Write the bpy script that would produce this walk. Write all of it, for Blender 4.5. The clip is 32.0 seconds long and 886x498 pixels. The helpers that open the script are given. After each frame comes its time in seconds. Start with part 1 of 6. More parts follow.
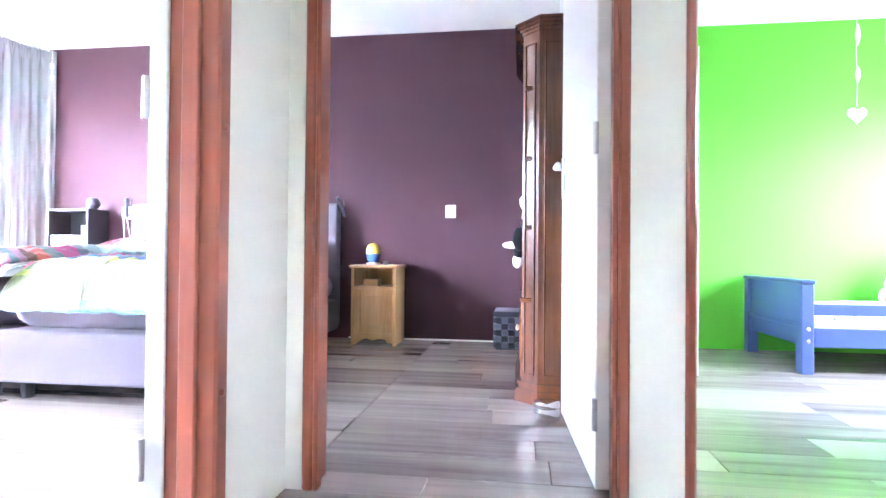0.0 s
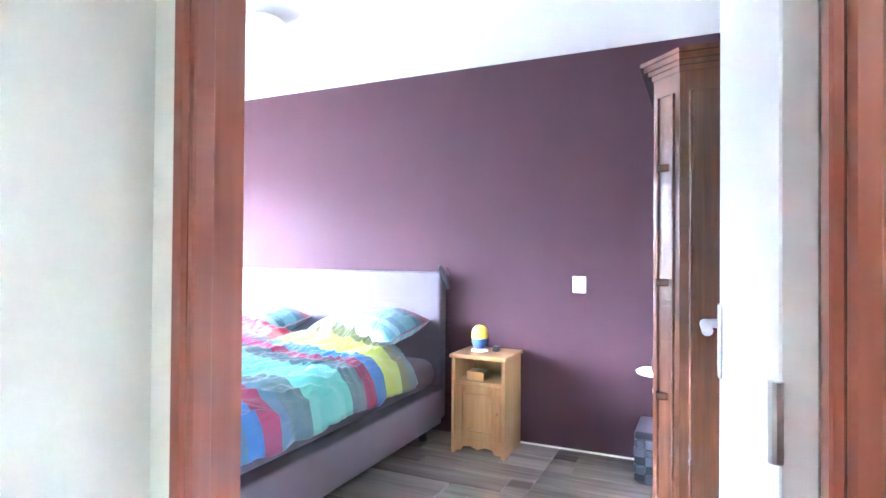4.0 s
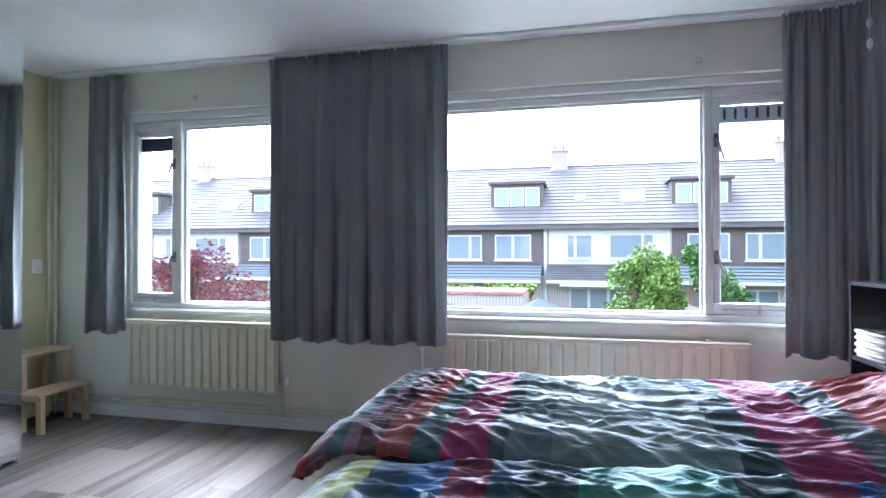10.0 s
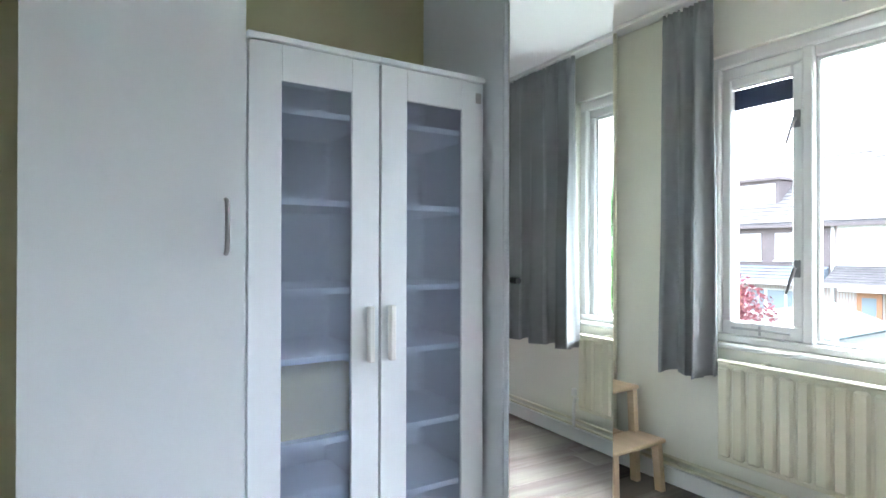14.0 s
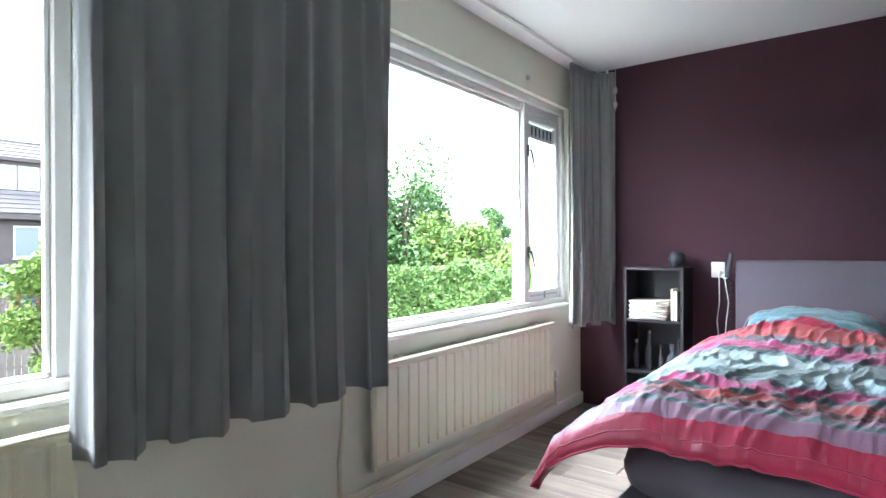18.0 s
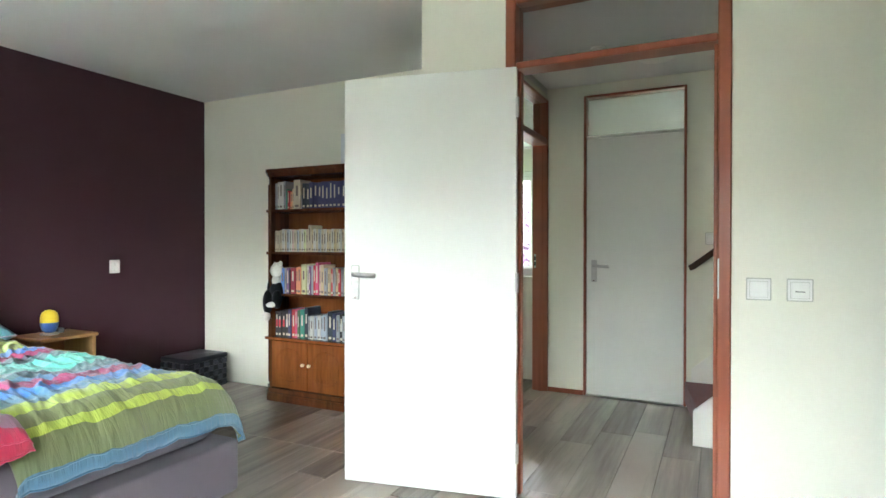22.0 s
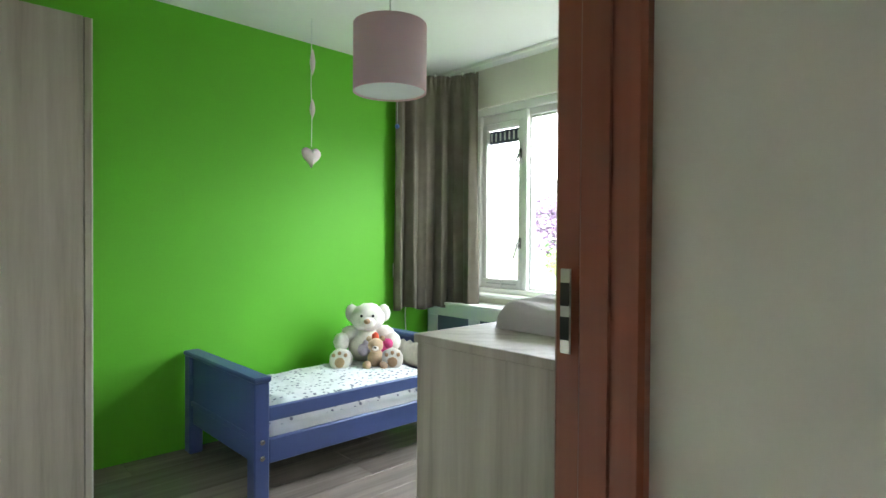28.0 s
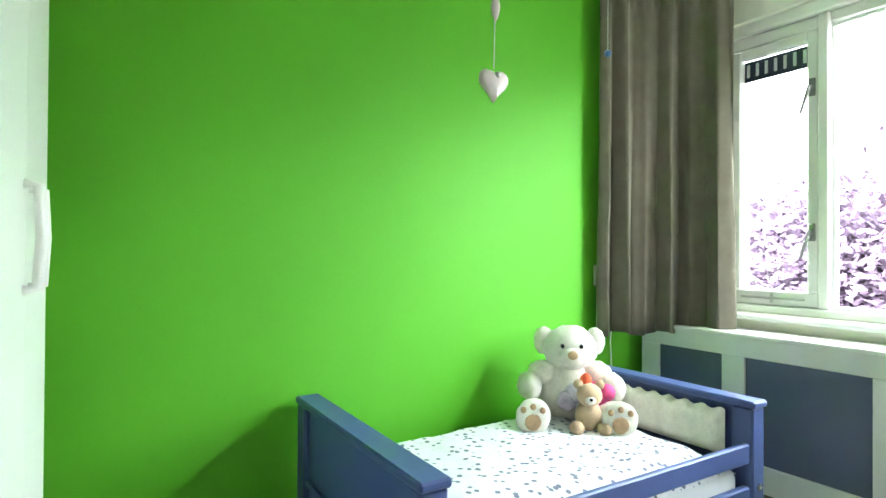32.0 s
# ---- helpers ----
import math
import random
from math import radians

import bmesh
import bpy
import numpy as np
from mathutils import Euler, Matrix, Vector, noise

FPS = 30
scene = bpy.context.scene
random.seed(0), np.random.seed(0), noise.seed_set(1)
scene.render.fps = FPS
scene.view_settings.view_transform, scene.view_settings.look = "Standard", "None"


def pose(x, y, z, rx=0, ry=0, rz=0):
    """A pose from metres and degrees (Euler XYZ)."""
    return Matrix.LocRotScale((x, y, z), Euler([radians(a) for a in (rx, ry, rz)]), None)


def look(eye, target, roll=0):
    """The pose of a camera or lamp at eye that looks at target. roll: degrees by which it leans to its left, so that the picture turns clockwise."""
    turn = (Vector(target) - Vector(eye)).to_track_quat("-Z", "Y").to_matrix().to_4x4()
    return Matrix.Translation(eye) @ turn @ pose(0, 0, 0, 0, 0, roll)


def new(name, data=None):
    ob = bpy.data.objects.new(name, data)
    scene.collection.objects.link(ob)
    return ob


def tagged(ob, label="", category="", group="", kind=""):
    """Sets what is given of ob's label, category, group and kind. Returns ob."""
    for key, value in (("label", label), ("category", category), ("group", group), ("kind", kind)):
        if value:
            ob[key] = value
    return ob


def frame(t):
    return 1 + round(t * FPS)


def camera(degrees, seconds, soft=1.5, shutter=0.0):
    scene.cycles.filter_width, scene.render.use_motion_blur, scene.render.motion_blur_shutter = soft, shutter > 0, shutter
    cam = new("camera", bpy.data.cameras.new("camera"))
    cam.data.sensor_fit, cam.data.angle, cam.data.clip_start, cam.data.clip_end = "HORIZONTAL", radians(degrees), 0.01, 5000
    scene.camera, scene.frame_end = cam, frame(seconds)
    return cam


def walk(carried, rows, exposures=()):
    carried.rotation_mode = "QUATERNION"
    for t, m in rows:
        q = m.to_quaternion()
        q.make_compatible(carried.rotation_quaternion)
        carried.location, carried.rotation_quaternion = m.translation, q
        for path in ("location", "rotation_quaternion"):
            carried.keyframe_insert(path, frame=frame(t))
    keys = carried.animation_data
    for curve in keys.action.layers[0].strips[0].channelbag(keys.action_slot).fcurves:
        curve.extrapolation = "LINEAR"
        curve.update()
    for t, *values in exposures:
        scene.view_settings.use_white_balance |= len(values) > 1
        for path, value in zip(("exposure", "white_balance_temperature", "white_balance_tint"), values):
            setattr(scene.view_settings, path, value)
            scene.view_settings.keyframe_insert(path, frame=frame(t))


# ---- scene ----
# ---- camera ----
cam = camera(76.5, 32.0)
PATH = [
    (0, (4.258, -4.356, 0.663), (3.983, -2.375, 0.687), 0.50),
    (0.5, (4.194, -4.251, 0.841), (4.120, -2.252, 0.859), 0.30),
    (1, (4.218, -4.081, 1.001), (4.208, -2.081, 1.015), 0.10),
    (1.5, (4.197, -3.921, 1.098), (4.180, -1.921, 1.112), 0.00),
    (2, (4.229, -3.772, 1.199), (4.147, -1.774, 1.216), -0.10),
    (2.5, (4.385, -3.568, 1.201), (3.968, -1.612, 1.217), 0.10),
    (3, (4.414, -3.512, 1.206), (3.811, -1.605, 1.229), 0.30),
    (3.5, (4.401, -3.510, 1.198), (3.673, -1.647, 1.223), 0.40),
    (5.5, (4.365, -2.855, 1.119), (3.286, -1.171, 1.130), 0.43),
    (6, (4.216, -2.637, 1.105), (3.072, -0.997, 1.116), 0.50),
    (6.5, (4.151, -2.479, 1.108), (2.849, -0.961, 1.110), 0.40),
    (7, (4.148, -2.293, 1.163), (2.555, -1.085, 1.140), -0.04),
    (7.5, (4.161, -2.152, 1.146), (2.433, -1.145, 1.126), -0.23),
    (8, (4.147, -2.089, 1.144), (2.381, -1.151, 1.129), -0.21),
    (8.5, (3.996, -1.939, 1.159), (2.214, -1.030, 1.144), -0.12),
    (9, (3.741, -1.862, 1.184), (1.932, -1.010, 1.166), -0.02),
    (9.5, (3.521, -1.592, 1.167), (1.540, -1.318, 1.165), -0.19),
    (10, (3.363, -1.474, 1.147), (1.417, -1.936, 1.163), -0.05),
    (10.5, (3.291, -1.668, 1.179), (1.498, -2.556, 1.178), 0.03),
    (11, (3.186, -1.714, 1.181), (1.723, -3.078, 1.186), 0.08),
    (11.5, (3.142, -1.711, 1.154), (2.012, -3.361, 1.170), 0.24),
    (12, (3.133, -1.750, 1.161), (2.214, -3.526, 1.173), 0.45),
    (12.5, (3.081, -1.853, 1.136), (2.216, -3.656, 1.159), 0.36),
    (13, (2.989, -2.173, 1.161), (2.112, -3.970, 1.180), 0.34),
    (13.5, (2.757, -2.538, 1.194), (1.875, -4.333, 1.211), 0.29),
    (15.5, (2.274, -4.009, 1.201), (0.288, -4.238, 1.167), 0.37),
    (16, (2.125, -3.970, 1.212), (0.143, -3.744, 1.182), 0.60),
    (16.5, (1.949, -4.084, 1.179), (0.066, -3.410, 1.188), 0.38),
    (17, (1.850, -4.107, 1.157), (0.190, -2.992, 1.167), 0.09),
    (17.5, (1.846, -4.084, 1.132), (0.374, -2.731, 1.141), -0.19),
    (18, (1.703, -3.954, 1.152), (0.499, -2.357, 1.148), -0.21),
    (18.5, (1.497, -3.842, 1.154), (0.658, -2.027, 1.149), -0.21),
    (19, (1.375, -3.920, 1.160), (0.932, -1.970, 1.145), 0.00),
    (19.5, (1.205, -3.981, 1.115), (1.230, -1.982, 1.120), 0.13),
    (20, (1.235, -3.928, 1.083), (1.827, -2.018, 1.103), -0.16),
    (20.5, (1.326, -3.948, 1.174), (2.333, -2.220, 1.150), 0.15),
    (21, (1.053, -3.869, 1.134), (2.486, -2.474, 1.132), 0.13),
    (21.5, (1.010, -3.959, 1.167), (2.679, -2.857, 1.156), 0.08),
    (22, (1.008, -4.066, 1.172), (2.805, -3.188, 1.158), 0.05),
    (22.5, (1.002, -4.096, 1.176), (2.874, -3.394, 1.162), -0.04),
    (23, (1.007, -4.090, 1.165), (2.921, -3.512, 1.150), -0.02),
    (23.5, (1.228, -4.089, 1.186), (3.151, -3.543, 1.171), 0.01),
    (24, (1.532, -4.025, 1.173), (3.458, -3.487, 1.160), -0.01),
    (24.5, (1.928, -3.945, 1.165), (3.857, -3.414, 1.151), 0.07),
    (26.5, (3.839, -3.635, 1.173), (5.685, -2.867, 1.149), 0.80),
    (27, (4.262, -3.502, 1.170), (6.016, -2.541, 1.147), 0.40),
    (27.5, (4.573, -3.359, 1.146), (6.125, -2.097, 1.120), 0.10),
    (28, (4.787, -3.160, 1.134), (6.166, -1.710, 1.107), 0.38),
    (28.5, (4.981, -3.025, 1.098), (6.110, -1.375, 1.103), 0.04),
    (29, (4.959, -2.901, 1.084), (5.884, -1.128, 1.097), 0.12),
    (29.5, (4.964, -2.780, 1.071), (5.838, -0.981, 1.090), 0.15),
    (30, (5.051, -2.608, 1.056), (5.872, -0.784, 1.074), 0.12),
    (30.5, (5.125, -2.472, 1.051), (5.842, -0.605, 1.058), 0.18),
    (31, (5.172, -2.271, 1.030), (5.807, -0.375, 1.060), -0.02),
    (31.5, (5.174, -2.095, 1.017), (5.827, -0.205, 1.034), 0.25),
    (32, (5.266, -1.903, 1.023), (6.323, -0.205, 1.041), 0.35),
]
EXPOSURES = [(0.0, 7.6, 5250, 22), (2.0, 8.05, 5250, 22), (3.5, 7.95, 5150, 20), (6.0, 7.1, 5100, 16), (7.0, 6.45, 5050, 14), (8.0, 5.55, 5000, 14), (9.0, 4.9, 5000, 14), (10.0, 3.82, 5200, 14), (11.0, 3.68, 5450, 12),
    (12.0, 4.85, 5700, 12), (13.0, 5.3, 5700, 12), (13.5, 5.2, 5700, 12), (16.0, 3.7, 5700, 8), (17.0, 3.8, 5700, 9), (17.5, 4.45, 5600, 10), (18.0, 4.2, 5700, 10), (19.0, 3.5, 5700, 10), (20.0, 5.3, 5800, 6), (21.0, 6.35, 5900, 8), (22.0, 5.4, 6300, 4), (23.0, 4.85, 6300, 4), (24.5, 5.4, 6300, 4),
    (27.0, 5.3, 6500, 8), (28.0, 4.9, 6300, 8), (29.0, 5.4, 5800, 10), (30.0, 5.6, 6000, 6), (31.0, 5.7, 6200, 4), (32.0, 5.5, 6350, 0)]

walk(cam, [(t, look(eye, target, roll)) for t, eye, target, roll in PATH], EXPOSURES)

# ---- world and light ----
world = bpy.data.worlds.new("overcast_sky")
scene.world = world
world.use_nodes = True
wn, wl = world.node_tree.nodes, world.node_tree.links
sky = wn.new("ShaderNodeTexSky")
sky.sky_type = "NISHITA"
sky.sun_disc = False
sky.sun_elevation = radians(52)
sky.sun_rotation = radians(238)
sky.air_density, sky.dust_density, sky.ozone_density = 1.0, 2.5, 1.0
grey = wn.new("ShaderNodeHueSaturation")
grey.inputs["Saturation"].default_value = 0.25
wl.new(sky.outputs["Color"], grey.inputs["Color"])
wl.new(grey.outputs["Color"], wn["Background"].inputs["Color"])
wn["Background"].inputs["Strength"].default_value = 0.15

sun_data = bpy.data.lights.new("sun", "SUN")
sun_data.energy, sun_data.angle, sun_data.color = 0.5, radians(40), (1.0, 0.97, 0.93)
sun = new("sun", sun_data)
sun.matrix_world = look((0, 0, 20), (13, 8, 0))

# added area lamp under the child's window lintel, standing in for sky light
strip = bpy.data.lights.new("window_fill_lamp", "AREA")
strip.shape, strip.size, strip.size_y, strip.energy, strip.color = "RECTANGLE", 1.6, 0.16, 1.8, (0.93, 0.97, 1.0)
daylight = new("window_fill_lamp", strip)
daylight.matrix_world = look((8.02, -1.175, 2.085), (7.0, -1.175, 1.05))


# ---- materials ----
def node_mat(name, rough=0.6, metal=0.0, spec=0.5):
    m = bpy.data.materials.new(name)
    m.use_nodes = True
    b = m.node_tree.nodes["Principled BSDF"]
    b.inputs["Roughness"].default_value = rough
    b.inputs["Metallic"].default_value = metal
    b.inputs["Specular IOR Level"].default_value = spec
    return m, m.node_tree.nodes, m.node_tree.links, b


def tex_noise(n, l, vec, scale, detail=4.0, rough=0.6):
    t = n.new("ShaderNodeTexNoise")
    t.inputs["Scale"].default_value, t.inputs["Detail"].default_value, t.inputs["Roughness"].default_value = scale, detail, rough
    l.new(vec, t.inputs["Vector"])
    return t.outputs["Fac"]


def ramp(n, l, fac, stops):
    r = n.new("ShaderNodeValToRGB")
    e = r.color_ramp.elements
    e[0].position, e[0].color = stops[0][0], (*stops[0][1], 1)
    e[1].position, e[1].color = stops[-1][0], (*stops[-1][1], 1)
    for p, c in stops[1:-1]:
        x = e.new(p)
        x.color = (*c, 1)
    l.new(fac, r.inputs["Fac"])
    return r.outputs["Color"]


def coords(n, l, scale=(1, 1, 1), kind="Object"):
    c = n.new("ShaderNodeTexCoord")
    m = n.new("ShaderNodeMapping")
    m.inputs["Scale"].default_value = scale
    l.new(c.outputs[kind], m.inputs["Vector"])
    return m.outputs["Vector"]


def bump(n, l, b, height, strength=0.2, dist=0.002):
    k = n.new("ShaderNodeBump")
    k.inputs["Strength"].default_value, k.inputs["Distance"].default_value = strength, dist
    l.new(height, k.inputs["Height"])
    l.new(k.outputs["Normal"], b.inputs["Normal"])


def shade(c, f):
    return tuple(min(1.0, v * f) for v in c)


def paint(name, color, rough=0.6, vary=0.06, grain=120.0, relief=0.15, spec=0.5, patch=1.3):
    """Painted or plain surface: broad uneven patches, fine grain."""
    m, n, l, b = node_mat(name, rough, 0.0, spec)
    v = coords(n, l)
    big = tex_noise(n, l, v, patch, 3)
    fine = tex_noise(n, l, v, grain, 2)
    mix = n.new("ShaderNodeMath")
    mix.operation = "MULTIPLY_ADD"
    mix.inputs[1].default_value = 0.35
    l.new(fine, mix.inputs[0])
    l.new(big, mix.inputs[2])
    col = ramp(n, l, mix.outputs[0], [(0.35, shade(color, 1 - vary)), (1.0, shade(color, 1 + vary))])
    l.new(col, b.inputs["Base Color"])
    bump(n, l, b, fine, relief, 0.002)
    return m


def wood(name, light, dark, rough=0.45, axis="z", fine=9.0, stretch=0.06, relief=0.1, random=0.0):
    """Wood with grain along one axis."""
    m, n, l, b = node_mat(name, rough)
    s = {"x": (stretch, 1, 1), "y": (1, stretch, 1), "z": (1, 1, stretch)}[axis]
    v = coords(n, l, s)
    if random:
        info = n.new("ShaderNodeObjectInfo")
        off = n.new("ShaderNodeVectorMath")
        off.operation = "MULTIPLY_ADD"
        off.inputs[1].default_value = (37, 53, 71)
        l.new(info.outputs["Random"], off.inputs[0])
        l.new(v, off.inputs[2])
        v = off.outputs["Vector"]
    f1 = tex_noise(n, l, v, fine, 5, 0.65)
    f2 = tex_noise(n, l, v, fine * 7, 3, 0.6)
    mix = n.new("ShaderNodeMath")
    mix.operation = "MULTIPLY_ADD"
    mix.inputs[1].default_value = 0.4
    l.new(f2, mix.inputs[0])
    l.new(f1, mix.inputs[2])
    fac = mix.outputs[0]
    if random:
        add = n.new("ShaderNodeMath")
        add.operation = "MULTIPLY_ADD"
        add.inputs[1].default_value = random
        l.new(info.outputs["Random"], add.inputs[0])
        l.new(fac, add.inputs[2])
        fac = add.outputs[0]
    col = ramp(n, l, fac, [(0.45, dark), (0.95 + random, light)])
    l.new(col, b.inputs["Base Color"])
    bump(n, l, b, f2, relief, 0.0015)
    return m


def cloth(name, color, weave=700.0, vary=0.12, rough=0.9, relief=0.35, patch=4.0):
    m, n, l, b = node_mat(name, rough, 0.0, 0.2)
    v = coords(n, l)
    big = tex_noise(n, l, v, patch, 4)
    fine = tex_noise(n, l, v, weave, 2)
    mix = n.new("ShaderNodeMath")
    mix.operation = "MULTIPLY_ADD"
    mix.inputs[1].default_value = 0.6
    l.new(fine, mix.inputs[0])
    l.new(big, mix.inputs[2])
    l.new(ramp(n, l, mix.outputs[0], [(0.4, shade(color, 1 - vary)), (1.1, shade(color, 1 + vary))]), b.inputs["Base Color"])
    bump(n, l, b, fine, relief, 0.001)
    b.inputs["Sheen Weight"].default_value = 0.15
    return m


def metal(name, color, rough=0.3):
    m, n, l, b = node_mat(name, rough, 1.0)
    v = coords(n, l)
    f = tex_noise(n, l, v, 60, 3)
    l.new(ramp(n, l, f, [(0.3, shade(color, 0.88)), (0.8, color)]), b.inputs["Base Color"])
    return m


def stripes(name, bands, axis="y", period=1.0, along=0.0, wobble=0.02):
    """Woven cotton printed with bands of colour; each band has its width."""
    m, n, l, b = node_mat(name, 0.42, 0.0, 0.8)
    c = n.new("ShaderNodeTexCoord")
    sep = n.new("ShaderNodeSeparateXYZ")
    l.new(c.outputs["UV"], sep.inputs[0])
    nz = tex_noise(n, l, c.outputs["UV"], 5.0, 3)
    add = n.new("ShaderNodeMath")
    add.operation = "MULTIPLY_ADD"
    add.inputs[1].default_value = wobble
    l.new(nz, add.inputs[0])
    l.new(sep.outputs["Y" if axis == "y" else "X"], add.inputs[2])
    fr = n.new("ShaderNodeMath")
    fr.operation = "FRACT"
    l.new(add.outputs[0], fr.inputs[0])
    r = n.new("ShaderNodeValToRGB")
    r.color_ramp.interpolation = "CONSTANT"
    total, at, e = sum(w for w, _ in bands), 0.0, r.color_ramp.elements
    for i, (w, col) in enumerate(bands):
        x = e[i] if i < 2 else e.new(min(at / total, 0.999))
        x.position, x.color = min(at / total, 0.999), (*col, 1)
        at += w
    l.new(fr.outputs[0], r.inputs["Fac"])
    fade = n.new("ShaderNodeMixRGB")
    fade.blend_type = "MULTIPLY"
    fade.inputs["Fac"].default_value = 0.25
    l.new(r.outputs["Color"], fade.inputs["Color1"])
    v = coords(n, l, (1, 1, 1), "UV")
    l.new(ramp(n, l, tex_noise(n, l, v, 14, 4), [(0.3, (0.72, 0.72, 0.74)), (0.7, (1, 1, 1))]), fade.inputs["Color2"])
    l.new(fade.outputs["Color"], b.inputs["Base Color"])
    crease = n.new("ShaderNodeTexNoise")
    crease.inputs["Scale"].default_value, crease.inputs["Detail"].default_value, crease.inputs["Distortion"].default_value = 11.0, 5.0, 0.9
    l.new(coords(n, l, (2.6, 0.9, 1), "UV"), crease.inputs["Vector"])
    bump(n, l, b, crease.outputs["Fac"], 0.5, 0.02)
    b.inputs["Sheen Weight"].default_value = 0.30
    b.inputs["Sheen Roughness"].default_value = 0.45
    return m


M = {}
M["purple"] = paint("purple_wall_paint", (0.066, 0.027, 0.037), 0.72, 0.10, 90, 0.12, 0.3)
M["green"] = paint("lime_green_wall_paint", (0.107, 0.43, 0.010), 0.64, 0.07, 90, 0.12)
M["cream"] = paint("cream_wall_paint", (0.78, 0.77, 0.66), 0.7, 0.04, 60, 0.3)
M["yellow"] = paint("pale_yellow_wall_paint", (0.70, 0.66, 0.42), 0.7, 0.05, 60, 0.3)
M["ceiling"] = paint("white_ceiling_plaster", (0.80, 0.80, 0.79), 0.8, 0.03, 50, 0.35)
M["white"] = paint("white_gloss_paint", (0.80, 0.80, 0.76), 0.3, 0.03, 40, 0.06)
M["door"] = paint("off_white_door_paint", (0.76, 0.77, 0.72), 0.28, 0.03, 30, 0.05)
M["panel"] = paint("white_melamine", (0.78, 0.82, 0.83), 0.35, 0.02, 30, 0.03)
M["frame"] = wood("mahogany_door_frame", (0.345, 0.105, 0.055), (0.235, 0.062, 0.033), 0.28, "z", 9, 0.03, 0.06)
M["plank"] = wood("grey_oak_laminate", (0.29, 0.25, 0.215), (0.058, 0.047, 0.039), 0.27, "x", 5.0, 0.06, 0.15, 0.34)
M["sub"] = paint("dark_underlay", (0.05, 0.045, 0.04), 0.9)
M["glass"], gn, gl, gb = node_mat("window_glass", 0.0)
gb.inputs["Base Color"].default_value = (0.93, 0.95, 0.95, 1)
gb.inputs["Transmission Weight"].default_value = 1.0
gb.inputs["IOR"].default_value = 1.05
M["clear"], gn, gl, gb = node_mat("clear_glass", 0.0)
gb.inputs["Transmission Weight"].default_value = 1.0
gb.inputs["IOR"].default_value = 1.2
M["frost"], gn, gl, gb = node_mat("hammered_glass", 0.25)
gb.inputs["Base Color"].default_value = (0.72, 0.76, 0.74, 1)
gb.inputs["Transmission Weight"].default_value = 0.75
bump(gn, gl, gb, tex_noise(gn, gl, coords(gn, gl), 55, 2), 0.8, 0.006)
M["chrome"] = metal("brushed_aluminium", (0.58, 0.58, 0.56), 0.30)
M["steel"] = metal("polished_steel", (0.70, 0.70, 0.71), 0.15)
M["mirror"], gn, gl, gb = node_mat("mirror_silver", 0.02, 1.0)
gb.inputs["Base Color"].default_value = (0.86, 0.90, 0.90, 1)
M["curtain"] = cloth("grey_curtain_fabric", (0.268, 0.28, 0.272), 500, 0.10, 0.85)


def sheer(m, color, amount):
    """Lets part of the daylight through a cloth."""
    n, l = m.node_tree.nodes, m.node_tree.links
    b = next(x for x in n if x.type == "BSDF_PRINCIPLED")
    o = next(x for x in n if x.type == "OUTPUT_MATERIAL")
    t, mix = n.new("ShaderNodeBsdfTranslucent"), n.new("ShaderNodeMixShader")
    t.inputs["Color"].default_value = (*color, 1)
    mix.inputs["Fac"].default_value = amount
    l.new(b.outputs[0], mix.inputs[1])
    l.new(t.outputs[0], mix.inputs[2])
    l.new(mix.outputs[0], o.inputs["Surface"])


sheer(M["curtain"], (0.38, 0.385, 0.36), 0.15)
M["olive"] = cloth("taupe_suede_curtain", (0.135, 0.118, 0.088), 300, 0.22, 0.85, 0.3, 9.0)
M["upholstery"] = cloth("grey_purple_upholstery", (0.14, 0.122, 0.143), 900, 0.06)
M["sheet"] = cloth("grey_bed_sheet", (0.30, 0.30, 0.36), 600, 0.06)
M["radiator"] = paint("cream_radiator_enamel", (0.75, 0.72, 0.55), 0.35, 0.03, 40, 0.03)
M["black"] = paint("black_brown_veneer", (0.022, 0.021, 0.024), 0.4, 0.1, 60, 0.05)
M["darkgrey"] = paint("anthracite_board", (0.055, 0.06, 0.068), 0.45, 0.06, 80, 0.05)
M["darkwood"] = wood("mahogany_furniture", (0.17, 0.062, 0.024), (0.05, 0.017, 0.009), 0.25, "z", 10, 0.06)
M["pine"] = wood("antique_pine", (0.60, 0.36, 0.155), (0.38, 0.195, 0.07), 0.4, "z", 8, 0.07)
M["birch"] = wood("birch", (0.72, 0.56, 0.37), (0.55, 0.40, 0.24), 0.45, "y", 8, 0.07)
M["greyoak"], gn, gl, gb = node_mat("whitewashed_oak_veneer", 0.5)
gv = coords(gn, gl, (1, 1, 0.06))
g1, g2 = tex_noise(gn, gl, gv, 11.0, 4, 0.55), tex_noise(gn, gl, gv, 95.0, 3, 0.6)
g3 = gn.new("ShaderNodeTexWave")
g3.bands_direction = "DIAGONAL"
g3.inputs["Scale"].default_value, g3.inputs["Distortion"].default_value, g3.inputs["Detail"].default_value, g3.inputs["Detail Scale"].default_value = 9.0, 4.0, 3.0, 1.6
gl.new(coords(gn, gl, (1, 1, 0.035)), g3.inputs["Vector"])
ga, gc = gn.new("ShaderNodeMath"), gn.new("ShaderNodeMath")
ga.operation = gc.operation = "MULTIPLY_ADD"
ga.inputs[1].default_value, gc.inputs[1].default_value = 0.34, 0.13
gl.new(g2, ga.inputs[0])
gl.new(g1, ga.inputs[2])
gl.new(g3.outputs["Fac"], gc.inputs[0])
gl.new(ga.outputs[0], gc.inputs[2])
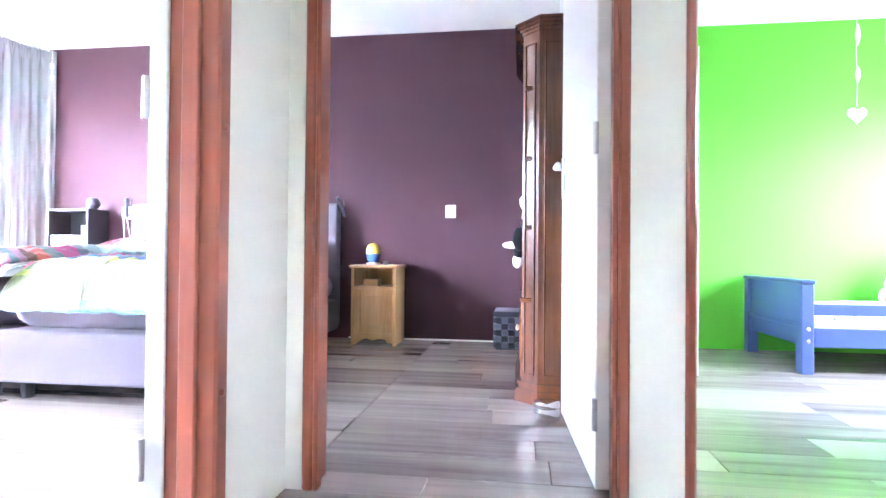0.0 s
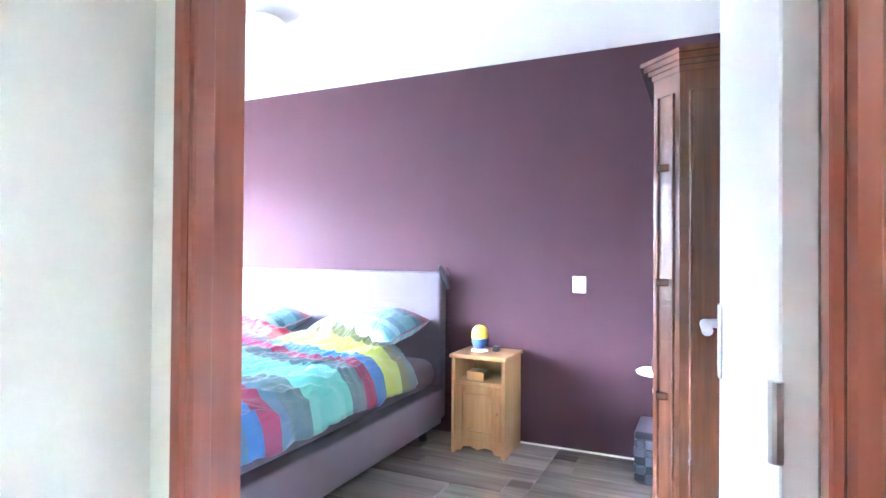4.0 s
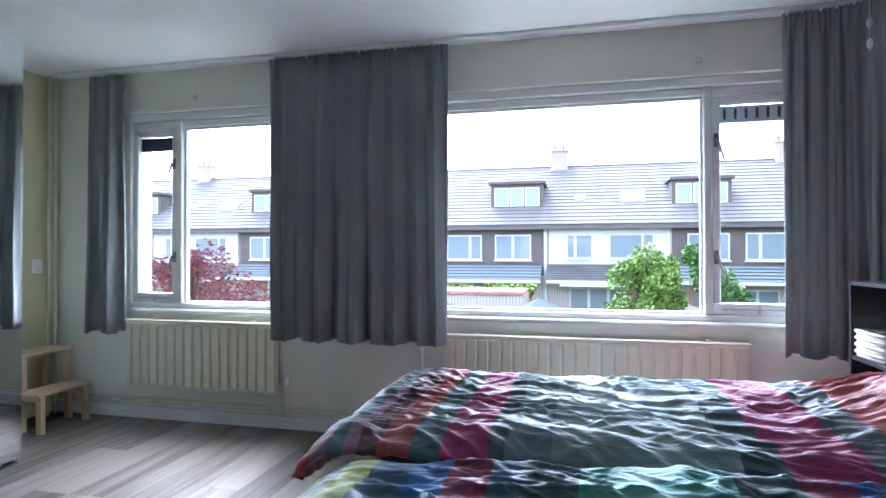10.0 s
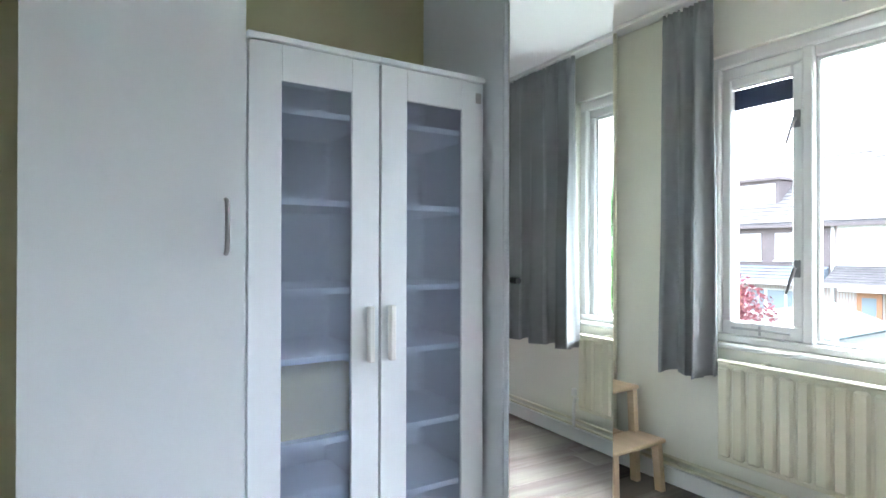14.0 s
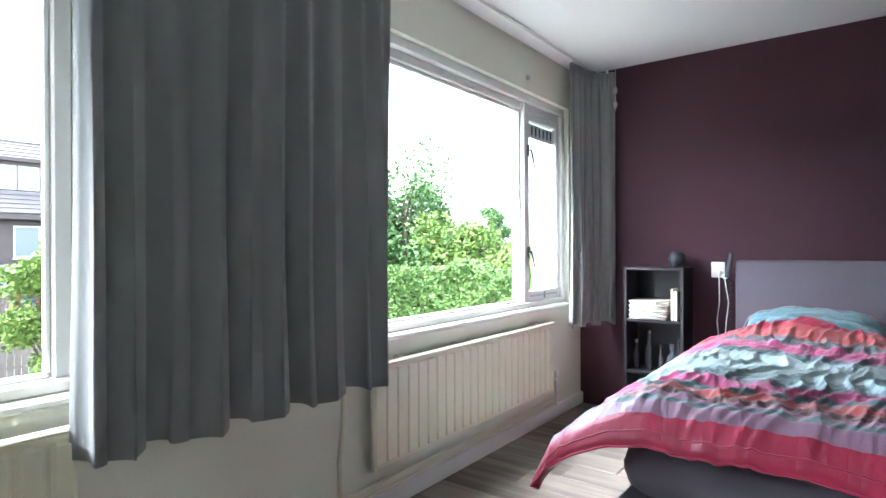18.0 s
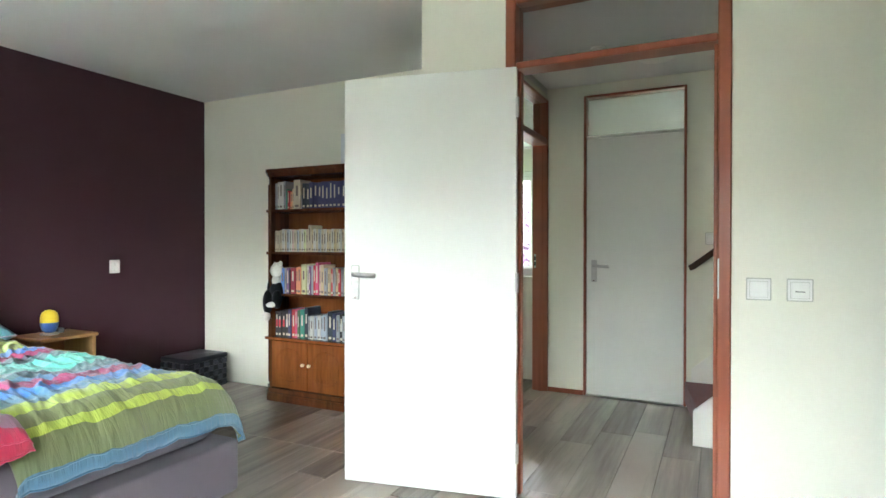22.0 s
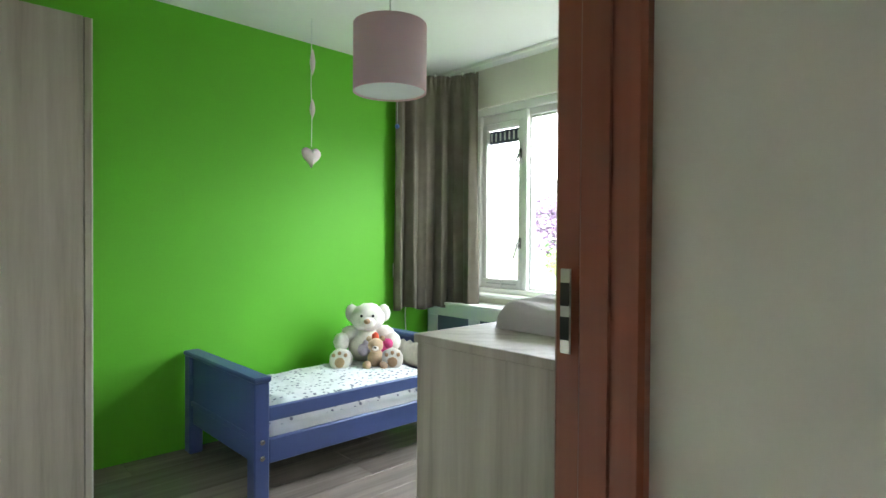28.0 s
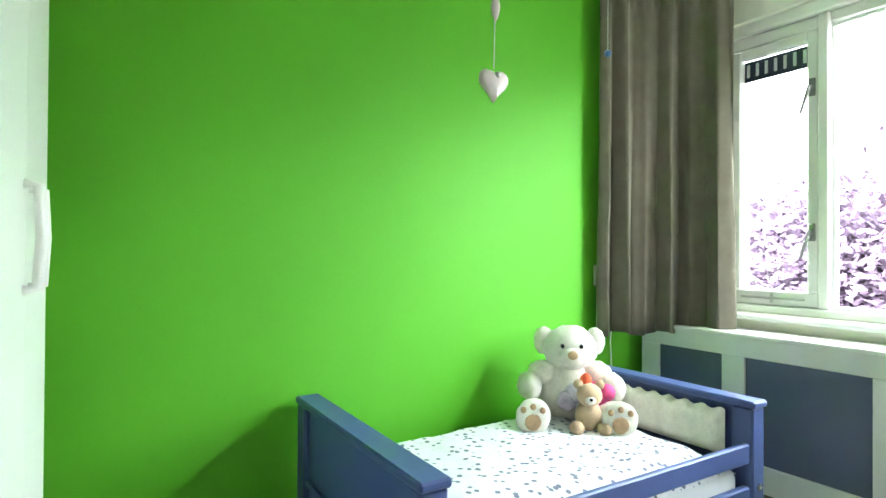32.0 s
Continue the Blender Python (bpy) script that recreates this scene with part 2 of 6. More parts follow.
gl.new(ramp(gn, gl, gc.outputs[0], [(0.42, (0.33, 0.285, 0.235)), (0.68, (0.50, 0.45, 0.39)), (0.95, (0.60, 0.555, 0.49))]), gb.inputs["Base Color"])
bump(gn, gl, gb, g2, 0.12, 0.0015)
M["blue"] = paint("blue_painted_wood", (0.055, 0.085, 0.24), 0.42, 0.12, 70, 0.2)
M["plastic"] = paint("white_plastic", (0.82, 0.82, 0.78), 0.3, 0.02, 30, 0.02)
M["rubber"] = paint("black_plastic", (0.015, 0.015, 0.016), 0.4, 0.05)


# ---- mesh helpers ----
class Mesh:
    """Collects boxes, tubes and sheets into one mesh."""

    def __init__(self):
        self.v, self.f, self.uv = [], [], None

    def add(self, verts, faces):
        o = len(self.v)
        self.v += [tuple(p) for p in verts]
        self.f += [tuple(i + o for i in q) for q in faces]
        return self

    def box(self, x0, x1, y0, y1, z0, z1, c=0.0, m=None):
        """A box with chamfered edges of width c."""
        lo, hi = (min(x0, x1), min(y0, y1), min(z0, z1)), (max(x0, x1), max(y0, y1), max(z0, z1))
        c = min(c, 0.45 * min(hi[i] - lo[i] for i in range(3)))
        if c <= 0:
            v = [(x, y, z) for x in (lo[0], hi[0]) for y in (lo[1], hi[1]) for z in (lo[2], hi[2])]
            f = [(0, 1, 3, 2), (4, 6, 7, 5), (0, 4, 5, 1), (2, 3, 7, 6), (0, 2, 6, 4), (1, 5, 7, 3)]
        else:
            v, idx = [], {}
            for sx in (0, 1):
                for sy in (0, 1):
                    for sz in (0, 1):
                        s = (sx, sy, sz)
                        for a in range(3):
                            p = [(hi[i] if s[i] else lo[i]) if i == a else (hi[i] - c if s[i] else lo[i] + c) for i in range(3)]
                            idx[s, a] = len(v)
                            v.append(p)
            f = []
            for a in range(3):
                b_, d = (a + 1) % 3, (a + 2) % 3
                for side in (0, 1):
                    q = []
                    for u, w in ((0, 0), (1, 0), (1, 1), (0, 1)):
                        s = [0, 0, 0]
                        s[a], s[b_], s[d] = side, u, w
                        q.append(idx[tuple(s), a])
                    f.append(tuple(q if side else reversed(q)))
                for u in (0, 1):
                    for w in (0, 1):
                        s0, s1 = [0, 0, 0], [0, 0, 0]
                        s0[b_], s0[d], s1[b_], s1[d], s1[a] = u, w, u, w, 1
                        q = [idx[tuple(s0), b_], idx[tuple(s1), b_], idx[tuple(s1), d], idx[tuple(s0), d]]
                        f.append(tuple(q if u != w else reversed(q)))
            for s in {k[0] for k in idx}:
                q = [idx[s, 0], idx[s, 1], idx[s, 2]]
                f.append(tuple(q if sum(s) % 2 else reversed(q)))
        if m is not None:
            v = [m @ Vector(p) for p in v]
        return self.add(v, f)

    def ring(self, loops, close=True, cap=True):
        """Joins loops of equal length into a skin."""
        n, v, f = len(loops[0]), [p for r in loops for p in r], []
        for i in range(len(loops) - 1):
            for j in range(n if close else n - 1):
                k = (j + 1) % n
                f.append((i * n + j, i * n + k, (i + 1) * n + k, (i + 1) * n + j))
        if cap and close:
            f.append(tuple(reversed(range(n))))
            f.append(tuple((len(loops) - 1) * n + j for j in range(n)))
        return self.add(v, f)

    def tube(self, path, r, seg=10, cap=True):
        """A round bar along a path; r is a radius or one for each point."""
        pts = [Vector(p) for p in path]
        rs = r if isinstance(r, (list, tuple)) else [r] * len(pts)
        loops, up = [], None
        for i, p in enumerate(pts):
            d = (pts[min(i + 1, len(pts) - 1)] - pts[max(i - 1, 0)]).normalized()
            if up is None:
                up = Vector((0, 0, 1)) if abs(d.z) < 0.9 else Vector((1, 0, 0))
            a = d.cross(up).normalized()
            b_ = a.cross(d).normalized()
            up = b_
            loops.append([p + rs[i] * (math.cos(2 * math.pi * k / seg) * a + math.sin(2 * math.pi * k / seg) * b_) for k in range(seg)])
        return self.ring(loops, True, cap)

    def lathe(self, profile, seg=24, at=(0, 0, 0), m=None):
        """Turns a profile of (radius, height) round the upright axis."""
        loops = [[Vector((at[0] + r * math.cos(2 * math.pi * k / seg), at[1] + r * math.sin(2 * math.pi * k / seg), at[2] + z)) for k in range(seg)] for r, z in profile]
        if m is not None:
            loops = [[m @ p for p in q] for q in loops]
        return self.ring(loops)

    def ball(self, at, r, seg=16, rows=10, lump=0.0, m=None):
        """A rounded lump with radii r, uneven by lump."""
        rr = r if isinstance(r, (tuple, list)) else (r, r, r)
        loops = []
        for i in range(rows + 1):
            a = -math.pi / 2 + math.pi * min(max(i / rows, 0.01), 0.99)
            q = []
            for k in range(seg):
                d = Vector((math.cos(a) * math.cos(2 * math.pi * k / seg), math.cos(a) * math.sin(2 * math.pi * k / seg), math.sin(a)))
                s = 1 + lump * noise.noise(d * 3 + Vector(at) * 7)
                p = Vector((d.x * rr[0], d.y * rr[1], d.z * rr[2])) * s
                q.append((m @ p if m is not None else p) + Vector(at))
            loops.append(q)
        return self.ring(loops)

    def sheet(self, nu, nv, fn):
        """A grid surface; fn(u, v) gives the place."""
        v = [fn(i / nu, j / nv) for j in range(nv + 1) for i in range(nu + 1)]
        f = [(j * (nu + 1) + i, j * (nu + 1) + i + 1, (j + 1) * (nu + 1) + i + 1, (j + 1) * (nu + 1) + i) for j in range(nv) for i in range(nu)]
        return self.add(v, f)

    def data(self, name, material, smooth=False):
        me = bpy.data.meshes.new(name)
        me.from_pydata(self.v, [], self.f)
        me.materials.append(material)
        if smooth:
            me.polygons.foreach_set("use_smooth", [True] * len(self.f))
        me.update()
        return me


def part(name, mesh, material, parent=None, label="", smooth=False):
    """Links a mesh as one object under a thing or a part."""
    ob = new(name, mesh.data(name, material, smooth) if isinstance(mesh, Mesh) else mesh)
    if parent is not None:
        ob.parent = parent
    return tagged(ob, label)


def thing(name, label, category, at=(0, 0, 0), rz=0.0, group=""):
    ob = new(name)
    ob.empty_display_size = 0.1
    ob.matrix_basis = pose(*at, 0, 0, rz)
    return tagged(ob, label, category, group)


def structure(name, mesh, material, label="", category=""):
    return tagged(part(name, mesh, material), label, category, "", "structure")


def bx(*a, **k):
    return Mesh().box(*a, **k)


# ---- plan ----
CEIL = 2.425
CEILG = 2.375    # ceiling of the green room
EAST = 4.54      # alcove wall of the bedroom
AW, AE = 3.50, 3.60   # wall with the wide door
HN, HS = -2.73, -2.833  # wall across the head of the landing
CX = 5.44        # landing's far wall
GX = 7.80        # window wall of the green room
SY = -5.20       # back wall behind the wardrobes
A0, A1 = -4.115, -3.175   # openings, with their frames
B0, B1 = 3.652, 4.54
G0, G1 = 4.679, 5.437
C0, C1 = -3.865, -3.125
FT = 2.335       # top of the door frames
W1 = (-2.45, -0.20)
W2 = (-4.63, -3.27)
WZ0, WZ1 = 0.765, 2.14
W3 = (-2.05, -0.30)

# ---- walls, ceilings, windows ----
def wall(name, axis, p0, p1, q0, q1, z0, z1, holes, material, label):
    """A wall along x or y from q0 to q1, between p0 and p1 thick, with openings (q0, q1, z0, z1)."""
    m, cuts = Mesh(), sorted({q0, q1, *[v for h in holes for v in h[:2]]})
    for a, b_ in zip(cuts, cuts[1:]):
        levels = [(z0, z1)]
        for h in holes:
            if h[0] <= a + 1e-6 and h[1] >= b_ - 1e-6:
                levels = [(z0, h[2]), (h[3], z1)]
        for u, w in levels:
            if w - u > 0.001:
                m.box(a, b_, p0, p1, u, w) if axis == "x" else m.box(p0, p1, a, b_, u, w)
    return structure(name, m, material, label, "wall")


wall("wall_purple", "x", 0.0, 0.2, -0.3, EAST, 0, CEIL, [], M["purple"], "dark purple painted bedroom wall")
wall("wall_green", "x", 0.0, 0.2, EAST + 0.1, GX + 0.3, 0, CEIL, [], M["green"], "bright lime green painted wall")
wall("wall_alcove", "y", EAST, EAST + 0.1, HN, 0.2, 0, CEIL, [], M["cream"], "cream painted plaster wall")
wall("wall_west", "y", -0.3, 0.0, SY, 0.0, 0, CEIL, [(*W1, WZ0, WZ1), (*W2, WZ0, WZ1)], M["cream"], "cream window wall with two windows")
wall("wall_wide_door", "y", AW, AE, -7.0, HN, 0, CEIL, [(A0, A1, 0, FT)], M["cream"], "cream wall with a tall door opening")
wall("wall_landing_head", "x", HS, HN, AE, CX, 0, CEIL, [(B0, B1, 0, FT), (G0, G1, 0, FT)], M["cream"], "cream wall with two tall door openings")
wall("wall_landing_far", "y", CX, CX + 0.1, -7.0, HS, -2.6, 2.42, [(C0, C1, 0, FT)], M["cream"], "cream landing wall with a closed door")
wall("wall_back", "x", SY - 0.2, SY, -0.3, AW, 0, CEIL, [], M["yellow"], "pale yellow painted wall")
structure("wall_pier", bx(3.09, AW, SY, -4.83, 0, CEIL), M["cream"], "cream painted chimney breast", "wall")
wall("wall_green_room_side", "x", HS, HN, CX + 0.1, GX + 0.3, 0, CEIL, [], M["cream"], "cream painted plaster wall")
wall("wall_green_room_window", "y", GX, GX + 0.3, HS, 0.0, 0, CEIL, [(*W3, WZ0, 2.10)], M["cream"], "cream window wall of the child's room")
# Unseen added room: walls block the sky, their opening lights the door's transom.
wall("wall_added_sky_block", "x", -4.9, -4.8, CX + 0.1, GX + 0.3, 0, CEIL, [], M["cream"], "unseen added cream wall that blocks the sky")
wall("wall_added_light_opening", "y", GX, GX + 0.3, -4.8, HS, 0, CEIL, [(-4.3, -3.4, 1.2, 2.1)], M["cream"], "unseen added cream wall with an opening that lights the transom")
structure("floor_added_room", bx(CX, GX + 0.3, -4.9, HS, -0.25, 0.0), M["white"], "pale floor of the unseen added room", "floor")
structure("ceiling_added_room", bx(CX + 0.1, GX + 0.3, -4.9, HS, CEIL, CEIL + 0.12), M["ceiling"], "white plastered ceiling", "ceiling")
wall("wall_stairwell_end", "x", -7.1, -7.0, AE, CX + 0.1, -2.6, 5.0, [], M["cream"], "cream stairwell wall")
wall("wall_stairwell_low", "y", AW, AE, -7.0, -4.2, -2.6, 0, [], M["cream"], "cream stairwell wall")
wall("wall_stairwell_head", "x", -4.14, -4.04, AE, CX, -2.6, -0.24, [], M["cream"], "cream stairwell wall")
# unseen roof opening, added and sized to light the landing walls
RLX, RLY = (4.62, 5.36), (-6.9, -6.1)


def stair_ceiling():
    """The ceiling over the stairs with an opening added to light the landing."""
    m = bx(AE, CX, -7.0, RLY[0], 4.9, 5.0)
    m.box(AE, CX, RLY[1], -4.3, 4.9, 5.0)
    m.box(AE, RLX[0], RLY[0], RLY[1], 4.9, 5.0)
    m.box(RLX[1], CX, RLY[0], RLY[1], 4.9, 5.0)
    return m


for nm, box_ in (("ceiling_bedroom", (-0.3, AW, SY - 0.2, 0.2)), ("ceiling_alcove", (AW, EAST, HN, 0.2)), ("ceiling_landing", (AW, CX + 0.1, -4.3, HN))):
    structure(nm, bx(box_[0], box_[1], box_[2], box_[3], CEIL, CEIL + 0.12), M["ceiling"], "white plastered ceiling", "ceiling")
structure("ceiling_green_room", bx(EAST + 0.1, GX + 0.3, HS, 0.2, CEILG, CEIL + 0.12), M["ceiling"], "white plastered ceiling", "ceiling")
structure("ceiling_stairwell", stair_ceiling(), M["ceiling"], "white plastered ceiling over the stairs", "ceiling")
rl = tagged(new("added_roof_window"), "added unseen roof opening that lights the landing", "window", "", "structure")
for a, b_, c_, d_ in ((RLX[0], RLX[1], RLY[0], RLY[0] + 0.05), (RLX[0], RLX[1], RLY[1] - 0.05, RLY[1]), (RLX[0], RLX[0] + 0.05, RLY[0] + 0.05, RLY[1] - 0.05), (RLX[1] - 0.05, RLX[1], RLY[0] + 0.05, RLY[1] - 0.05)):
    part("window_frame", bx(a, b_, c_, d_, 4.95, 5.04, 0.004), M["white"], rl)
g = part("pane", bx(RLX[0] + 0.05, RLX[1] - 0.05, RLY[0] + 0.05, RLY[1] - 0.05, 4.99, 4.995), M["glass"], rl)
g.visible_shadow = False
wall("wall_upper_west", "y", AW, AE, -7.0, -4.3, CEIL, 5.0, [], M["cream"], "cream stairwell wall")
wall("wall_upper_east", "y", CX, CX + 0.1, -7.0, -4.3, CEIL, 5.0, [], M["cream"], "cream stairwell wall")
wall("wall_upper_head", "x", -4.3, -4.2, AE, CX, CEIL + 0.12, 5.0, [], M["cream"], "cream stairwell wall")


def door_frame(name, axis, q0, q1, p0, p1, bar=2.06, leafless=True, t=0.05, stop=0.014, rail=0.05, rebate=False):
    """A dark varnished frame in an opening from q0 to q1, with a pane above the cross rail."""
    out = 0.012
    f = tagged(new(name), "dark reddish varnished wooden door frame with a glass transom", "door frame", "", "structure")

    def piece(nm, a, b_, u, w, mat, grow=out, c=0.006):
        m = Mesh()
        m.box(a, b_, p0 - grow, p1 + grow, u, w, c) if axis == "x" else m.box(p0 - grow, p1 + grow, a, b_, u, w, c)
        return part(nm, m, mat, f)

    piece("jamb", q0, q0 + t, 0, FT, M["frame"])
    piece("jamb", q1 - t, q1, 0, FT, M["frame"])
    piece("head", q0 + t, q1 - t, FT - t, FT, M["frame"])
    piece("cross_rail", q0 + t, q1 - t, bar, bar + rail, M["frame"] if rail > 0.025 else M["door"], out if rail > 0.025 else -0.01)
    for u, w in ((q0 + t, q0 + t + stop), (q1 - t - stop, q1 - t)):
        if rebate:
            part("door_stop", bx(u, w, p0 - 0.006, p0 + 0.034, 0, bar, 0.003), M["frame"], f)
        else:
            piece("door_stop", u, w, 0, bar, M["frame"], -0.03, 0.003)
    mid = (p0 + p1) / 2
    m = Mesh()
    m.box(q0 + t, q1 - t, mid - 0.003, mid + 0.003, bar + rail, FT - t) if axis == "x" else m.box(mid - 0.003, mid + 0.003, q0 + t, q1 - t, bar + rail, FT - t)
    part("transom_pane", m, M["frost"] if not leafless else M["clear"], f)
    return f


door_frame("door_frame_wide", "y", A0, A1, AW, AE, 1.985, rail=0.032)
door_frame("door_frame_bedroom", "x", B0, B1, HS, HN, 2.0, True, 0.030, rebate=True)
door_frame("door_frame_green_room", "x", G0, G1, HS, HN, 1.97, True, 0.026, 0.004)
door_frame("door_frame_bathroom", "y", C0, C1, CX, CX + 0.1, 2.0, False, 0.018, 0.014, 0.02)


def lever_set(parent, y, side, z=1.04, point=-1):
    """Plate and lever on a door leaf that lies along y; side is the face, point the way of the lever."""
    for s in side:
        p = part("door_plate", bx(s * 0.020, s * 0.028, y - 0.021, y + 0.021, z - 0.125, z + 0.045, 0.003), M["chrome"], parent, "aluminium door plate")
        part("lever", Mesh().tube([(s * 0.024, y, z), (s * 0.052, y, z), (s * 0.057, y + point * 0.012, z), (s * 0.057, y + point * 0.115, z - 0.004)], [0.011, 0.010, 0.011, 0.012], 10), M["chrome"], p, "aluminium lever", True)
        part("screw", Mesh().tube([(s * 0.027, y, z - 0.115), (s * 0.030, y, z - 0.115)], 0.005, 8), M["steel"], p)


def leaf(name, label, at, rz, width, z1=2.015, lever_z=1.028):
    """A flush white door leaf; hinged at its own origin, it lies along +y."""
    d = thing(name, label, "door", at, rz)
    part("leaf", bx(-0.020, 0.020, 0.0, width, 0.008, z1, 0.003), M["door"], d)
    lever_set(d, width - 0.06, (-1, 1), lever_z, -1)
    for z in (0.22, 1.0, 1.80):
        part("hinge", Mesh().tube([(-0.024, -0.004, z - 0.045), (-0.024, -0.004, z + 0.045)], 0.008, 10), M["chrome"], d)
    return d


leaf("door_leaf", "white flush door standing wide open", (3.476, -3.238, 0), 11.2, 0.85, 1.985)
leaf("door_leaf", "white flush door standing open beside the bookcase", (4.489, -2.722, 0), 2.9, 0.79, 1.99)
lc = leaf("door_leaf", "white flush closed door with an aluminium lever", (CX + 0.024, -3.846, 0), 0, 0.70, 1.996, 1.012)


M["iron"] = metal("grey_cast_fitting", (0.30, 0.30, 0.30), 0.4)
M["grille"] = paint("navy_blue_vent_plastic", (0.055, 0.062, 0.115), 0.45, 0.06, 80, 0.05)


def window_set(name, x, y0, y1, z0, z1, vent, inward, vent_at, label):
    """A white painted window: fixed light, and a narrow opening light with a slotted vent above."""
    w = tagged(new(name), label, "window", "", "structure")
    s = inward
    fr = 0.055

    def piece(nm, a, b_, u, v, d0, d1, c=0.006, mat=None, par=None):
        return part(nm, bx(x + s * d0, x + s * d1, a, b_, u, v, c), mat or M["white"], par or w)

    low = 0.036
    piece("window_frame", y0, y1, z1 - fr, z1, -0.06, 0.045)
    piece("window_frame", y0, y1, z0, z0 + low, -0.06, 0.045)
    piece("window_frame", y0, y0 + fr, z0 + low, z1 - fr, -0.06, 0.045)
    piece("window_frame", y1 - fr, y1, z0 + low, z1 - fr, -0.06, 0.045)
    cut = y1 - fr - vent if vent_at > 0 else y0 + fr + vent
    piece("mullion", cut - 0.022, cut + 0.022, z0 + low, z1 - fr, -0.06, 0.035)
    fa, fb = (y0 + fr, cut - 0.022) if vent_at > 0 else (cut + 0.022, y1 - fr)
    va, vb = (cut + 0.022, y1 - fr) if vent_at > 0 else (y0 + fr, cut - 0.022)
    # stepped inner lining round the fixed light
    side = fa if vent_at > 0 else fb - 0.05
    ft = z1 - fr - 0.05
    piece("inner_frame", fa, fb, ft, z1 - fr, -0.05, 0.018)
    piece("inner_frame", side, side + 0.05, z0 + low, ft, -0.05, 0.018)
    fa, fb = (fa + 0.05, fb) if vent_at > 0 else (fa, fb - 0.05)
    g = piece("pane", fa, fb, z0 + low, ft, -0.022, -0.018, 0, M["glass"])
    g.visible_shadow = False
    b = 0.016
    for a, b_, u, v in ((fa, fb, z0 + low, z0 + low + b), (fa, fb, ft - b, ft), (fa, fa + b, z0 + low + b, ft - b), (fb - b, fb, z0 + low + b, ft - b)):
        piece("glazing_bead", a, b_, u, v, -0.017, 0.004, 0.004)
    sa, st = 0.045, z1 - fr - 0.06
    sb = z0 + low + 0.068
    sash = piece("sash", va, vb, z0 + low, sb, -0.02, 0.025)
    for a, b_, u, v in ((va, va + sa, sb, st), (vb - sa, vb, sb, st), (va + sa, vb - sa, st - sa, st)):
        piece("sash_rail", a, b_, u, v, -0.02, 0.025, 0.006, None, sash)
    piece("vent_rail", va, vb, st + 0.004, z1 - fr, -0.03, 0.02)
    g = piece("pane", va + sa, vb - sa, sb, st - sa, -0.002, 0.002, 0, M["glass"])
    g.visible_shadow = False
    # window_1's grille is painted pale for the glare on it, with dark bars
    grille = piece("vent_grille", va + sa, vb - sa, st - sa - 0.10, st - sa - 0.004, -0.016, -0.006, 0.003, M["grille" if name != "window_1" else "panel"])
    n = 7
    for i in range(n if name != "window_2" else 0):
        yy = va + sa + (vb - va - 2 * sa) * (i + 0.5) / n
        piece("slat", yy - 0.007, yy + 0.007, st - sa - 0.08, st - sa - 0.02, -0.006, 0.0, 0.002, M["panel" if name != "window_1" else "grille"], grille)
    hy = va + 0.022 if vent_at > 0 else vb - 0.022
    for z in (z0 + 0.36, z1 - 0.36):
        h = piece("casement_fastener", hy - 0.013, hy + 0.013, z - 0.038, z + 0.038, 0.025, 0.036, 0.003, M["iron"])
        part("fastener_lever", Mesh().tube([(x + s * 0.033, hy, z), (x + s * 0.05, hy, z + 0.005), (x + s * 0.056, hy - 0.035 * vent_at * -1, z - 0.11)], [0.009, 0.009, 0.006], 8), M["iron"], h, "", True)
    stay = piece("window_stay", va + 0.05, vb - 0.05, z0 + low + 0.03, z0 + low + 0.04, 0.026, 0.036, 0.003, M["chrome"])
    part("stay_pin", Mesh().tube([(x + s * 0.031, (va + vb) / 2, z0 + low + 0.012), (x + s * 0.031, (va + vb) / 2, z0 + low + 0.055)], 0.006, 8), M["chrome"], stay)
    piece("window_sill", y0 - 0.02, y1 + 0.02, z0 - 0.026, z0 - 0.002, -0.02, 0.125 if name == "window_3" else 0.088, 0.006)
    piece("roller_blind_box", va - 0.02, vb + 0.02, z1 - 0.002, z1 + 0.05, 0.005, 0.05, 0.012)
    piece("architrave", y0 - 0.03, y1 + 0.03, z1 + 0.052, z1 + 0.075, 0.002, 0.03, 0.004) if name != "window_3" else None
    return w


window_set("window_1", -0.075, *W1, WZ0, WZ1, 0.50, 1, 1, "white painted window with a narrow opening light")
window_set("window_2", -0.075, *W2, WZ0, WZ1, 0.39, 1, -1, "white painted window with a narrow opening light")
window_set("window_3", GX + 0.075, *W3, WZ0, 2.10, 0.40, -1, 1, "white painted window of the child's room")

# ---- floors ----
structure("floor", bx(-0.3, AE, SY - 0.2, 0.2, -0.25, -0.012), M["sub"], "grey oak laminate plank floor", "floor")
floor_landing = structure("floor_landing", bx(AE, CX, -4.05, HS, -0.25, -0.012), M["sub"], "grey oak laminate plank floor of the landing", "floor")
floor_green = structure("floor_green_room", bx(AE, GX + 0.3, HS, 0.2, -0.25, -0.012), M["sub"], "grey oak laminate plank floor", "floor")


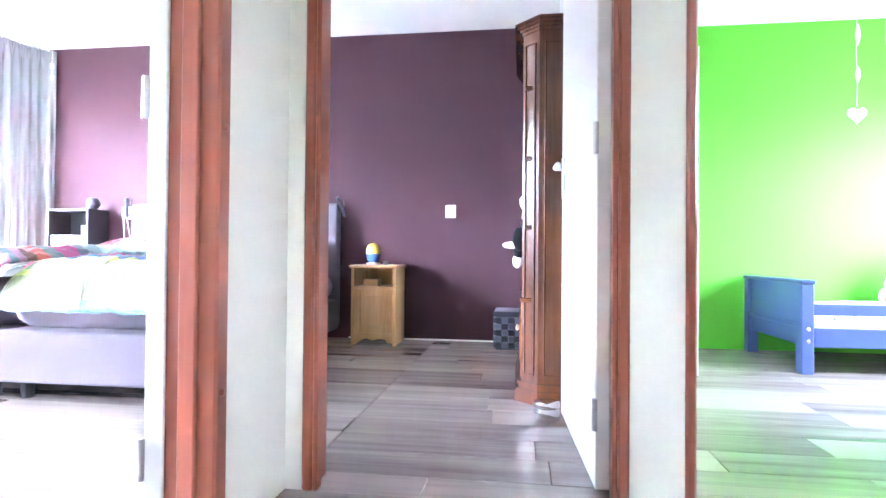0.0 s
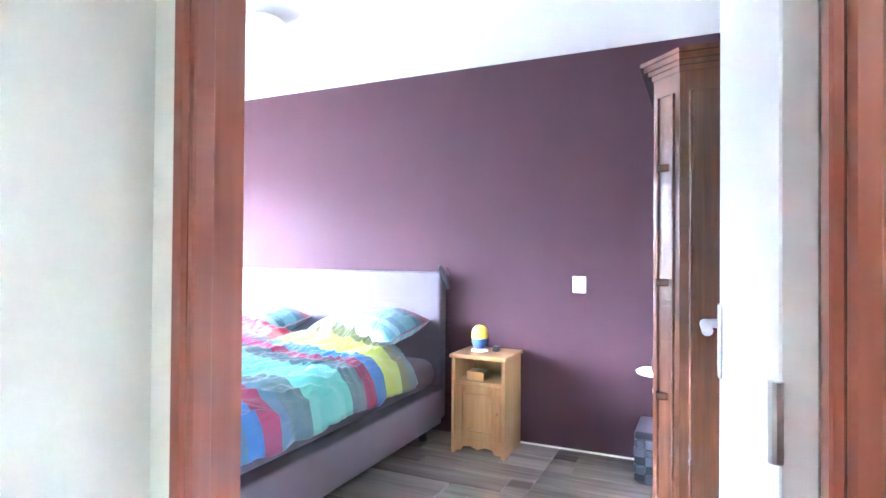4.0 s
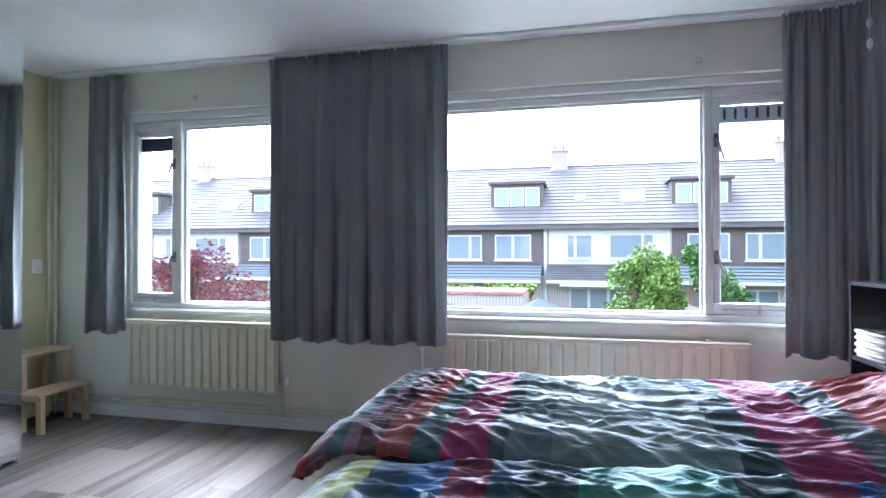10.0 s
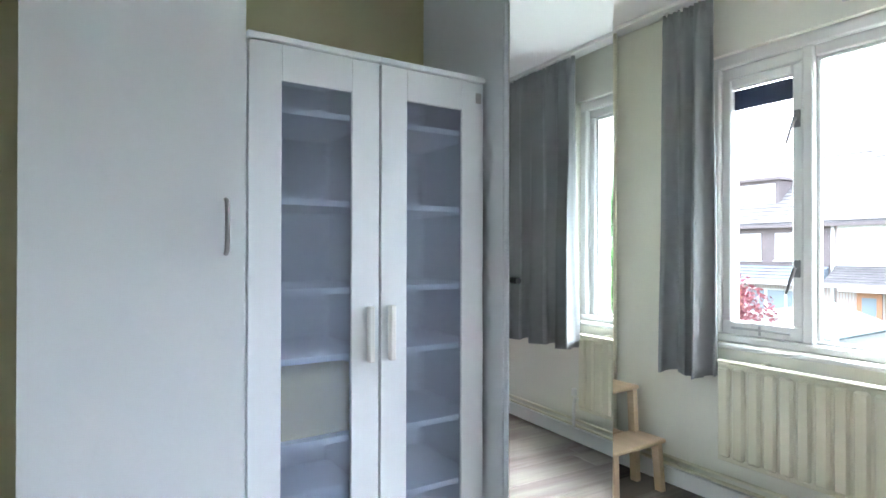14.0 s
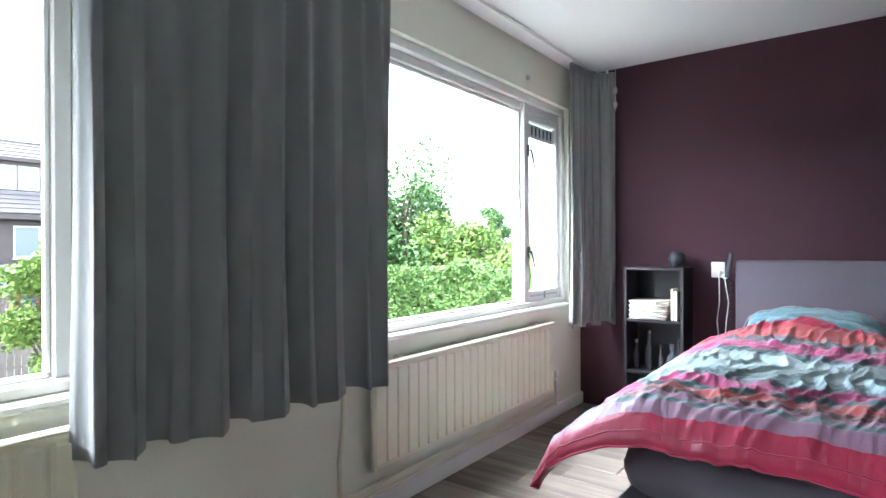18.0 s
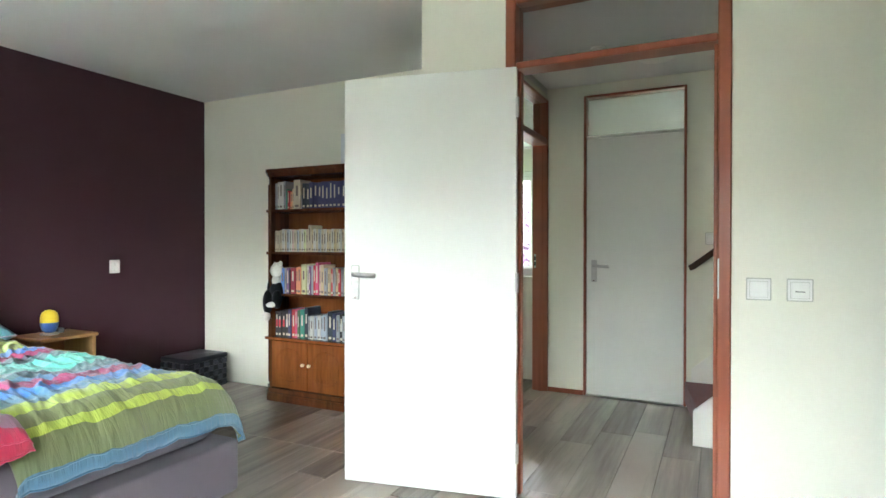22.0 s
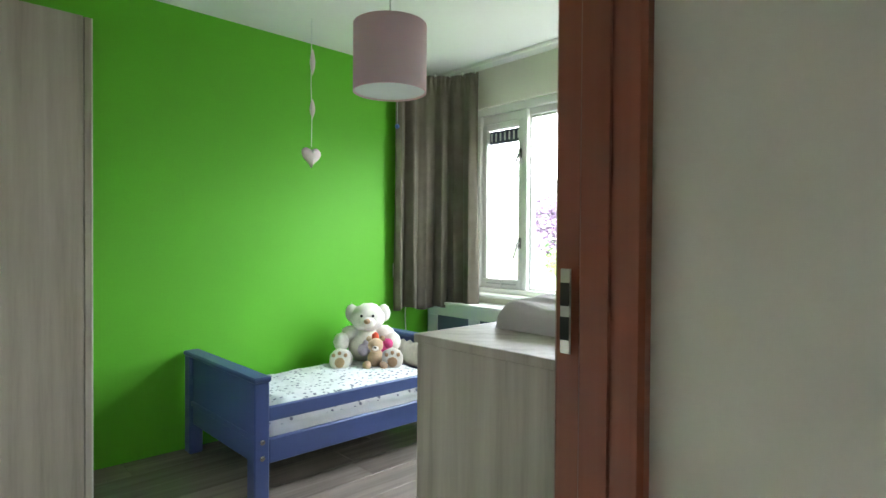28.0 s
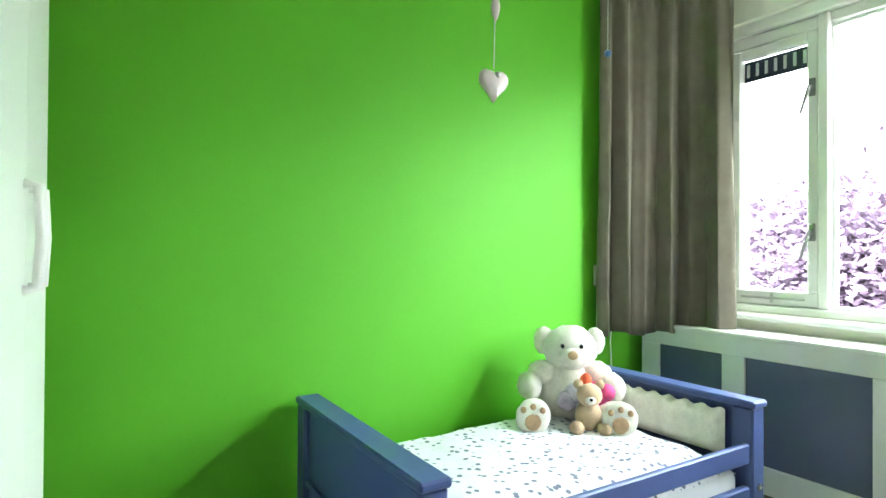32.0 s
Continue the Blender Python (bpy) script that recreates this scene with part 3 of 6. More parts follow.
# ---- curtains ----
def curtain(name, label, line, z0, z1, mat, folds, depth=0.045, seed=1, gather=0.9):
    """A lined curtain hung along a line of points, with pleats at the top and loose folds."""
    c = thing(name, label, "curtain", (0, 0, 0))
    rnd = random.Random(seed)
    ph = [rnd.uniform(0, 6.28) for _ in range(8)]
    pts = [Vector((*p, 0)) for p in line]
    lens = [0.0]
    for a, b_ in zip(pts, pts[1:]):
        lens.append(lens[-1] + (b_ - a).length)
    total = lens[-1]

    def along(s):
        s = min(max(s, 0.0), 1.0) * total
        i = max(k for k in range(len(pts) - 1) if lens[k] <= s + 1e-9)
        d = (pts[i + 1] - pts[i]).normalized()
        return pts[i] + d * (s - lens[i]), Vector((d.y, -d.x, 0))

    def at(u, v):
        low = 1 - v
        w = u + 0.020 * math.sin(5 * u + ph[0]) * low + 0.012 * math.sin(13 * u + ph[1])
        k = 2 * math.pi * folds * w
        d = depth * (0.45 + 0.55 * low) * (0.7 + 0.3 * math.sin(2.3 * u * folds + ph[2]))
        s = u + 0.35 / folds * 0.3 * math.sin(2 * k + ph[3]) * low
        wide = gather + (1 - gather) * v
        p, nrm = along(0.5 + (s - 0.5) / wide if wide > 1 else s)
        off = d * math.sin(k + 0.5 * math.sin(2.6 * v + ph[4]) * low) + 0.014 * math.sin(k * 0.5 + ph[5] + v) * low + 0.006 * math.sin(9 * v + 7 * u + ph[6]) * low
        pleat = max(0.0, (v - 0.955) / 0.045)
        off = off * (1 - 0.55 * pleat) + (0.008 * math.sin(3 * k) if v > 0.94 else 0.0)
        z = z0 + (z1 - z0) * v + 0.012 * math.sin(k * 0.5 + ph[7]) * low
        p = p + nrm * off
        return (p.x, p.y, z)

    ob = part("cloth", Mesh().sheet(int(folds * 14), 40, at), mat, c, "", True)
    so = ob.modifiers.new("thickness", "SOLIDIFY")
    so.thickness = 0.004
    part("heading_tape", Mesh().sheet(int(folds * 10), 2, lambda u, v: (*(along(u)[0] + along(u)[1] * (0.012 * math.sin(2 * math.pi * folds * u * 3)))[:2], z1 - 0.055 + 0.055 * v)), mat, c, "", True)
    for i in range(int(folds)):
        p = along((i + 0.25) / folds)[0]
        part("pleat_hook", bx(p.x - 0.006, p.x + 0.006, p.y - 0.010, p.y + 0.010, z1 - 0.01, z1 + 0.014, 0.002), M["plastic"], c)
    return c


curtain("curtain", "grey curtain drawn to the corner by the purple wall", [(0.125, -0.43), (0.15, -0.20), (0.20, -0.10), (0.285, -0.045)], 0.615, 2.39, M["curtain"], 6, 0.036, 1)
curtain("curtain", "grey curtain hanging between the two windows", [(0.125, -3.385), (0.13, -2.8), (0.125, -2.215)], 0.60, 2.39, M["curtain"], 10, 0.050, 2)
curtain("curtain", "grey curtain bunched beside the mirror wardrobe", [(0.095, -4.80), (0.10, -4.535)], 0.60, 2.39, M["curtain"], 3, 0.066, 3)
curtain("curtain", "taupe suede curtain beside the child's window", [(GX - 0.13, -0.47), (GX - 0.17, -0.27), (GX - 0.33, -0.13), (GX - 0.54, -0.075)], 0.655, 2.32, M["olive"], 6, 0.042, 4)
for nm, x, y0, y1, zc in (("curtain_rail", 0.125, SY + 0.1, -0.02, CEIL), ("curtain_rail", GX - 0.14, HN + 0.05, -0.02, CEILG)):
    r = thing(nm, "white curtain rail fixed to the ceiling", "curtain rail", (x, 0, 0))
    part("track", bx(-0.012, 0.012, y0, y1, zc - 0.022, zc - 0.001, 0.003), M["plastic"], r)


# ---- radiators ----
def radiator(y0, y1, z0, z1, label, rib):
    r = thing("radiator", label, "radiator", (0.0, y0, 0))
    w = y1 - y0
    n = int(w / 0.068)
    for i in range(n):
        a = w * i / n
        part("flute", bx(0.056, 0.056 + rib, a + 0.006, a + w / n - 0.006, z0 + 0.02, z1 - 0.03, rib * 0.45), M["radiator"], r)
    part("plate", bx(0.040, 0.062, 0, w, z0, z1 - 0.008, 0.004), M["radiator"], r)
    part("top_edge", bx(0.038, 0.074, 0, w, z1 - 0.014, z1, 0.005), M["radiator"], r)
    for a in (0.2, w - 0.2):
        part("bracket", bx(-0.0, 0.042, a - 0.015, a + 0.015, z1 - 0.05, z1 + 0.008, 0.004), M["radiator"], r)
    v = part("valve", Mesh().tube([(0.05, w, z0 + 0.06), (0.05, w + 0.05, z0 + 0.06), (0.05, w + 0.06, z0 - 0.02), (0.045, w + 0.06, 0.10)], 0.010, 8), M["white"], r, "", True)
    part("valve_knob", Mesh().lathe([(0.016, 0), (0.018, 0.02), (0.014, 0.045)], 12, (0.05, w + 0.055, z0 + 0.07)), M["plastic"], v)
    return r


radiator(-4.53, -3.36, 0.225, 0.695, "cream fluted panel radiator under the window", 0.022)
radiator(-2.26, -0.57, 0.215, 0.665, "long cream panel radiator with shallow flutes", 0.012)
bp = tagged(new("baseboard"), "white skirting with heating pipes along the window wall", "skirting", "", "structure")
part("skirting_board", bx(0.0, 0.022, SY, 0, 0, 0.085, 0.004), M["white"], bp)
for z, x in ((0.11, 0.035), (0.145, 0.035)):
    part("pipe", Mesh().tube([(x, SY + 0.05, z), (x, -2.8, z), (x, -0.5, z)], 0.0085, 8), M["radiator"], bp, "", True)
sp = thing("riser_pipes", "cream painted heating pipes rising in the corner", "pipe", (0, 0, 0))
for x, y in ((0.055, SY + 0.06), (0.10, SY + 0.05)):
    part("pipe", Mesh().tube([(x, y, 0.0), (x, y, 1.2), (x, y, CEIL)], 0.011, 8), M["radiator"], sp, "", True)
vp = thing("radiator_pipe", "cream painted pipe between the radiators", "pipe", (0, -2.42, 0))
part("pipe", Mesh().tube([(0.03, 0, 0.0), (0.03, 0, 0.30), (0.03, 0.02, 0.45), (0.03, 0.02, 0.8)], 0.012, 8), M["radiator"], vp, "", True)

# ---- stairs and gate ----
M["stringer"] = paint("white_stair_paint", (0.78, 0.77, 0.72), 0.4, 0.04, 50, 0.08)
M["carpet"] = cloth("red_brown_stair_carpet", (0.13, 0.035, 0.028), 350, 0.2, 0.95, 0.6)
M["handrail"] = wood("dark_handrail", (0.09, 0.03, 0.016), (0.04, 0.014, 0.008), 0.3, "y", 12)
st = tagged(new("stairs_up"), "white winding stairs with red-brown carpeted treads", "stairs", "", "structure")
for i in range(11):
    y, z = -3.97 - 0.215 * i, 0.19 * (i + 1)
    skew = 0.10 if i < 2 else 0.0
    m = Mesh()
    lo = [(4.63, y, 0), (CX, y + skew, 0), (CX, y - 0.25, 0), (4.63, y - 0.25, 0)]
    m.ring([[Vector((a, b_, z - 0.035)) for a, b_, _ in lo], [Vector((a, b_, z)) for a, b_, _ in lo]])
    t_ = part("tread", m, M["stringer"], st)
    m = Mesh()
    pad = [(4.71, y + 0.012, 0), (CX - 0.08, y + skew + 0.008, 0), (CX - 0.08, y - 0.18, 0), (4.71, y - 0.18, 0)]
    m.ring([[Vector((a, b_, z + 0.001)) for a, b_, _ in pad], [Vector((a, b_, z + 0.010)) for a, b_, _ in pad]])
    part("carpet_tread", m, M["carpet"], t_, "red-brown carpet pad")
    m = Mesh()
    m.ring([[Vector((4.71, y + 0.016, z - 0.13)), Vector((CX - 0.08, y + skew + 0.012, z - 0.13)), Vector((CX - 0.08, y + skew + 0.002, z - 0.13)), Vector((4.71, y + 0.004, z - 0.13))],
            [Vector((4.71, y + 0.016, z + 0.008)), Vector((CX - 0.08, y + skew + 0.012, z + 0.008)), Vector((CX - 0.08, y + skew + 0.002, z + 0.008)), Vector((4.71, y + 0.004, z + 0.008))]])
    part("carpet_nose", m, M["carpet"], t_, "red-brown carpet pad")
    part("riser", bx(4.63, CX, y - 0.02, y - 0.004, z - 0.19, z - 0.035), M["stringer"], st)
m = Mesh()
prof = [(-3.94, 0.0), (-3.94, 0.20), (-6.55, 2.55), (-6.55, 2.2), (-4.25, 0.0)]
m.ring([[Vector((4.595, y, z)) for y, z in prof], [Vector((4.628, y, z)) for y, z in prof]])
part("stringer_board", m, M["stringer"], st)
# white post standing for the end of the safety gate
part("gate_side_post", bx(4.585, 4.64, -4.165, -4.125, 0.0, 0.66, 0.004), M["stringer"], st)
m = Mesh()
prof = [(-3.90, 0.06), (-3.90, 0.28), (-6.4, 2.5), (-6.4, 2.3)]
m.ring([[Vector((CX - 0.018, y, z)) for y, z in prof], [Vector((CX - 0.001, y, z)) for y, z in prof]])
part("wall_string", m, M["stringer"], st)
hr = thing("handrail", "dark wooden handrail rising along the stair wall", "handrail", (CX - 0.06, 0, 0))
part("rail", Mesh().tube([(0, -3.885, 1.010), (0, -3.91, 1.020), (0, -4.22, 1.265), (0, -5.9, 2.60)], 0.022, 12), M["handrail"], hr, "", True)
for y, z in ((-4.08, 1.12), (-5.2, 2.01)):
    part("bracket", Mesh().tube([(0.06, y, z - 0.03), (0.02, y, z - 0.035), (0, y, z)], 0.008, 8), M["chrome"], hr, "", True)
sd = tagged(new("stairs_down"), "carpeted stairs leading down from the landing", "stairs", "", "structure")
for i in range(12):
    y, z = -4.06 - 0.22 * i, -0.187 * (i + 1)
    part("tread", bx(AE, 4.585, y - 0.25, y + 0.01, z - 0.035, z, 0.004), M["stringer"], sd)
    part("carpet_tread", bx(AE + 0.08, 4.50, y - 0.19, y - 0.012, z + 0.001, z + 0.009, 0.003), M["carpet"], sd, "red-brown carpet pad")
    part("riser", bx(AE, 4.585, y - 0.232, y - 0.218, z - 0.187, z - 0.035), M["stringer"], sd)
part("landing_nosing", bx(AE, 4.585, -4.075, -4.045, -0.05, 0.0, 0.006), M["stringer"], sd)

gate = thing("stair_gate", "white metal safety gate folded open against the stairwell wall", "safety gate", (3.635, -4.125, 0), 180)
GZ = 0.672
part("top_rail", Mesh().tube([(0, 0.0, GZ), (0, 0.38, GZ), (0, 0.745, GZ)], 0.011, 12), M["plastic"], gate, "", True)
part("bottom_rail", Mesh().tube([(0, 0, 0.06), (0, 0.745, 0.06)], 0.011, 12), M["plastic"], gate, "", True)
for i in range(8):
    part("bar", Mesh().tube([(0, 0.06 + 0.0885 * i, 0.06), (0, 0.06 + 0.0885 * i, GZ)], 0.0065, 10), M["plastic"], gate, "", True)
for y in (0.0, 0.72):
    part("end_post", Mesh().tube([(0, y, 0.03), (0, y, GZ + 0.004)], 0.011, 10), M["plastic"], gate, "", True)
    part("wall_bracket", bx(0.0, 0.034, y - 0.012, y + 0.012, 0.50, 0.53, 0.003), M["plastic"], gate)
part("ball_catch", Mesh().ball((0, 0.758, GZ + 0.002), 0.017), M["plastic"], gate, "", True)

# ---- large bed ----
BX0, BX1, BY0, BY1 = 1.03, 2.85, -2.16, -0.11
bed = thing("bed", "grey upholstered double box-spring bed with a headboard", "bed", (0, 0, 0))


def soft_box(x0, x1, y0, y1, z0, z1, r):
    m = Mesh()
    n = 5
    loops = []
    cx, cy, hx, hy = (x0 + x1) / 2, (y0 + y1) / 2, (x1 - x0) / 2, (y1 - y0) / 2
    for zz, ins in [(z0, r)] + [(z0 + r * (1 - math.cos(a)), r * (1 - math.sin(a))) for a in (0.5, 1.0, 1.57)] + [(z1 - r * (1 - math.cos(a)), r * (1 - math.sin(a))) for a in (1.57, 1.0, 0.5)] + [(z1, r)]:
        lp = []
        rr = max(r - ins * 0.5, 0.002)
        for sx, sy, a0 in ((1, 1, 0), (-1, 1, 1), (-1, -1, 2), (1, -1, 3)):
            for k in range(n):
                a = math.pi / 2 * (a0 + k / (n - 1))
                lp.append(Vector((cx + sx * (hx - ins - rr) + rr * math.cos(a), cy + sy * (hy - ins - rr) + rr * math.sin(a), zz)))
        loops.append(lp)
    return m.ring(loops)


for x0, x1 in ((BX0, 1.935), (1.945, BX1)):
    part("box_spring", soft_box(x0, x1, BY0, BY1, 0.085, 0.315, 0.018), M["upholstery"], bed, "", True)
    part("mattress", soft_box(x0 + 0.005, x1 - (0.03 if x1 == BX1 else 0.005), BY0 + 0.05, BY1, 0.318, 0.512, 0.085), M["upholstery"], bed, "", True)
    for x in (x0 + 0.08, x1 - 0.08):
        for y in (BY0 + 0.1, BY1 - 0.12):
            part("foot", Mesh().lathe([(0.028, 0), (0.032, 0.085)], 12, (x, y, 0)), M["rubber"], bed)
part("headboard", soft_box(1.055, 2.83, -0.105, -0.008, 0.10, 1.07, 0.02), M["upholstery"], bed, "", True)

CRIM, LILAC, TEAL, CORAL, BROWN, PINK, SLATE, AQUA = (0.47, 0.015, 0.07), (0.32, 0.18, 0.27), (0.095, 0.19, 0.205), (0.50, 0.10, 0.095), (0.15, 0.060, 0.062), (0.48, 0.055, 0.20), (0.15, 0.18, 0.20), (0.38, 0.52, 0.52)
CYAN, STEEL, OLIVE, LIME, BLUE, MAROON, SEA = (0.13, 0.48, 0.58), (0.09, 0.21, 0.33), (0.17, 0.20, 0.085), (0.42, 0.52, 0.07), (0.06, 0.23, 0.58), (0.31, 0.025, 0.10), (0.14, 0.54, 0.45)
M["duvet_red"] = stripes("red_striped_cotton", [(9, CRIM), (6, LILAC), (4, TEAL), (5, LILAC), (6, BROWN), (9, CORAL), (8, TEAL), (13, PINK), (5, SLATE), (12, (0.24, 0.37, 0.39)), (46, AQUA), (10, TEAL), (20, PINK), (10, SLATE), (14, CORAL), (7, CRIM), (8, TEAL)])
M["duvet_blue"] = stripes("blue_striped_cotton", [(1.2, CYAN), (2, STEEL), (8, OLIVE), (4, LIME), (6, OLIVE), (8, LIME), (9, STEEL), (8, BLUE), (9, MAROON), (6, STEEL), (12, TEAL), (28, SEA), (12, TEAL), (8, MAROON), (10, BLUE), (16, LIME), (7, OLIVE), (9, TEAL)])


def duvet(label, x0, x1, drop0, drop1, y0, y1, dropy, mat, seed, bumps, flare=0.0, bend=0.2, foot=0.14, top=0.60):
    """A crumpled duvet lying over the mattress and hanging down at its edges."""
    nu, nv = 200, 210
    wide, long = x1 - x0 + drop0 + drop1, y1 - y0 + dropy

    def fold(s, edge, r=0.07):
        """How far out and down the cloth is, s past the edge."""
        if s <= 0:
            return s, 0.0
        a = min(s / r, math.pi / 2)
        return r * math.sin(a), r * (1 - math.cos(a)) + max(0.0, s - r * math.pi / 2)

    def at(u, v):
        sx, sy = u * wide - drop0, v * long - dropy
        xo, zx = x0, 0.0
        if sx < 0:
            o, zx = fold(-sx, 0, bend)
            x = x0 - o - flare * zx
        elif sx > x1 - x0:
            o, zx = fold(sx - (x1 - x0), 0, bend)
            x = x1 + o
        else:
            x = x0 + sx
        if sy < 0:
            o, zy = fold(-sy, 0, foot)
            y = y0 - o
        else:
            y, zy = y0 + sy, 0.0
        ex, ey = min(u, 1 - u), min(v, 1 - v)
        puff = 0.065 * min(1, ex * 14) ** 0.5 * min(1, ey * 16) ** 0.5
        # creases run from foot to head, leaning a little, with crumpled patches
        lean = x - 0.22 * (y + 1.2)
        p = Vector((lean * 3.0, y * 1.6, seed))
        n0 = noise.noise(p)
        w1 = n0 * 0.018
        calm = 1.0 - 0.75 * min(1.0, (zx + zy) * 9)
        q1 = Vector((lean * 10 + 1.1 * n0 + 0.7 * noise.noise(Vector((x * 4, y * 5, seed + 2))), y * 2.4, seed + 5))
        hang = min(1.0, max(0.0, (0.12 - sy) / 0.2))
        w2 = (max(0.0, 1 - 2.4 * abs(noise.noise(q1))) ** 1.6 - 0.3) * 0.019 * (1 - 0.45 * hang)
        q2 = Vector((lean * 24 + 2.2 * noise.noise(Vector((x * 3, y * 4, seed + 7))), y * 4.5, seed + 9))
        w3 = (max(0.0, 1 - 2.6 * abs(noise.noise(q2))) ** 1.8 - 0.25) * 0.009 * calm * (1 - 0.5 * hang)
        q3 = Vector((x * 8 + y * 6, y * 10 - x * 5, seed + 12))
        w3 += (0.4 - abs(noise.noise(q3))) * 0.020 * max(0.0, 0.5 + 1.5 * noise.noise(Vector((x * 2.3, y * 2.3, seed + 20))))
        q4 = Vector((lean * 46 + 3.0 * noise.noise(Vector((x * 5, y * 6, seed + 8))), y * 8, seed + 4))
        w3 += (max(0.0, 1 - 2.4 * abs(noise.noise(q4))) ** 1.5 - 0.3) * 0.0032 * calm * (1 - hang)
        b_ = sum(h * math.exp(-((x - cx) / rx) ** 2 - ((y - cy) / ry) ** 2) for cx, cy, rx, ry, h in bumps)
        down = (zx ** 1.4 + zy ** 1.4) ** (1 / 1.4)
        fl = 0.009 * math.sin(x * 15 + seed + 2 * n0) * min(1, zy * 6) + 0.010 * math.sin(y * 17 + seed) * min(1, zx * 6)
        z = top + puff + (w1 + w2 + w3) + b_ - down
        if sy < 0:
            y += fl
        if sx < 0:
            x -= abs(fl)
        elif sx > x1 - x0:
            x += abs(fl)
        return (x, y, z)

    d = thing("duvet", label, "duvet", (0, 0, 0), 0, "bedding")
    m = Mesh().sheet(nu, nv, at)
    ob = part("cover", m, mat, d, "", True)
    uv = ob.data.uv_layers.new(name="UVMap")
    idx = [0] * len(ob.data.loops)
    ob.data.loops.foreach_get("vertex_index", idx)
    flat = []
    for i in idx:
        flat += [(i % (nu + 1)) / nu, (i // (nu + 1)) / nv]
    uv.data.foreach_set("uv", flat)
    so = ob.modifiers.new("thickness", "SOLIDIFY")
    so.thickness, so.offset = 0.03, -1
    part("hem", Mesh().tube([at(i / 200, 0.0) for i in range(201)], 0.004, 6), mat, d, "", True)
    part("button_strip", Mesh().tube([at(i / 200, 0.012) for i in range(201)], 0.003, 6), mat, d, "", True)
    return d


duvet("crumpled duvet in red, pink and pale blue stripes", 1.18, 1.99, 0.36, 0.0, -2.10, -0.44, 0.14, M["duvet_red"], 3.0, [(1.46, -0.44, 0.33, 0.25, 0.135), (1.95, -1.6, 0.10, 0.6, 0.02)], 0.85)
duvet("crumpled duvet in blue, green and lime stripes", 1.965, 2.66, 0.0, 0.28, -1.95, -0.47, 0.30, M["duvet_blue"], 8.0, [(2.38, -0.44, 0.30, 0.25, 0.155), (2.05, -1.1, 0.20, 0.7, 0.035)], 0.0, 0.2, 0.25, 0.562)


def pillow(label, x, y, z, mat, tilt, turn=0.0):
    """A plump pillow with a flat sewn edge; its case is striped across."""
    p = thing("pillow", label, "pillow", (x, y, z), 0, "bedding")
    p.matrix_basis = pose(x, y, z, tilt, 0, turn)
    m = Mesh()
    nu, nv = 44, 36

    def shape(sign):
        def at(u, v):
            a, b_ = 2 * u - 1, 2 * v - 1
            e = max(0.0, 1 - a ** 4) ** 0.62 * max(0.0, 1 - b_ ** 4) ** 0.62
            crease = noise.noise(Vector((a * 5, b_ * 3, x))) * 0.010 + (0.5 - abs(noise.noise(Vector((a * 9, b_ * 5, x + 4))))) * 0.010
            return (a * 0.33 * (1 - 0.05 * (1 - b_ * b_)), b_ * 0.25 * (1 - 0.05 * (1 - a * a)), sign * (0.105 * e * (0.75 + 0.25 * (1 - a * a)) + crease * min(1, e * 2) + 0.003))
        return at

    m.sheet(nu, nv, shape(1))
    k = len(m.f)
    m.sheet(nu, nv, shape(-1))
    m.f = m.f[:k] + [tuple(reversed(q)) for q in m.f[k:]]
    ob = part("case", m, mat, p, "", True)
    uv = ob.data.uv_layers.new(name="UVMap")
    idx = [0] * len(ob.data.loops)
    ob.data.loops.foreach_get("vertex_index", idx)
    half = (nu + 1) * (nv + 1)
    flat = []
    for i in idx:
        flat += [(i % half % (nu + 1)) / nu, (i % half // (nu + 1)) / nv * 0.998]
    uv.data.foreach_set("uv", flat)
    part("piping", Mesh().tube([(max(-0.328, min(0.328, 0.47 * math.cos(t))), max(-0.248, min(0.248, 0.36 * math.sin(t))), 0) for t in [k * math.pi / 24 for k in range(49)]], 0.004, 6), M["sheet"], p, "", True)
    return p


M["pillow"] = stripes("teal_striped_pillowcase", [(6, (0.10, 0.30, 0.34)), (3, (0.24, 0.42, 0.46)), (4, (0.07, 0.22, 0.28)), (7, (0.12, 0.33, 0.36)), (4, (0.07, 0.16, 0.20)), (5, (0.30, 0.04, 0.07))])
pillow("teal striped pillow half under the duvet", 1.47, -0.36, 0.690, M["pillow"], 9, 2)
pillow("teal striped pillow half under the duvet", 2.43, -0.36, 0.715, M["pillow"], 9, -3)


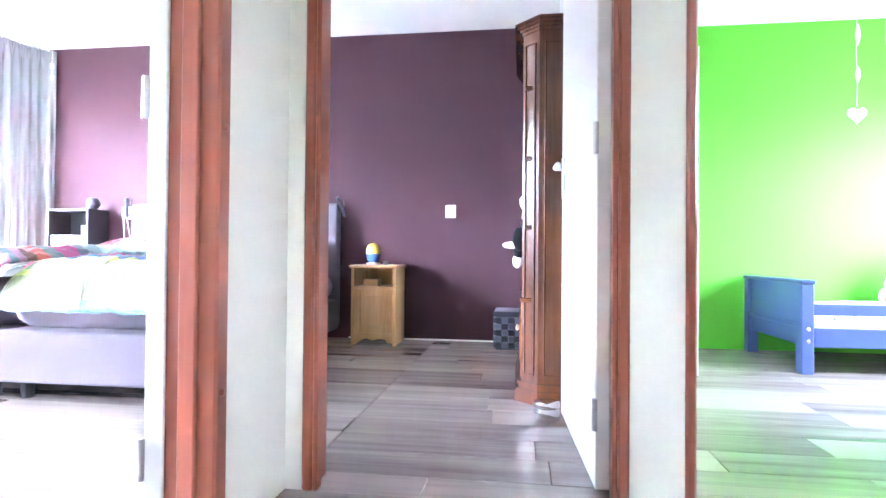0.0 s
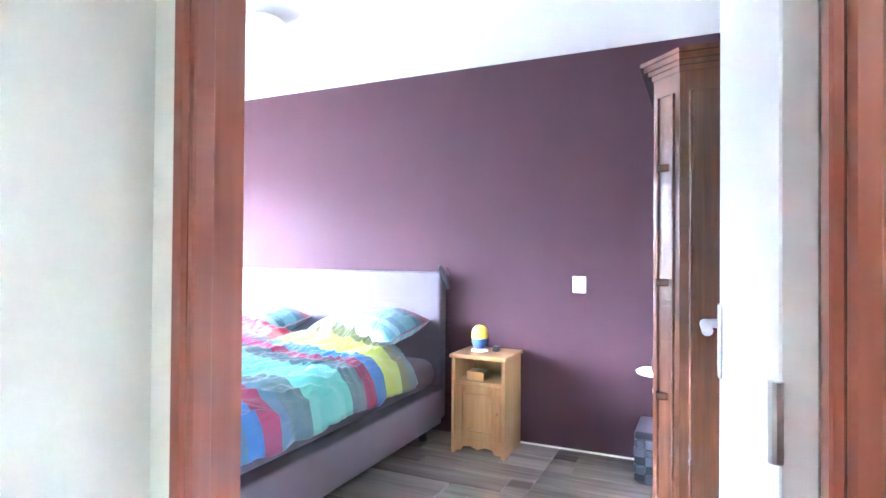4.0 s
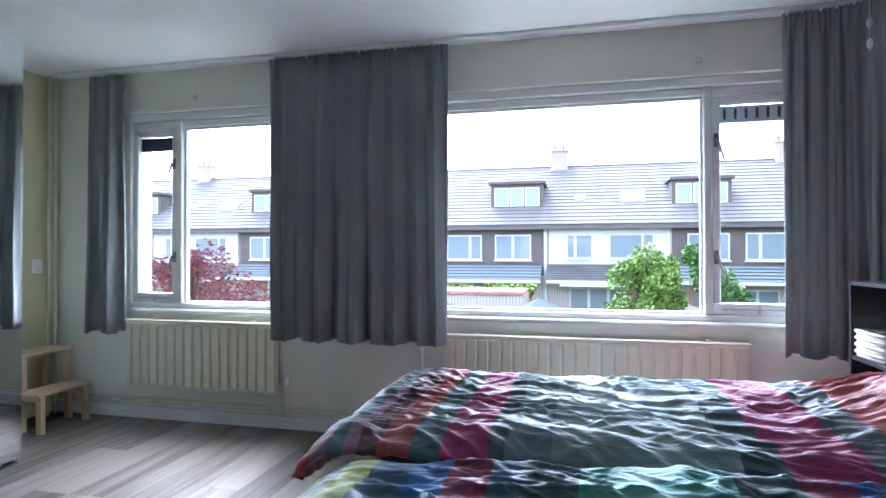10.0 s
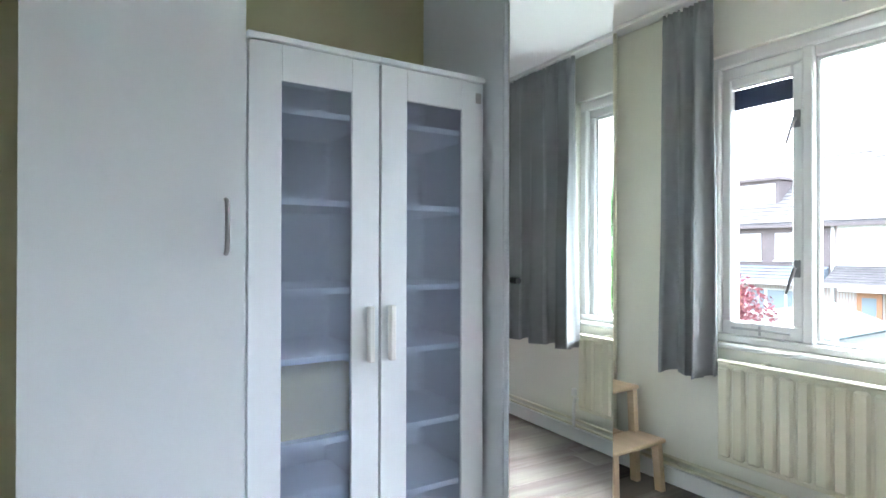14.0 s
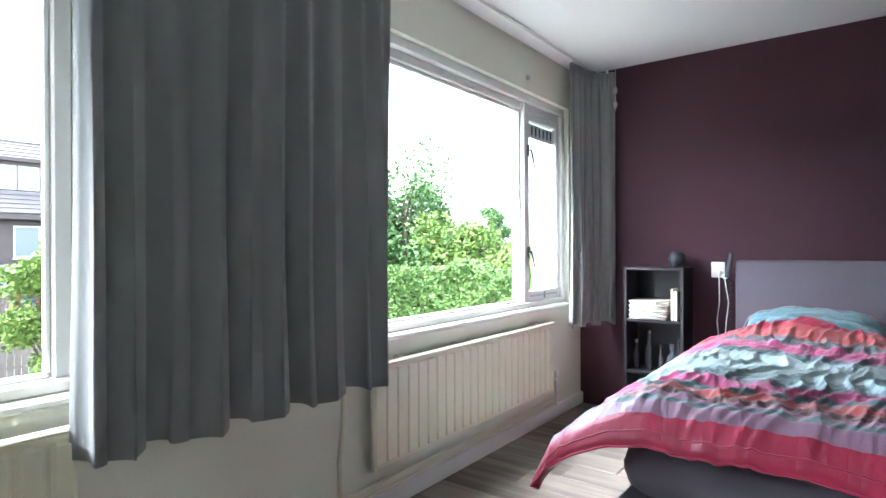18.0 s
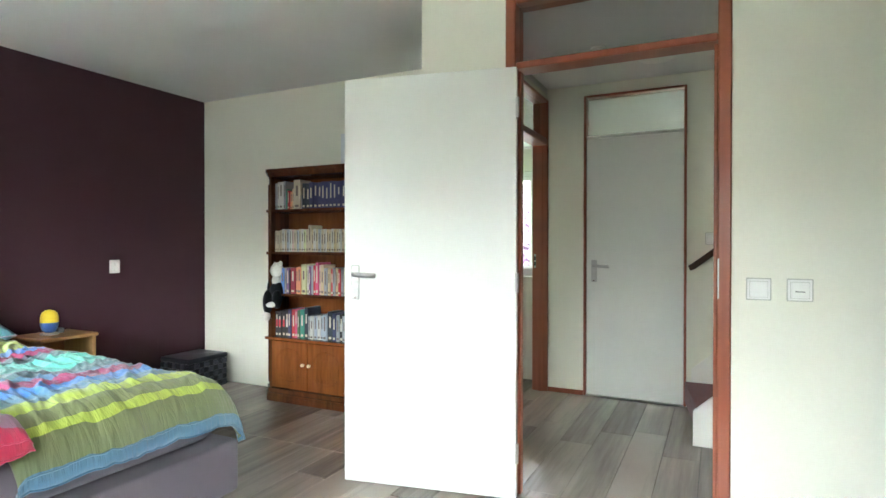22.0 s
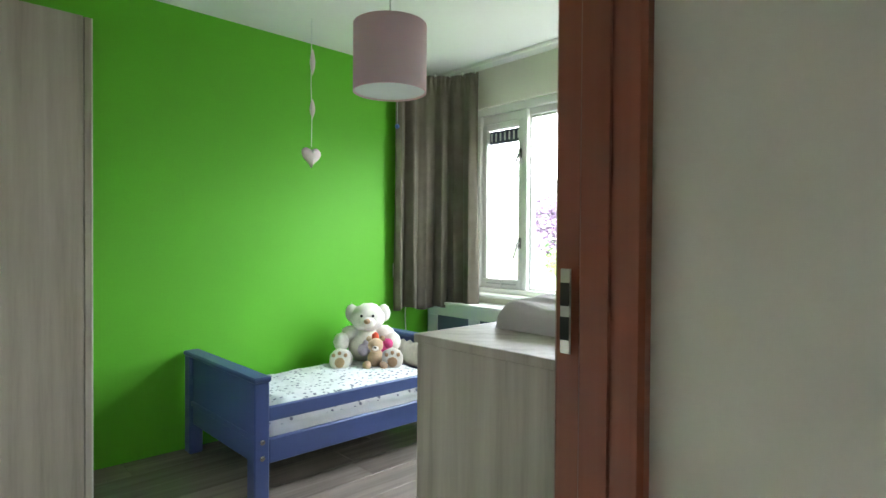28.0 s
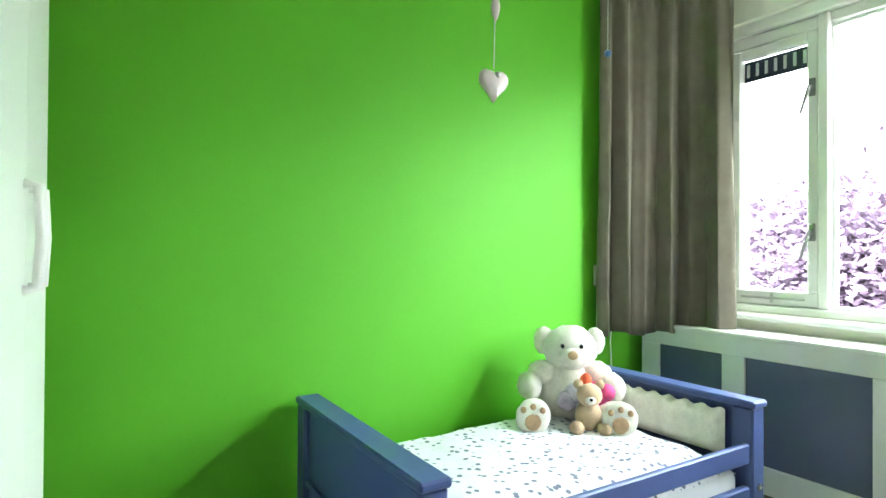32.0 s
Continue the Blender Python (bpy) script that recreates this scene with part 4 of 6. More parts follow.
# ---- cupboards along the back wall ----
def wardrobe(x0, label, mirrored):
    w = thing("wardrobe", label, "wardrobe", (x0, -4.522 if not mirrored else -4.441, 0), -1.6 if mirrored else -4.5)
    d, wd, h = 0.58, 0.50 if mirrored else 0.49, 2.36
    part("side_panel", bx(0, 0.018, -d, -0.024, 0, h, 0.001), M["panel"], w)
    part("side_panel", bx(wd - 0.018, wd, -d, -0.024, 0, h, 0.001), M["panel"], w)
    part("top_panel", bx(0.019, wd - 0.019, -d, -0.024, h - 0.018, h - 0.001, 0.001), M["panel"], w)
    part("back_panel", bx(0.019, wd - 0.019, -d, -d + 0.006, 0.06, h - 0.019), M["panel"], w)
    part("plinth", bx(0.019, wd - 0.019, -0.06, -0.045, 0, 0.058), M["panel"], w)
    dr = part("door", bx(0.002, wd - 0.002, -0.021, 0, 0.03, h - 0.003, 0.0015), M["panel"], w)
    if mirrored:
        part("mirror_glass", bx(0.004, wd - 0.004, 0.001, 0.005, 0.032, h - 0.005, 0.001), M["mirror"], dr, "full-height mirror glass")
        part("knob", Mesh().tube([(wd - 0.03, 0.005, 1.10), (wd - 0.03, 0.022, 1.10)], 0.011, 12), M["rubber"], dr)
    else:
        part("bow_handle", Mesh().tube([(0.05, 0, 1.19), (0.05, 0.022, 1.20), (0.05, 0.028, 1.275), (0.05, 0.022, 1.325), (0.05, 0, 1.33)], 0.0065, 8), M["iron"], dr, "dark metal bow handle", True)
    return w


wardrobe(2.213, "tall narrow white wardrobe with a plain door", False)
wardrobe(0.888, "tall narrow white wardrobe with a mirror door", True)

M["haze"], gn, gl, gb = node_mat("ribbed_frosted_plastic", 0.17)
gb.inputs["Base Color"].default_value = (0.66, 0.73, 0.84, 1)
gb.inputs["Transmission Weight"].default_value = 0.85
gb.inputs["IOR"].default_value = 1.15
gw = gn.new("ShaderNodeTexWave")
gw.bands_direction = "X"
gw.inputs["Scale"].default_value = 55.0
gl.new(coords(gn, gl), gw.inputs["Vector"])
bump(gn, gl, gb, gw.outputs["Fac"], 0.25, 0.001)


def cabinet(x0, hand, label):
    """A white cupboard on short legs with one frosted door; hand: side of the handle."""
    c = thing("cabinet", label, "cabinet", (x0, -4.56, 0), 0, "frosted cabinets")
    wd, d, h = 0.395, 0.40, 1.797
    part("side_panel", bx(0, 0.018, -d, -0.022, 0.13, h - 0.02), M["panel"], c)
    part("side_panel", bx(wd - 0.018, wd, -d, -0.022, 0.13, h - 0.02), M["panel"], c)
    part("top", bx(-0.003, wd + 0.003, -d, 0.006, h - 0.019, h, 0.003), M["panel"], c)
    part("back_panel", bx(0.019, wd - 0.019, -d, -d + 0.005, 0.15, h - 0.02), M["panel"], c)
    part("bottom", bx(0.019, wd - 0.019, -d + 0.006, -0.022, 0.13, 0.148), M["panel"], c)
    for z in (0.41, 0.625, 0.87, 1.07, 1.33, 1.59):
        part("shelf", bx(0.019, wd - 0.019, -d + 0.006, -0.0225, z, z + 0.018), M["panel"], c)
    for x in (0.0, wd - 0.045):
        for y in (-0.05, -d):
            part("leg", bx(x, x + 0.045, y, y + 0.045, 0, 0.13, 0.002), M["panel"], c)
    s = 0.092
    dr = part("door", bx(0.002, s, -0.020, 0, 0.135, h - 0.022, 0.002), M["panel"], c)
    for a, b_, u, v in ((wd - s, wd - 0.002, 0.135, h - 0.022), (s, wd - s, 0.135, 0.25), (s, wd - s, h - 0.022 - 0.10, h - 0.022)):
        part("door_rail", bx(a, b_, -0.020, 0, u, v, 0.002), M["panel"], dr)
    pn = part("door_pane", bx(s, wd - s, -0.012, -0.009, 0.25, h - 0.122), M["haze"], dr, "ribbed frosted panel")
    pn.visible_shadow = False
    hx = 0.034 if hand < 0 else wd - 0.034
    part("handle", bx(hx - 0.010, hx + 0.010, 0.001, 0.024, 0.86, 1.03, 0.004), M["plastic"], dr)
    return c


cabinet(1.806, -1, "white cupboard with a ribbed frosted door")
cabinet(1.407, 1, "white cupboard with a ribbed frosted door")
sq = thing("small_tag", "small grey printed tag on a cupboard door", "tag", (1.421, -4.559, 1.705))
part("card", bx(0, 0.022, 0, 0.002, 0, 0.035), M["chrome"], sq)
M["towel"] = cloth("pale_yellow_cloth", (0.62, 0.50, 0.22), 300, 0.1)
M["linen"] = cloth("white_folded_linen", (0.66, 0.68, 0.70), 300, 0.1)
for nm, lb, x, z, h, mat in (("folded_cloth", "pale yellow folded cloth behind frosted glass", 1.855, 0.644, 0.205, "towel"), ("folded_cloth", "white folded linen behind frosted glass", 1.855, 0.429, 0.06, "linen"), ("folded_cloth", "white folded linen behind frosted glass", 1.455, 0.15, 0.12, "linen"), ("folded_cloth", "white folded linen behind frosted glass", 1.855, 0.15, 0.13, "linen")):
    t_ = thing(nm, lb, "linen", (x, -4.60, z))
    part("stack", soft_box(0, 0.30, -0.24, 0, 0, h, 0.02), M[mat], t_, "", True)

# ---- narrow grey shelf tower ----
tw = thing("shelf_tower", "tall narrow anthracite shelf tower with empty compartments", "shelf", (3.295, -4.81, 0))
TW, TD, TH = 0.185, 0.195, 1.965
part("side_panel", bx(0, TD, 0, 0.016, 0, TH, 0.001), M["darkgrey"], tw)
part("side_panel", bx(0, TD, TW - 0.016, TW, 0, TH, 0.001), M["darkgrey"], tw)
part("back_panel", bx(TD - 0.005, TD, 0.017, TW - 0.017, 0.01, TH), M["darkgrey"], tw)
part("top_panel", bx(0, TD - 0.006, 0.017, TW - 0.017, TH - 0.016, TH, 0.001), M["darkgrey"], tw)
M["greyedge"] = paint("pale_grey_shelf_edge", (0.17, 0.18, 0.20), 0.4, 0.05)
for z in (0.06, 0.283, 0.503, 0.72, 1.003, 1.153, 1.31, 1.463, 1.618, 1.772):
    part("shelf", bx(0.004, TD - 0.006, 0.017, TW - 0.017, z, z + 0.014, 0.001), M["greyedge"], tw)
for z in (1.02, 1.90, 0.3):
    for x in (0.03, 0.16):
        part("screw_cap", Mesh().tube([(x, TW, z), (x, TW + 0.0015, z)], 0.005, 8), M["rubber"], tw)

# ---- bookcase ----
bc = thing("bookcase", "dark mahogany bookcase with lower panelled doors, filled with books", "bookcase", (4.275, -1.80, 0))
BW, BD, BH = 0.86, 0.258, 1.74
CH = 0.058


def mitred(o, x0=0.0):
    """Footprint with its two front corners cut off, grown by o."""
    return [(BD, -o), (CH, -o), (x0 - o, CH - x0), (x0 - o, BW - CH + x0), (CH, BW + o), (BD, BW + o)]


for y0, sg in ((0.0, 1), (BW, -1)):
    part("side_panel", bx(CH, BD, y0, y0 + sg * 0.026, 0.07, BH - 0.05, 0.002), M["darkwood"], bc)
    m = Mesh()
    foot = [(CH, y0), (-0.012, y0 + sg * (CH + 0.012)), (-0.012, y0 + sg * (CH + 0.03)), (0.03, y0 + sg * (CH + 0.03)), (CH, y0 + sg * 0.03)]
    foot = foot if sg > 0 else foot[::-1]
    m.ring([[Vector((x, y, z)) for x, y in foot] for z in (0.092, BH - 0.055)])
    pil = part("corner_pilaster", m, M["darkwood"], bc)
    d0, d1 = Vector((CH, y0, 0)), Vector((-0.012, y0 + sg * (CH + 0.012), 0))
    nrm = Vector((-1, -sg, 0)).normalized() * 0.003
    ins0, ins1 = d0.lerp(d1, 0.2) + nrm, d0.lerp(d1, 0.8) + nrm
    line = [ins0 + Vector((0, 0, 0.13)), ins0 + Vector((0, 0, BH - 0.11)), ins1 + Vector((0, 0, BH - 0.11)), ins1 + Vector((0, 0, 0.13)), ins0 + Vector((0, 0, 0.13))]
    part("panel_moulding", Mesh().tube(line, 0.005, 6), M["darkwood"], pil)
    part("side_moulding", Mesh().tube([(CH + 0.03, y0 - sg * 0.001, 0.13), (CH + 0.03, y0 - sg * 0.001, BH - 0.11), (BD - 0.03, y0 - sg * 0.001, BH - 0.11), (BD - 0.03, y0 - sg * 0.001, 0.13), (CH + 0.03, y0 - sg * 0.001, 0.13)], 0.005, 6), M["darkwood"], bc)
M["bookwood"] = wood("orange_mahogany", (0.29, 0.098, 0.030), (0.14, 0.045, 0.014), 0.24, "z", 7, 0.10)
part("back_panel", bx(BD - 0.008, BD - 0.001, 0.027, BW - 0.027, 0.07, BH - 0.05), M["bookwood"], bc)
for o, z0, z1 in ((0.006, BH - 0.055, BH - 0.04), (0.016, BH - 0.04, BH - 0.028), (0.028, BH - 0.028, BH - 0.012), (0.038, BH - 0.012, BH)):
    m = Mesh()
    m.ring([[Vector((x, y, z)) for x, y in mitred(o, -0.012)] for z in (z0, z1)])
    part("cornice", m, M["darkwood"], bc)
for o, z0, z1 in ((0.030, 0.0, 0.045), (0.024, 0.045, 0.06), (0.012, 0.06, 0.078), (0.018, 0.078, 0.092)):
    m = Mesh()
    m.ring([[Vector((x, y, z)) for x, y in mitred(o, -0.012)] for z in (z0, z1)])
    part("base_moulding", m, M["darkwood"], bc)
for z in (0.455, 0.785, 1.10, 1.42):
    part("shelf", bx(-0.004 if z > 0.5 else -0.02, BD - 0.01, 0.027, BW - 0.027, z, z + 0.02, 0.003), M["darkwood"] if z > 0.5 else M["bookwood"], bc)
for y0 in (0.092, BW / 2 + 0.004):
    w_ = BW / 2 - 0.096
    dr = part("door", bx(-0.016, 0.002, y0, y0 + w_, 0.10, 0.45, 0.003), M["bookwood"], bc)
    c0, c1, z0, z1 = y0 + 0.06, y0 + w_ - 0.06, 0.16, 0.39
    mid = (c0 + c1) / 2
    line = [(c0, z0 + 0.04), (c0, z1 - 0.05), (c0 + 0.02, z1 - 0.035), (c0 + 0.03, z1 - 0.010), (mid, z1 + 0.008), (c1 - 0.03, z1 - 0.010), (c1 - 0.02, z1 - 0.035), (c1, z1 - 0.05), (c1, z0 + 0.04), (c1 - 0.03, z0 + 0.012), (mid, z0), (c0 + 0.03, z0 + 0.012), (c0, z0 + 0.04)]
    part("panel_moulding", Mesh().tube([(-0.0175, a, b_) for a, b_ in line], 0.0055, 6), M["bookwood"], dr)
    part("door_panel", bx(-0.022, -0.0165, c0 + 0.025, c1 - 0.025, z0 + 0.04, z1 - 0.05, 0.005), M["bookwood"], dr)
    ky = y0 + w_ - 0.025 if y0 < 0.2 else y0 + 0.025
    part("knob", Mesh().lathe([(0.006, 0), (0.006, 0.008), (0.013, 0.016), (0.012, 0.024), (0.001, 0.027)], 14, (0, 0, 0), pose(-0.016, ky, 0.29, 0, -90, 0)), M["birch"], dr, "pale wooden knob", True)
rb = random.Random(4)
BOOKS = {}


def book_mat(c):
    k = "%.2f_%.2f_%.2f" % c
    if k not in BOOKS:
        BOOKS[k] = paint("book_spine_" + k, c, 0.5, 0.08, 60, 0.1)
    return BOOKS[k]


SPINE = {"W": (0.54, 0.54, 0.50), "C": (0.50, 0.44, 0.32), "T": (0.55, 0.44, 0.27), "N": (0.045, 0.05, 0.13), "K": (0.018, 0.018, 0.022), "R": (0.48, 0.035, 0.05), "G": (0.05, 0.25, 0.18), "Y": (0.30, 0.32, 0.34), "D": (0.03, 0.04, 0.06),
         "O": (0.66, 0.28, 0.14), "B": (0.10, 0.24, 0.62), "P": (0.58, 0.08, 0.18), "V": (0.20, 0.11, 0.25), "M": (0.30, 0.025, 0.05), "L": (0.56, 0.62, 0.34), "S": (0.36, 0.41, 0.48), "F": (0.09, 0.17, 0.09), "A": (0.58, 0.40, 0.36)}
# colour letter, thickness and height in millimetres
ROWS = {1.44: "Y18x200 W20x205 W42x210 Y20x210 G16x150 R20x140 O22x130 T18x150 C62x215 Y12x100 D34x190 D34x190" + " N35x192" * 9,
        1.12: "C20x162 C20x160 C20x163 W24x168 C20x165 S26x165 W22x168 A20x166 C24x166 S20x163 C22x168 W24x165 L20x165 C22x166 C28x195 T18x165 W24x168 C22x166 S22x168" + " C24x164 W22x166 T20x165" * 6,
        0.805: "L22x190 B34x190 Y18x190 V26x190 K12x180 M46x195 O22x200 O34x205 L46x225 W22x215 V18x210 S16x215 R22x215 P30x235 A18x220 T30x220 Y30x200" + " T24x200 R20x190 Y22x200" * 4,
        0.475: "K30x190 K32x195 K32x200 K32x200 N28x215 R36x215 P20x215 F22x210 G40x215 D34x230 Y22x170 W30x175 S28x175 W30x180 S26x175 S34x190 D45x210 N30x200" + " Y30x190 K30x200" * 4}
for z, row in ROWS.items():
    y = 0.768 if z != 0.805 else 0.735
    for code in row.split():
        c, th, hh = SPINE[code[0]], int(code[1:3]) / 1000, int(code[4:]) / 1000
        if y - th < 0.095:
            break
        hh += rb.uniform(-0.003, 0.003)
        dp = rb.uniform(0.13, 0.165)
        bk = thing("book", "upright book on a bookcase shelf", "book", (4.275 + 0.018 + rb.uniform(0, 0.012), -1.80 + y - th, z + 0.001), 0, "books in the bookcase")
        part("cover", bx(0, dp, 0, th - 0.001, 0, hh, 0.0025), book_mat(c), bk)
        if th > 0.017:
            dark = sum(c) < 0.9
            tint = (0.60, 0.56, 0.44) if dark else (0.16, 0.13, 0.12)
            if code[0] == "K":
                part("spine_mark", bx(-0.0010, 0.0, 0.006, th - 0.007, 0.075, 0.13), book_mat(SPINE[rb.choice("RW")]), bk)
            part("spine_label", bx(-0.0008, 0.0, th * 0.3, th * 0.62, hh * rb.uniform(0.35, 0.5), hh * rb.uniform(0.75, 0.92)), book_mat(tint), bk)
            part("spine_mark", bx(-0.0008, 0.0, th * 0.2, th * 0.75, hh * 0.06, hh * 0.14), book_mat(tint), bk)
        y -= th + rb.uniform(0, 0.0015)
# ---- pine bedside cabinet ----
ns = thing("nightstand", "antique pine bedside cabinet with an open shelf and panelled door", "nightstand", (3.02, -0.345, 0))
NW, ND, NH = 0.335, 0.325, 0.59
part("top", bx(-0.012, NW + 0.012, -0.014, ND, NH - 0.022, NH, 0.005), M["pine"], ns)
part("side_panel", bx(0, 0.02, 0.0, ND - 0.004, 0.0, NH - 0.022, 0.002), M["pine"], ns)
part("side_panel", bx(NW - 0.02, NW, 0.0, ND - 0.004, 0.0, NH - 0.022, 0.002), M["pine"], ns)
part("back_panel", bx(0.021, NW - 0.021, ND - 0.012, ND - 0.004, 0.06, NH - 0.023), M["pine"], ns)
part("shelf", bx(0.021, NW - 0.021, 0.002, ND - 0.013, 0.415, 0.433, 0.002), M["pine"], ns)
part("bottom", bx(0.021, NW - 0.021, 0.004, ND - 0.013, 0.075, 0.09), M["pine"], ns)
m = Mesh()
prof = [(0.021, 0.075), (0.021, 0.02), (0.06, 0.02), (0.075, 0.045), (0.12, 0.052), (0.167, 0.035), (0.215, 0.052), (0.26, 0.045), (0.275, 0.02), (0.314, 0.02), (0.314, 0.075)]
m.ring([[Vector((x, 0.002, z)) for x, z in prof], [Vector((x, 0.018, z)) for x, z in prof]])
part("shaped_apron", m, M["pine"], ns)
dr = part("door_frame", bx(0.023, 0.072, -0.001, 0.018, 0.093, 0.412, 0.002), M["pine"], ns)
part("stile", bx(NW - 0.072, NW - 0.023, -0.001, 0.018, 0.093, 0.412, 0.002), M["pine"], dr)
part("rail", bx(0.073, NW - 0.073, -0.001, 0.018, 0.093, 0.14, 0.002), M["pine"], dr)
part("rail", bx(0.073, NW - 0.073, -0.001, 0.018, 0.365, 0.412, 0.002), M["pine"], dr)
part("panel", bx(0.073, NW - 0.073, 0.004, 0.014, 0.141, 0.364, 0.004), M["pine"], dr)
part("knob", Mesh().ball((NW - 0.045, -0.010, 0.26), 0.010, 10, 6), M["pine"], dr, "", True)
tr = thing("wooden_box", "small pine box on the bedside shelf", "box", (3.10, -0.30, 0.434))
part("body", bx(0, 0.11, 0, 0.12, 0, 0.05, 0.002), M["pine"], tr)

# ---- black shelf by the window ----
bs = thing("shelf_unit", "black three-tier shelf unit with baskets and bottles", "shelf", (0.415, -0.255, 0))
SW, SD, SH = 0.375, 0.235, 1.02
part("side_panel", bx(0, 0.018, 0, SD, 0, SH, 0.001), M["black"], bs)
part("side_panel", bx(SW - 0.018, SW, 0, SD, 0, SH, 0.001), M["black"], bs)
part("back_panel", bx(0.019, SW - 0.019, SD - 0.005, SD, 0.02, SH - 0.02), M["black"], bs)
for z in (0.04, 0.325, 0.665, SH - 0.018):
    part("shelf", bx(0.019, SW - 0.019, 0.002, SD - 0.006, z, z + 0.018, 0.001), M["black"], bs)
M["wicker"] = cloth("white_wicker", (0.62, 0.60, 0.54), 90, 0.25, 0.7, 0.9)


def basket(x, y, z, w, d, h):
    b_ = thing("basket", "white woven wicker basket on a shelf", "basket", (x, y, z))
    n = 8
    for i in range(n):
        zz = h * (i + 0.5) / n
        o = 0.006 * (i % 2)
        part("strand", Mesh().tube([(-o, -o, zz), (w + o, -o, zz), (w + o, d, zz), (-o, d, zz), (-o, -o, zz)], h / n * 0.58, 6), M["wicker"], b_, "", True)
    part("bottom", bx(0, w, 0, d, 0, 0.006), M["wicker"], b_)


basket(0.455, -0.235, 0.684, 0.22, 0.17, 0.12)
basket(0.455, -0.235, 0.059, 0.24, 0.17, 0.15)

# ---- child's bed ----
cb = thing("child_bed", "blue painted wooden child's bed with a low side rail", "bed", (0, 0, 0))
X0, X1, Y0, Y1 = 5.855, 7.175, -0.875, -0.035
for x0, z1 in ((X0, 0.518), (X1 - 0.07, 0.520)):
    for y in (Y0, Y1 - 0.075):
        part("post", bx(x0, x0 + 0.07, y, y + 0.075, 0, z1, 0.006), M["blue"], cb)
    part("end_board", bx(x0 + 0.016, x0 + 0.052, Y0 + 0.076, Y1 - 0.076, 0.16, z1 - 0.001, 0.003), M["blue"], cb)
    part("top_rail", bx(x0 - 0.006, x0 + 0.076, Y0 - 0.008, Y1 + 0.004, z1, z1 + 0.024, 0.006), M["blue"], cb)
    part("ledge", bx(x0 + 0.004, x0 + 0.015, Y0 + 0.076, Y1 - 0.076, 0.262, 0.285, 0.003), M["blue"], cb)
part("side_rail", bx(X0 + 0.071, X1 - 0.071, Y0 + 0.008, Y0 + 0.034, 0.155, 0.265, 0.005), M["blue"], cb)
part("guard_rail", bx(X0 + 0.071, X1 - 0.071, Y0 + 0.008, Y0 + 0.030, 0.340, 0.405, 0.005), M["blue"], cb)
part("side_rail", bx(X0 + 0.071, X1 - 0.071, Y1 - 0.034, Y1 - 0.008, 0.155, 0.265, 0.005), M["blue"], cb)
for x in (X0 + 0.035, X1 - 0.035):
    for z in (0.19, 0.26):
        part("bolt", Mesh().lathe([(0.012, 0), (0.012, 0.004), (0.006, 0.006)], 12, (0, 0, 0), pose(x, Y0 - 0.001, z, 90, 0, 0)), M["steel"], cb)
M["print"], gn, gl, gb = node_mat("white_printed_cotton", 0.85)
gv = gn.new("ShaderNodeTexVoronoi")
gv.inputs["Scale"].default_value = 34.0
gl.new(coords(gn, gl), gv.inputs["Vector"])
gl.new(ramp(gn, gl, gv.outputs["Distance"], [(0.26, (0.16, 0.17, 0.24)), (0.33, (0.72, 0.73, 0.76)), (1.0, (0.76, 0.77, 0.80))]), gb.inputs["Base Color"])
bump(gn, gl, gb, tex_noise(gn, gl, coords(gn, gl), 12, 4), 0.4, 0.02)
mt = thing("child_mattress", "mattress with a white sheet in a child's bed", "mattress", (0, 0, 0))
part("core", soft_box(X0 + 0.08, X1 - 0.08, Y0 + 0.04, Y1 - 0.04, 0.18, 0.315, 0.03), M["linen"], mt, "", True)
cd = thing("child_duvet", "white duvet with a small dark print", "duvet", (0, 0, 0))


def small_duvet(u, v):
    x, y = X0 + 0.085 + u * (X1 - X0 - 0.17), Y0 + 0.046 + v * (Y1 - Y0 - 0.10)
    e = min(1, min(u, 1 - u) * 9) ** 0.5 * min(1, min(v, 1 - v) * 8) ** 0.5
    return (x, y, 0.300 + 0.075 * e + 0.012 * noise.noise(Vector((x * 7, y * 7, 2))) + 0.008 * abs(noise.noise(Vector((x * 16, y * 9, 4)))))


part("cover", Mesh().sheet(60, 44, small_duvet), M["print"], cd, "", True)

# ---- dresser, wardrobe and radiator cover in the green room ----
ds = thing("dresser", "whitewashed oak changing dresser", "dresser", (5.74, -2.735, 0))
part("side_panel", bx(0, 0.022, 0, 0.672, 0, 0.872, 0.002), M["greyoak"], ds)
part("side_panel", bx(0.928, 0.95, 0, 0.672, 0, 0.872, 0.002), M["greyoak"], ds)
part("top", bx(-0.004, 0.954, 0, 0.682, 0.873, 0.895, 0.002), M["greyoak"], ds)
part("back_panel", bx(0.023, 0.927, 0.002, 0.010, 0.05, 0.872), M["greyoak"], ds)
for i in range(3):
    dw = part("drawer", bx(0.026, 0.924, 0.655, 0.675, 0.06 + 0.27 * i, 0.32 + 0.27 * i, 0.002), M["greyoak"], ds)
    part("handle", bx(0.40, 0.55, 0.676, 0.695, 0.20 + 0.27 * i, 0.212 + 0.27 * i, 0.003), M["chrome"], dw)
part("plinth", bx(0.023, 0.927, 0.60, 0.615, 0.0, 0.058), M["greyoak"], ds)
M["mat"] = cloth("white_changing_mat_cover", (0.62, 0.58, 0.60), 300, 0.06, 0.8, 0.25)
cm = thing("changing_mat", "padded changing mat in a pale cover", "changing mat", (5.95, -2.70, 0.896))


def pad(u, v):
    x, y = u * 0.72, v * 0.56
    e = min(1, min(u, 1 - u) * 22) ** 0.3 * min(1, min(v, 1 - v) * 22) ** 0.3
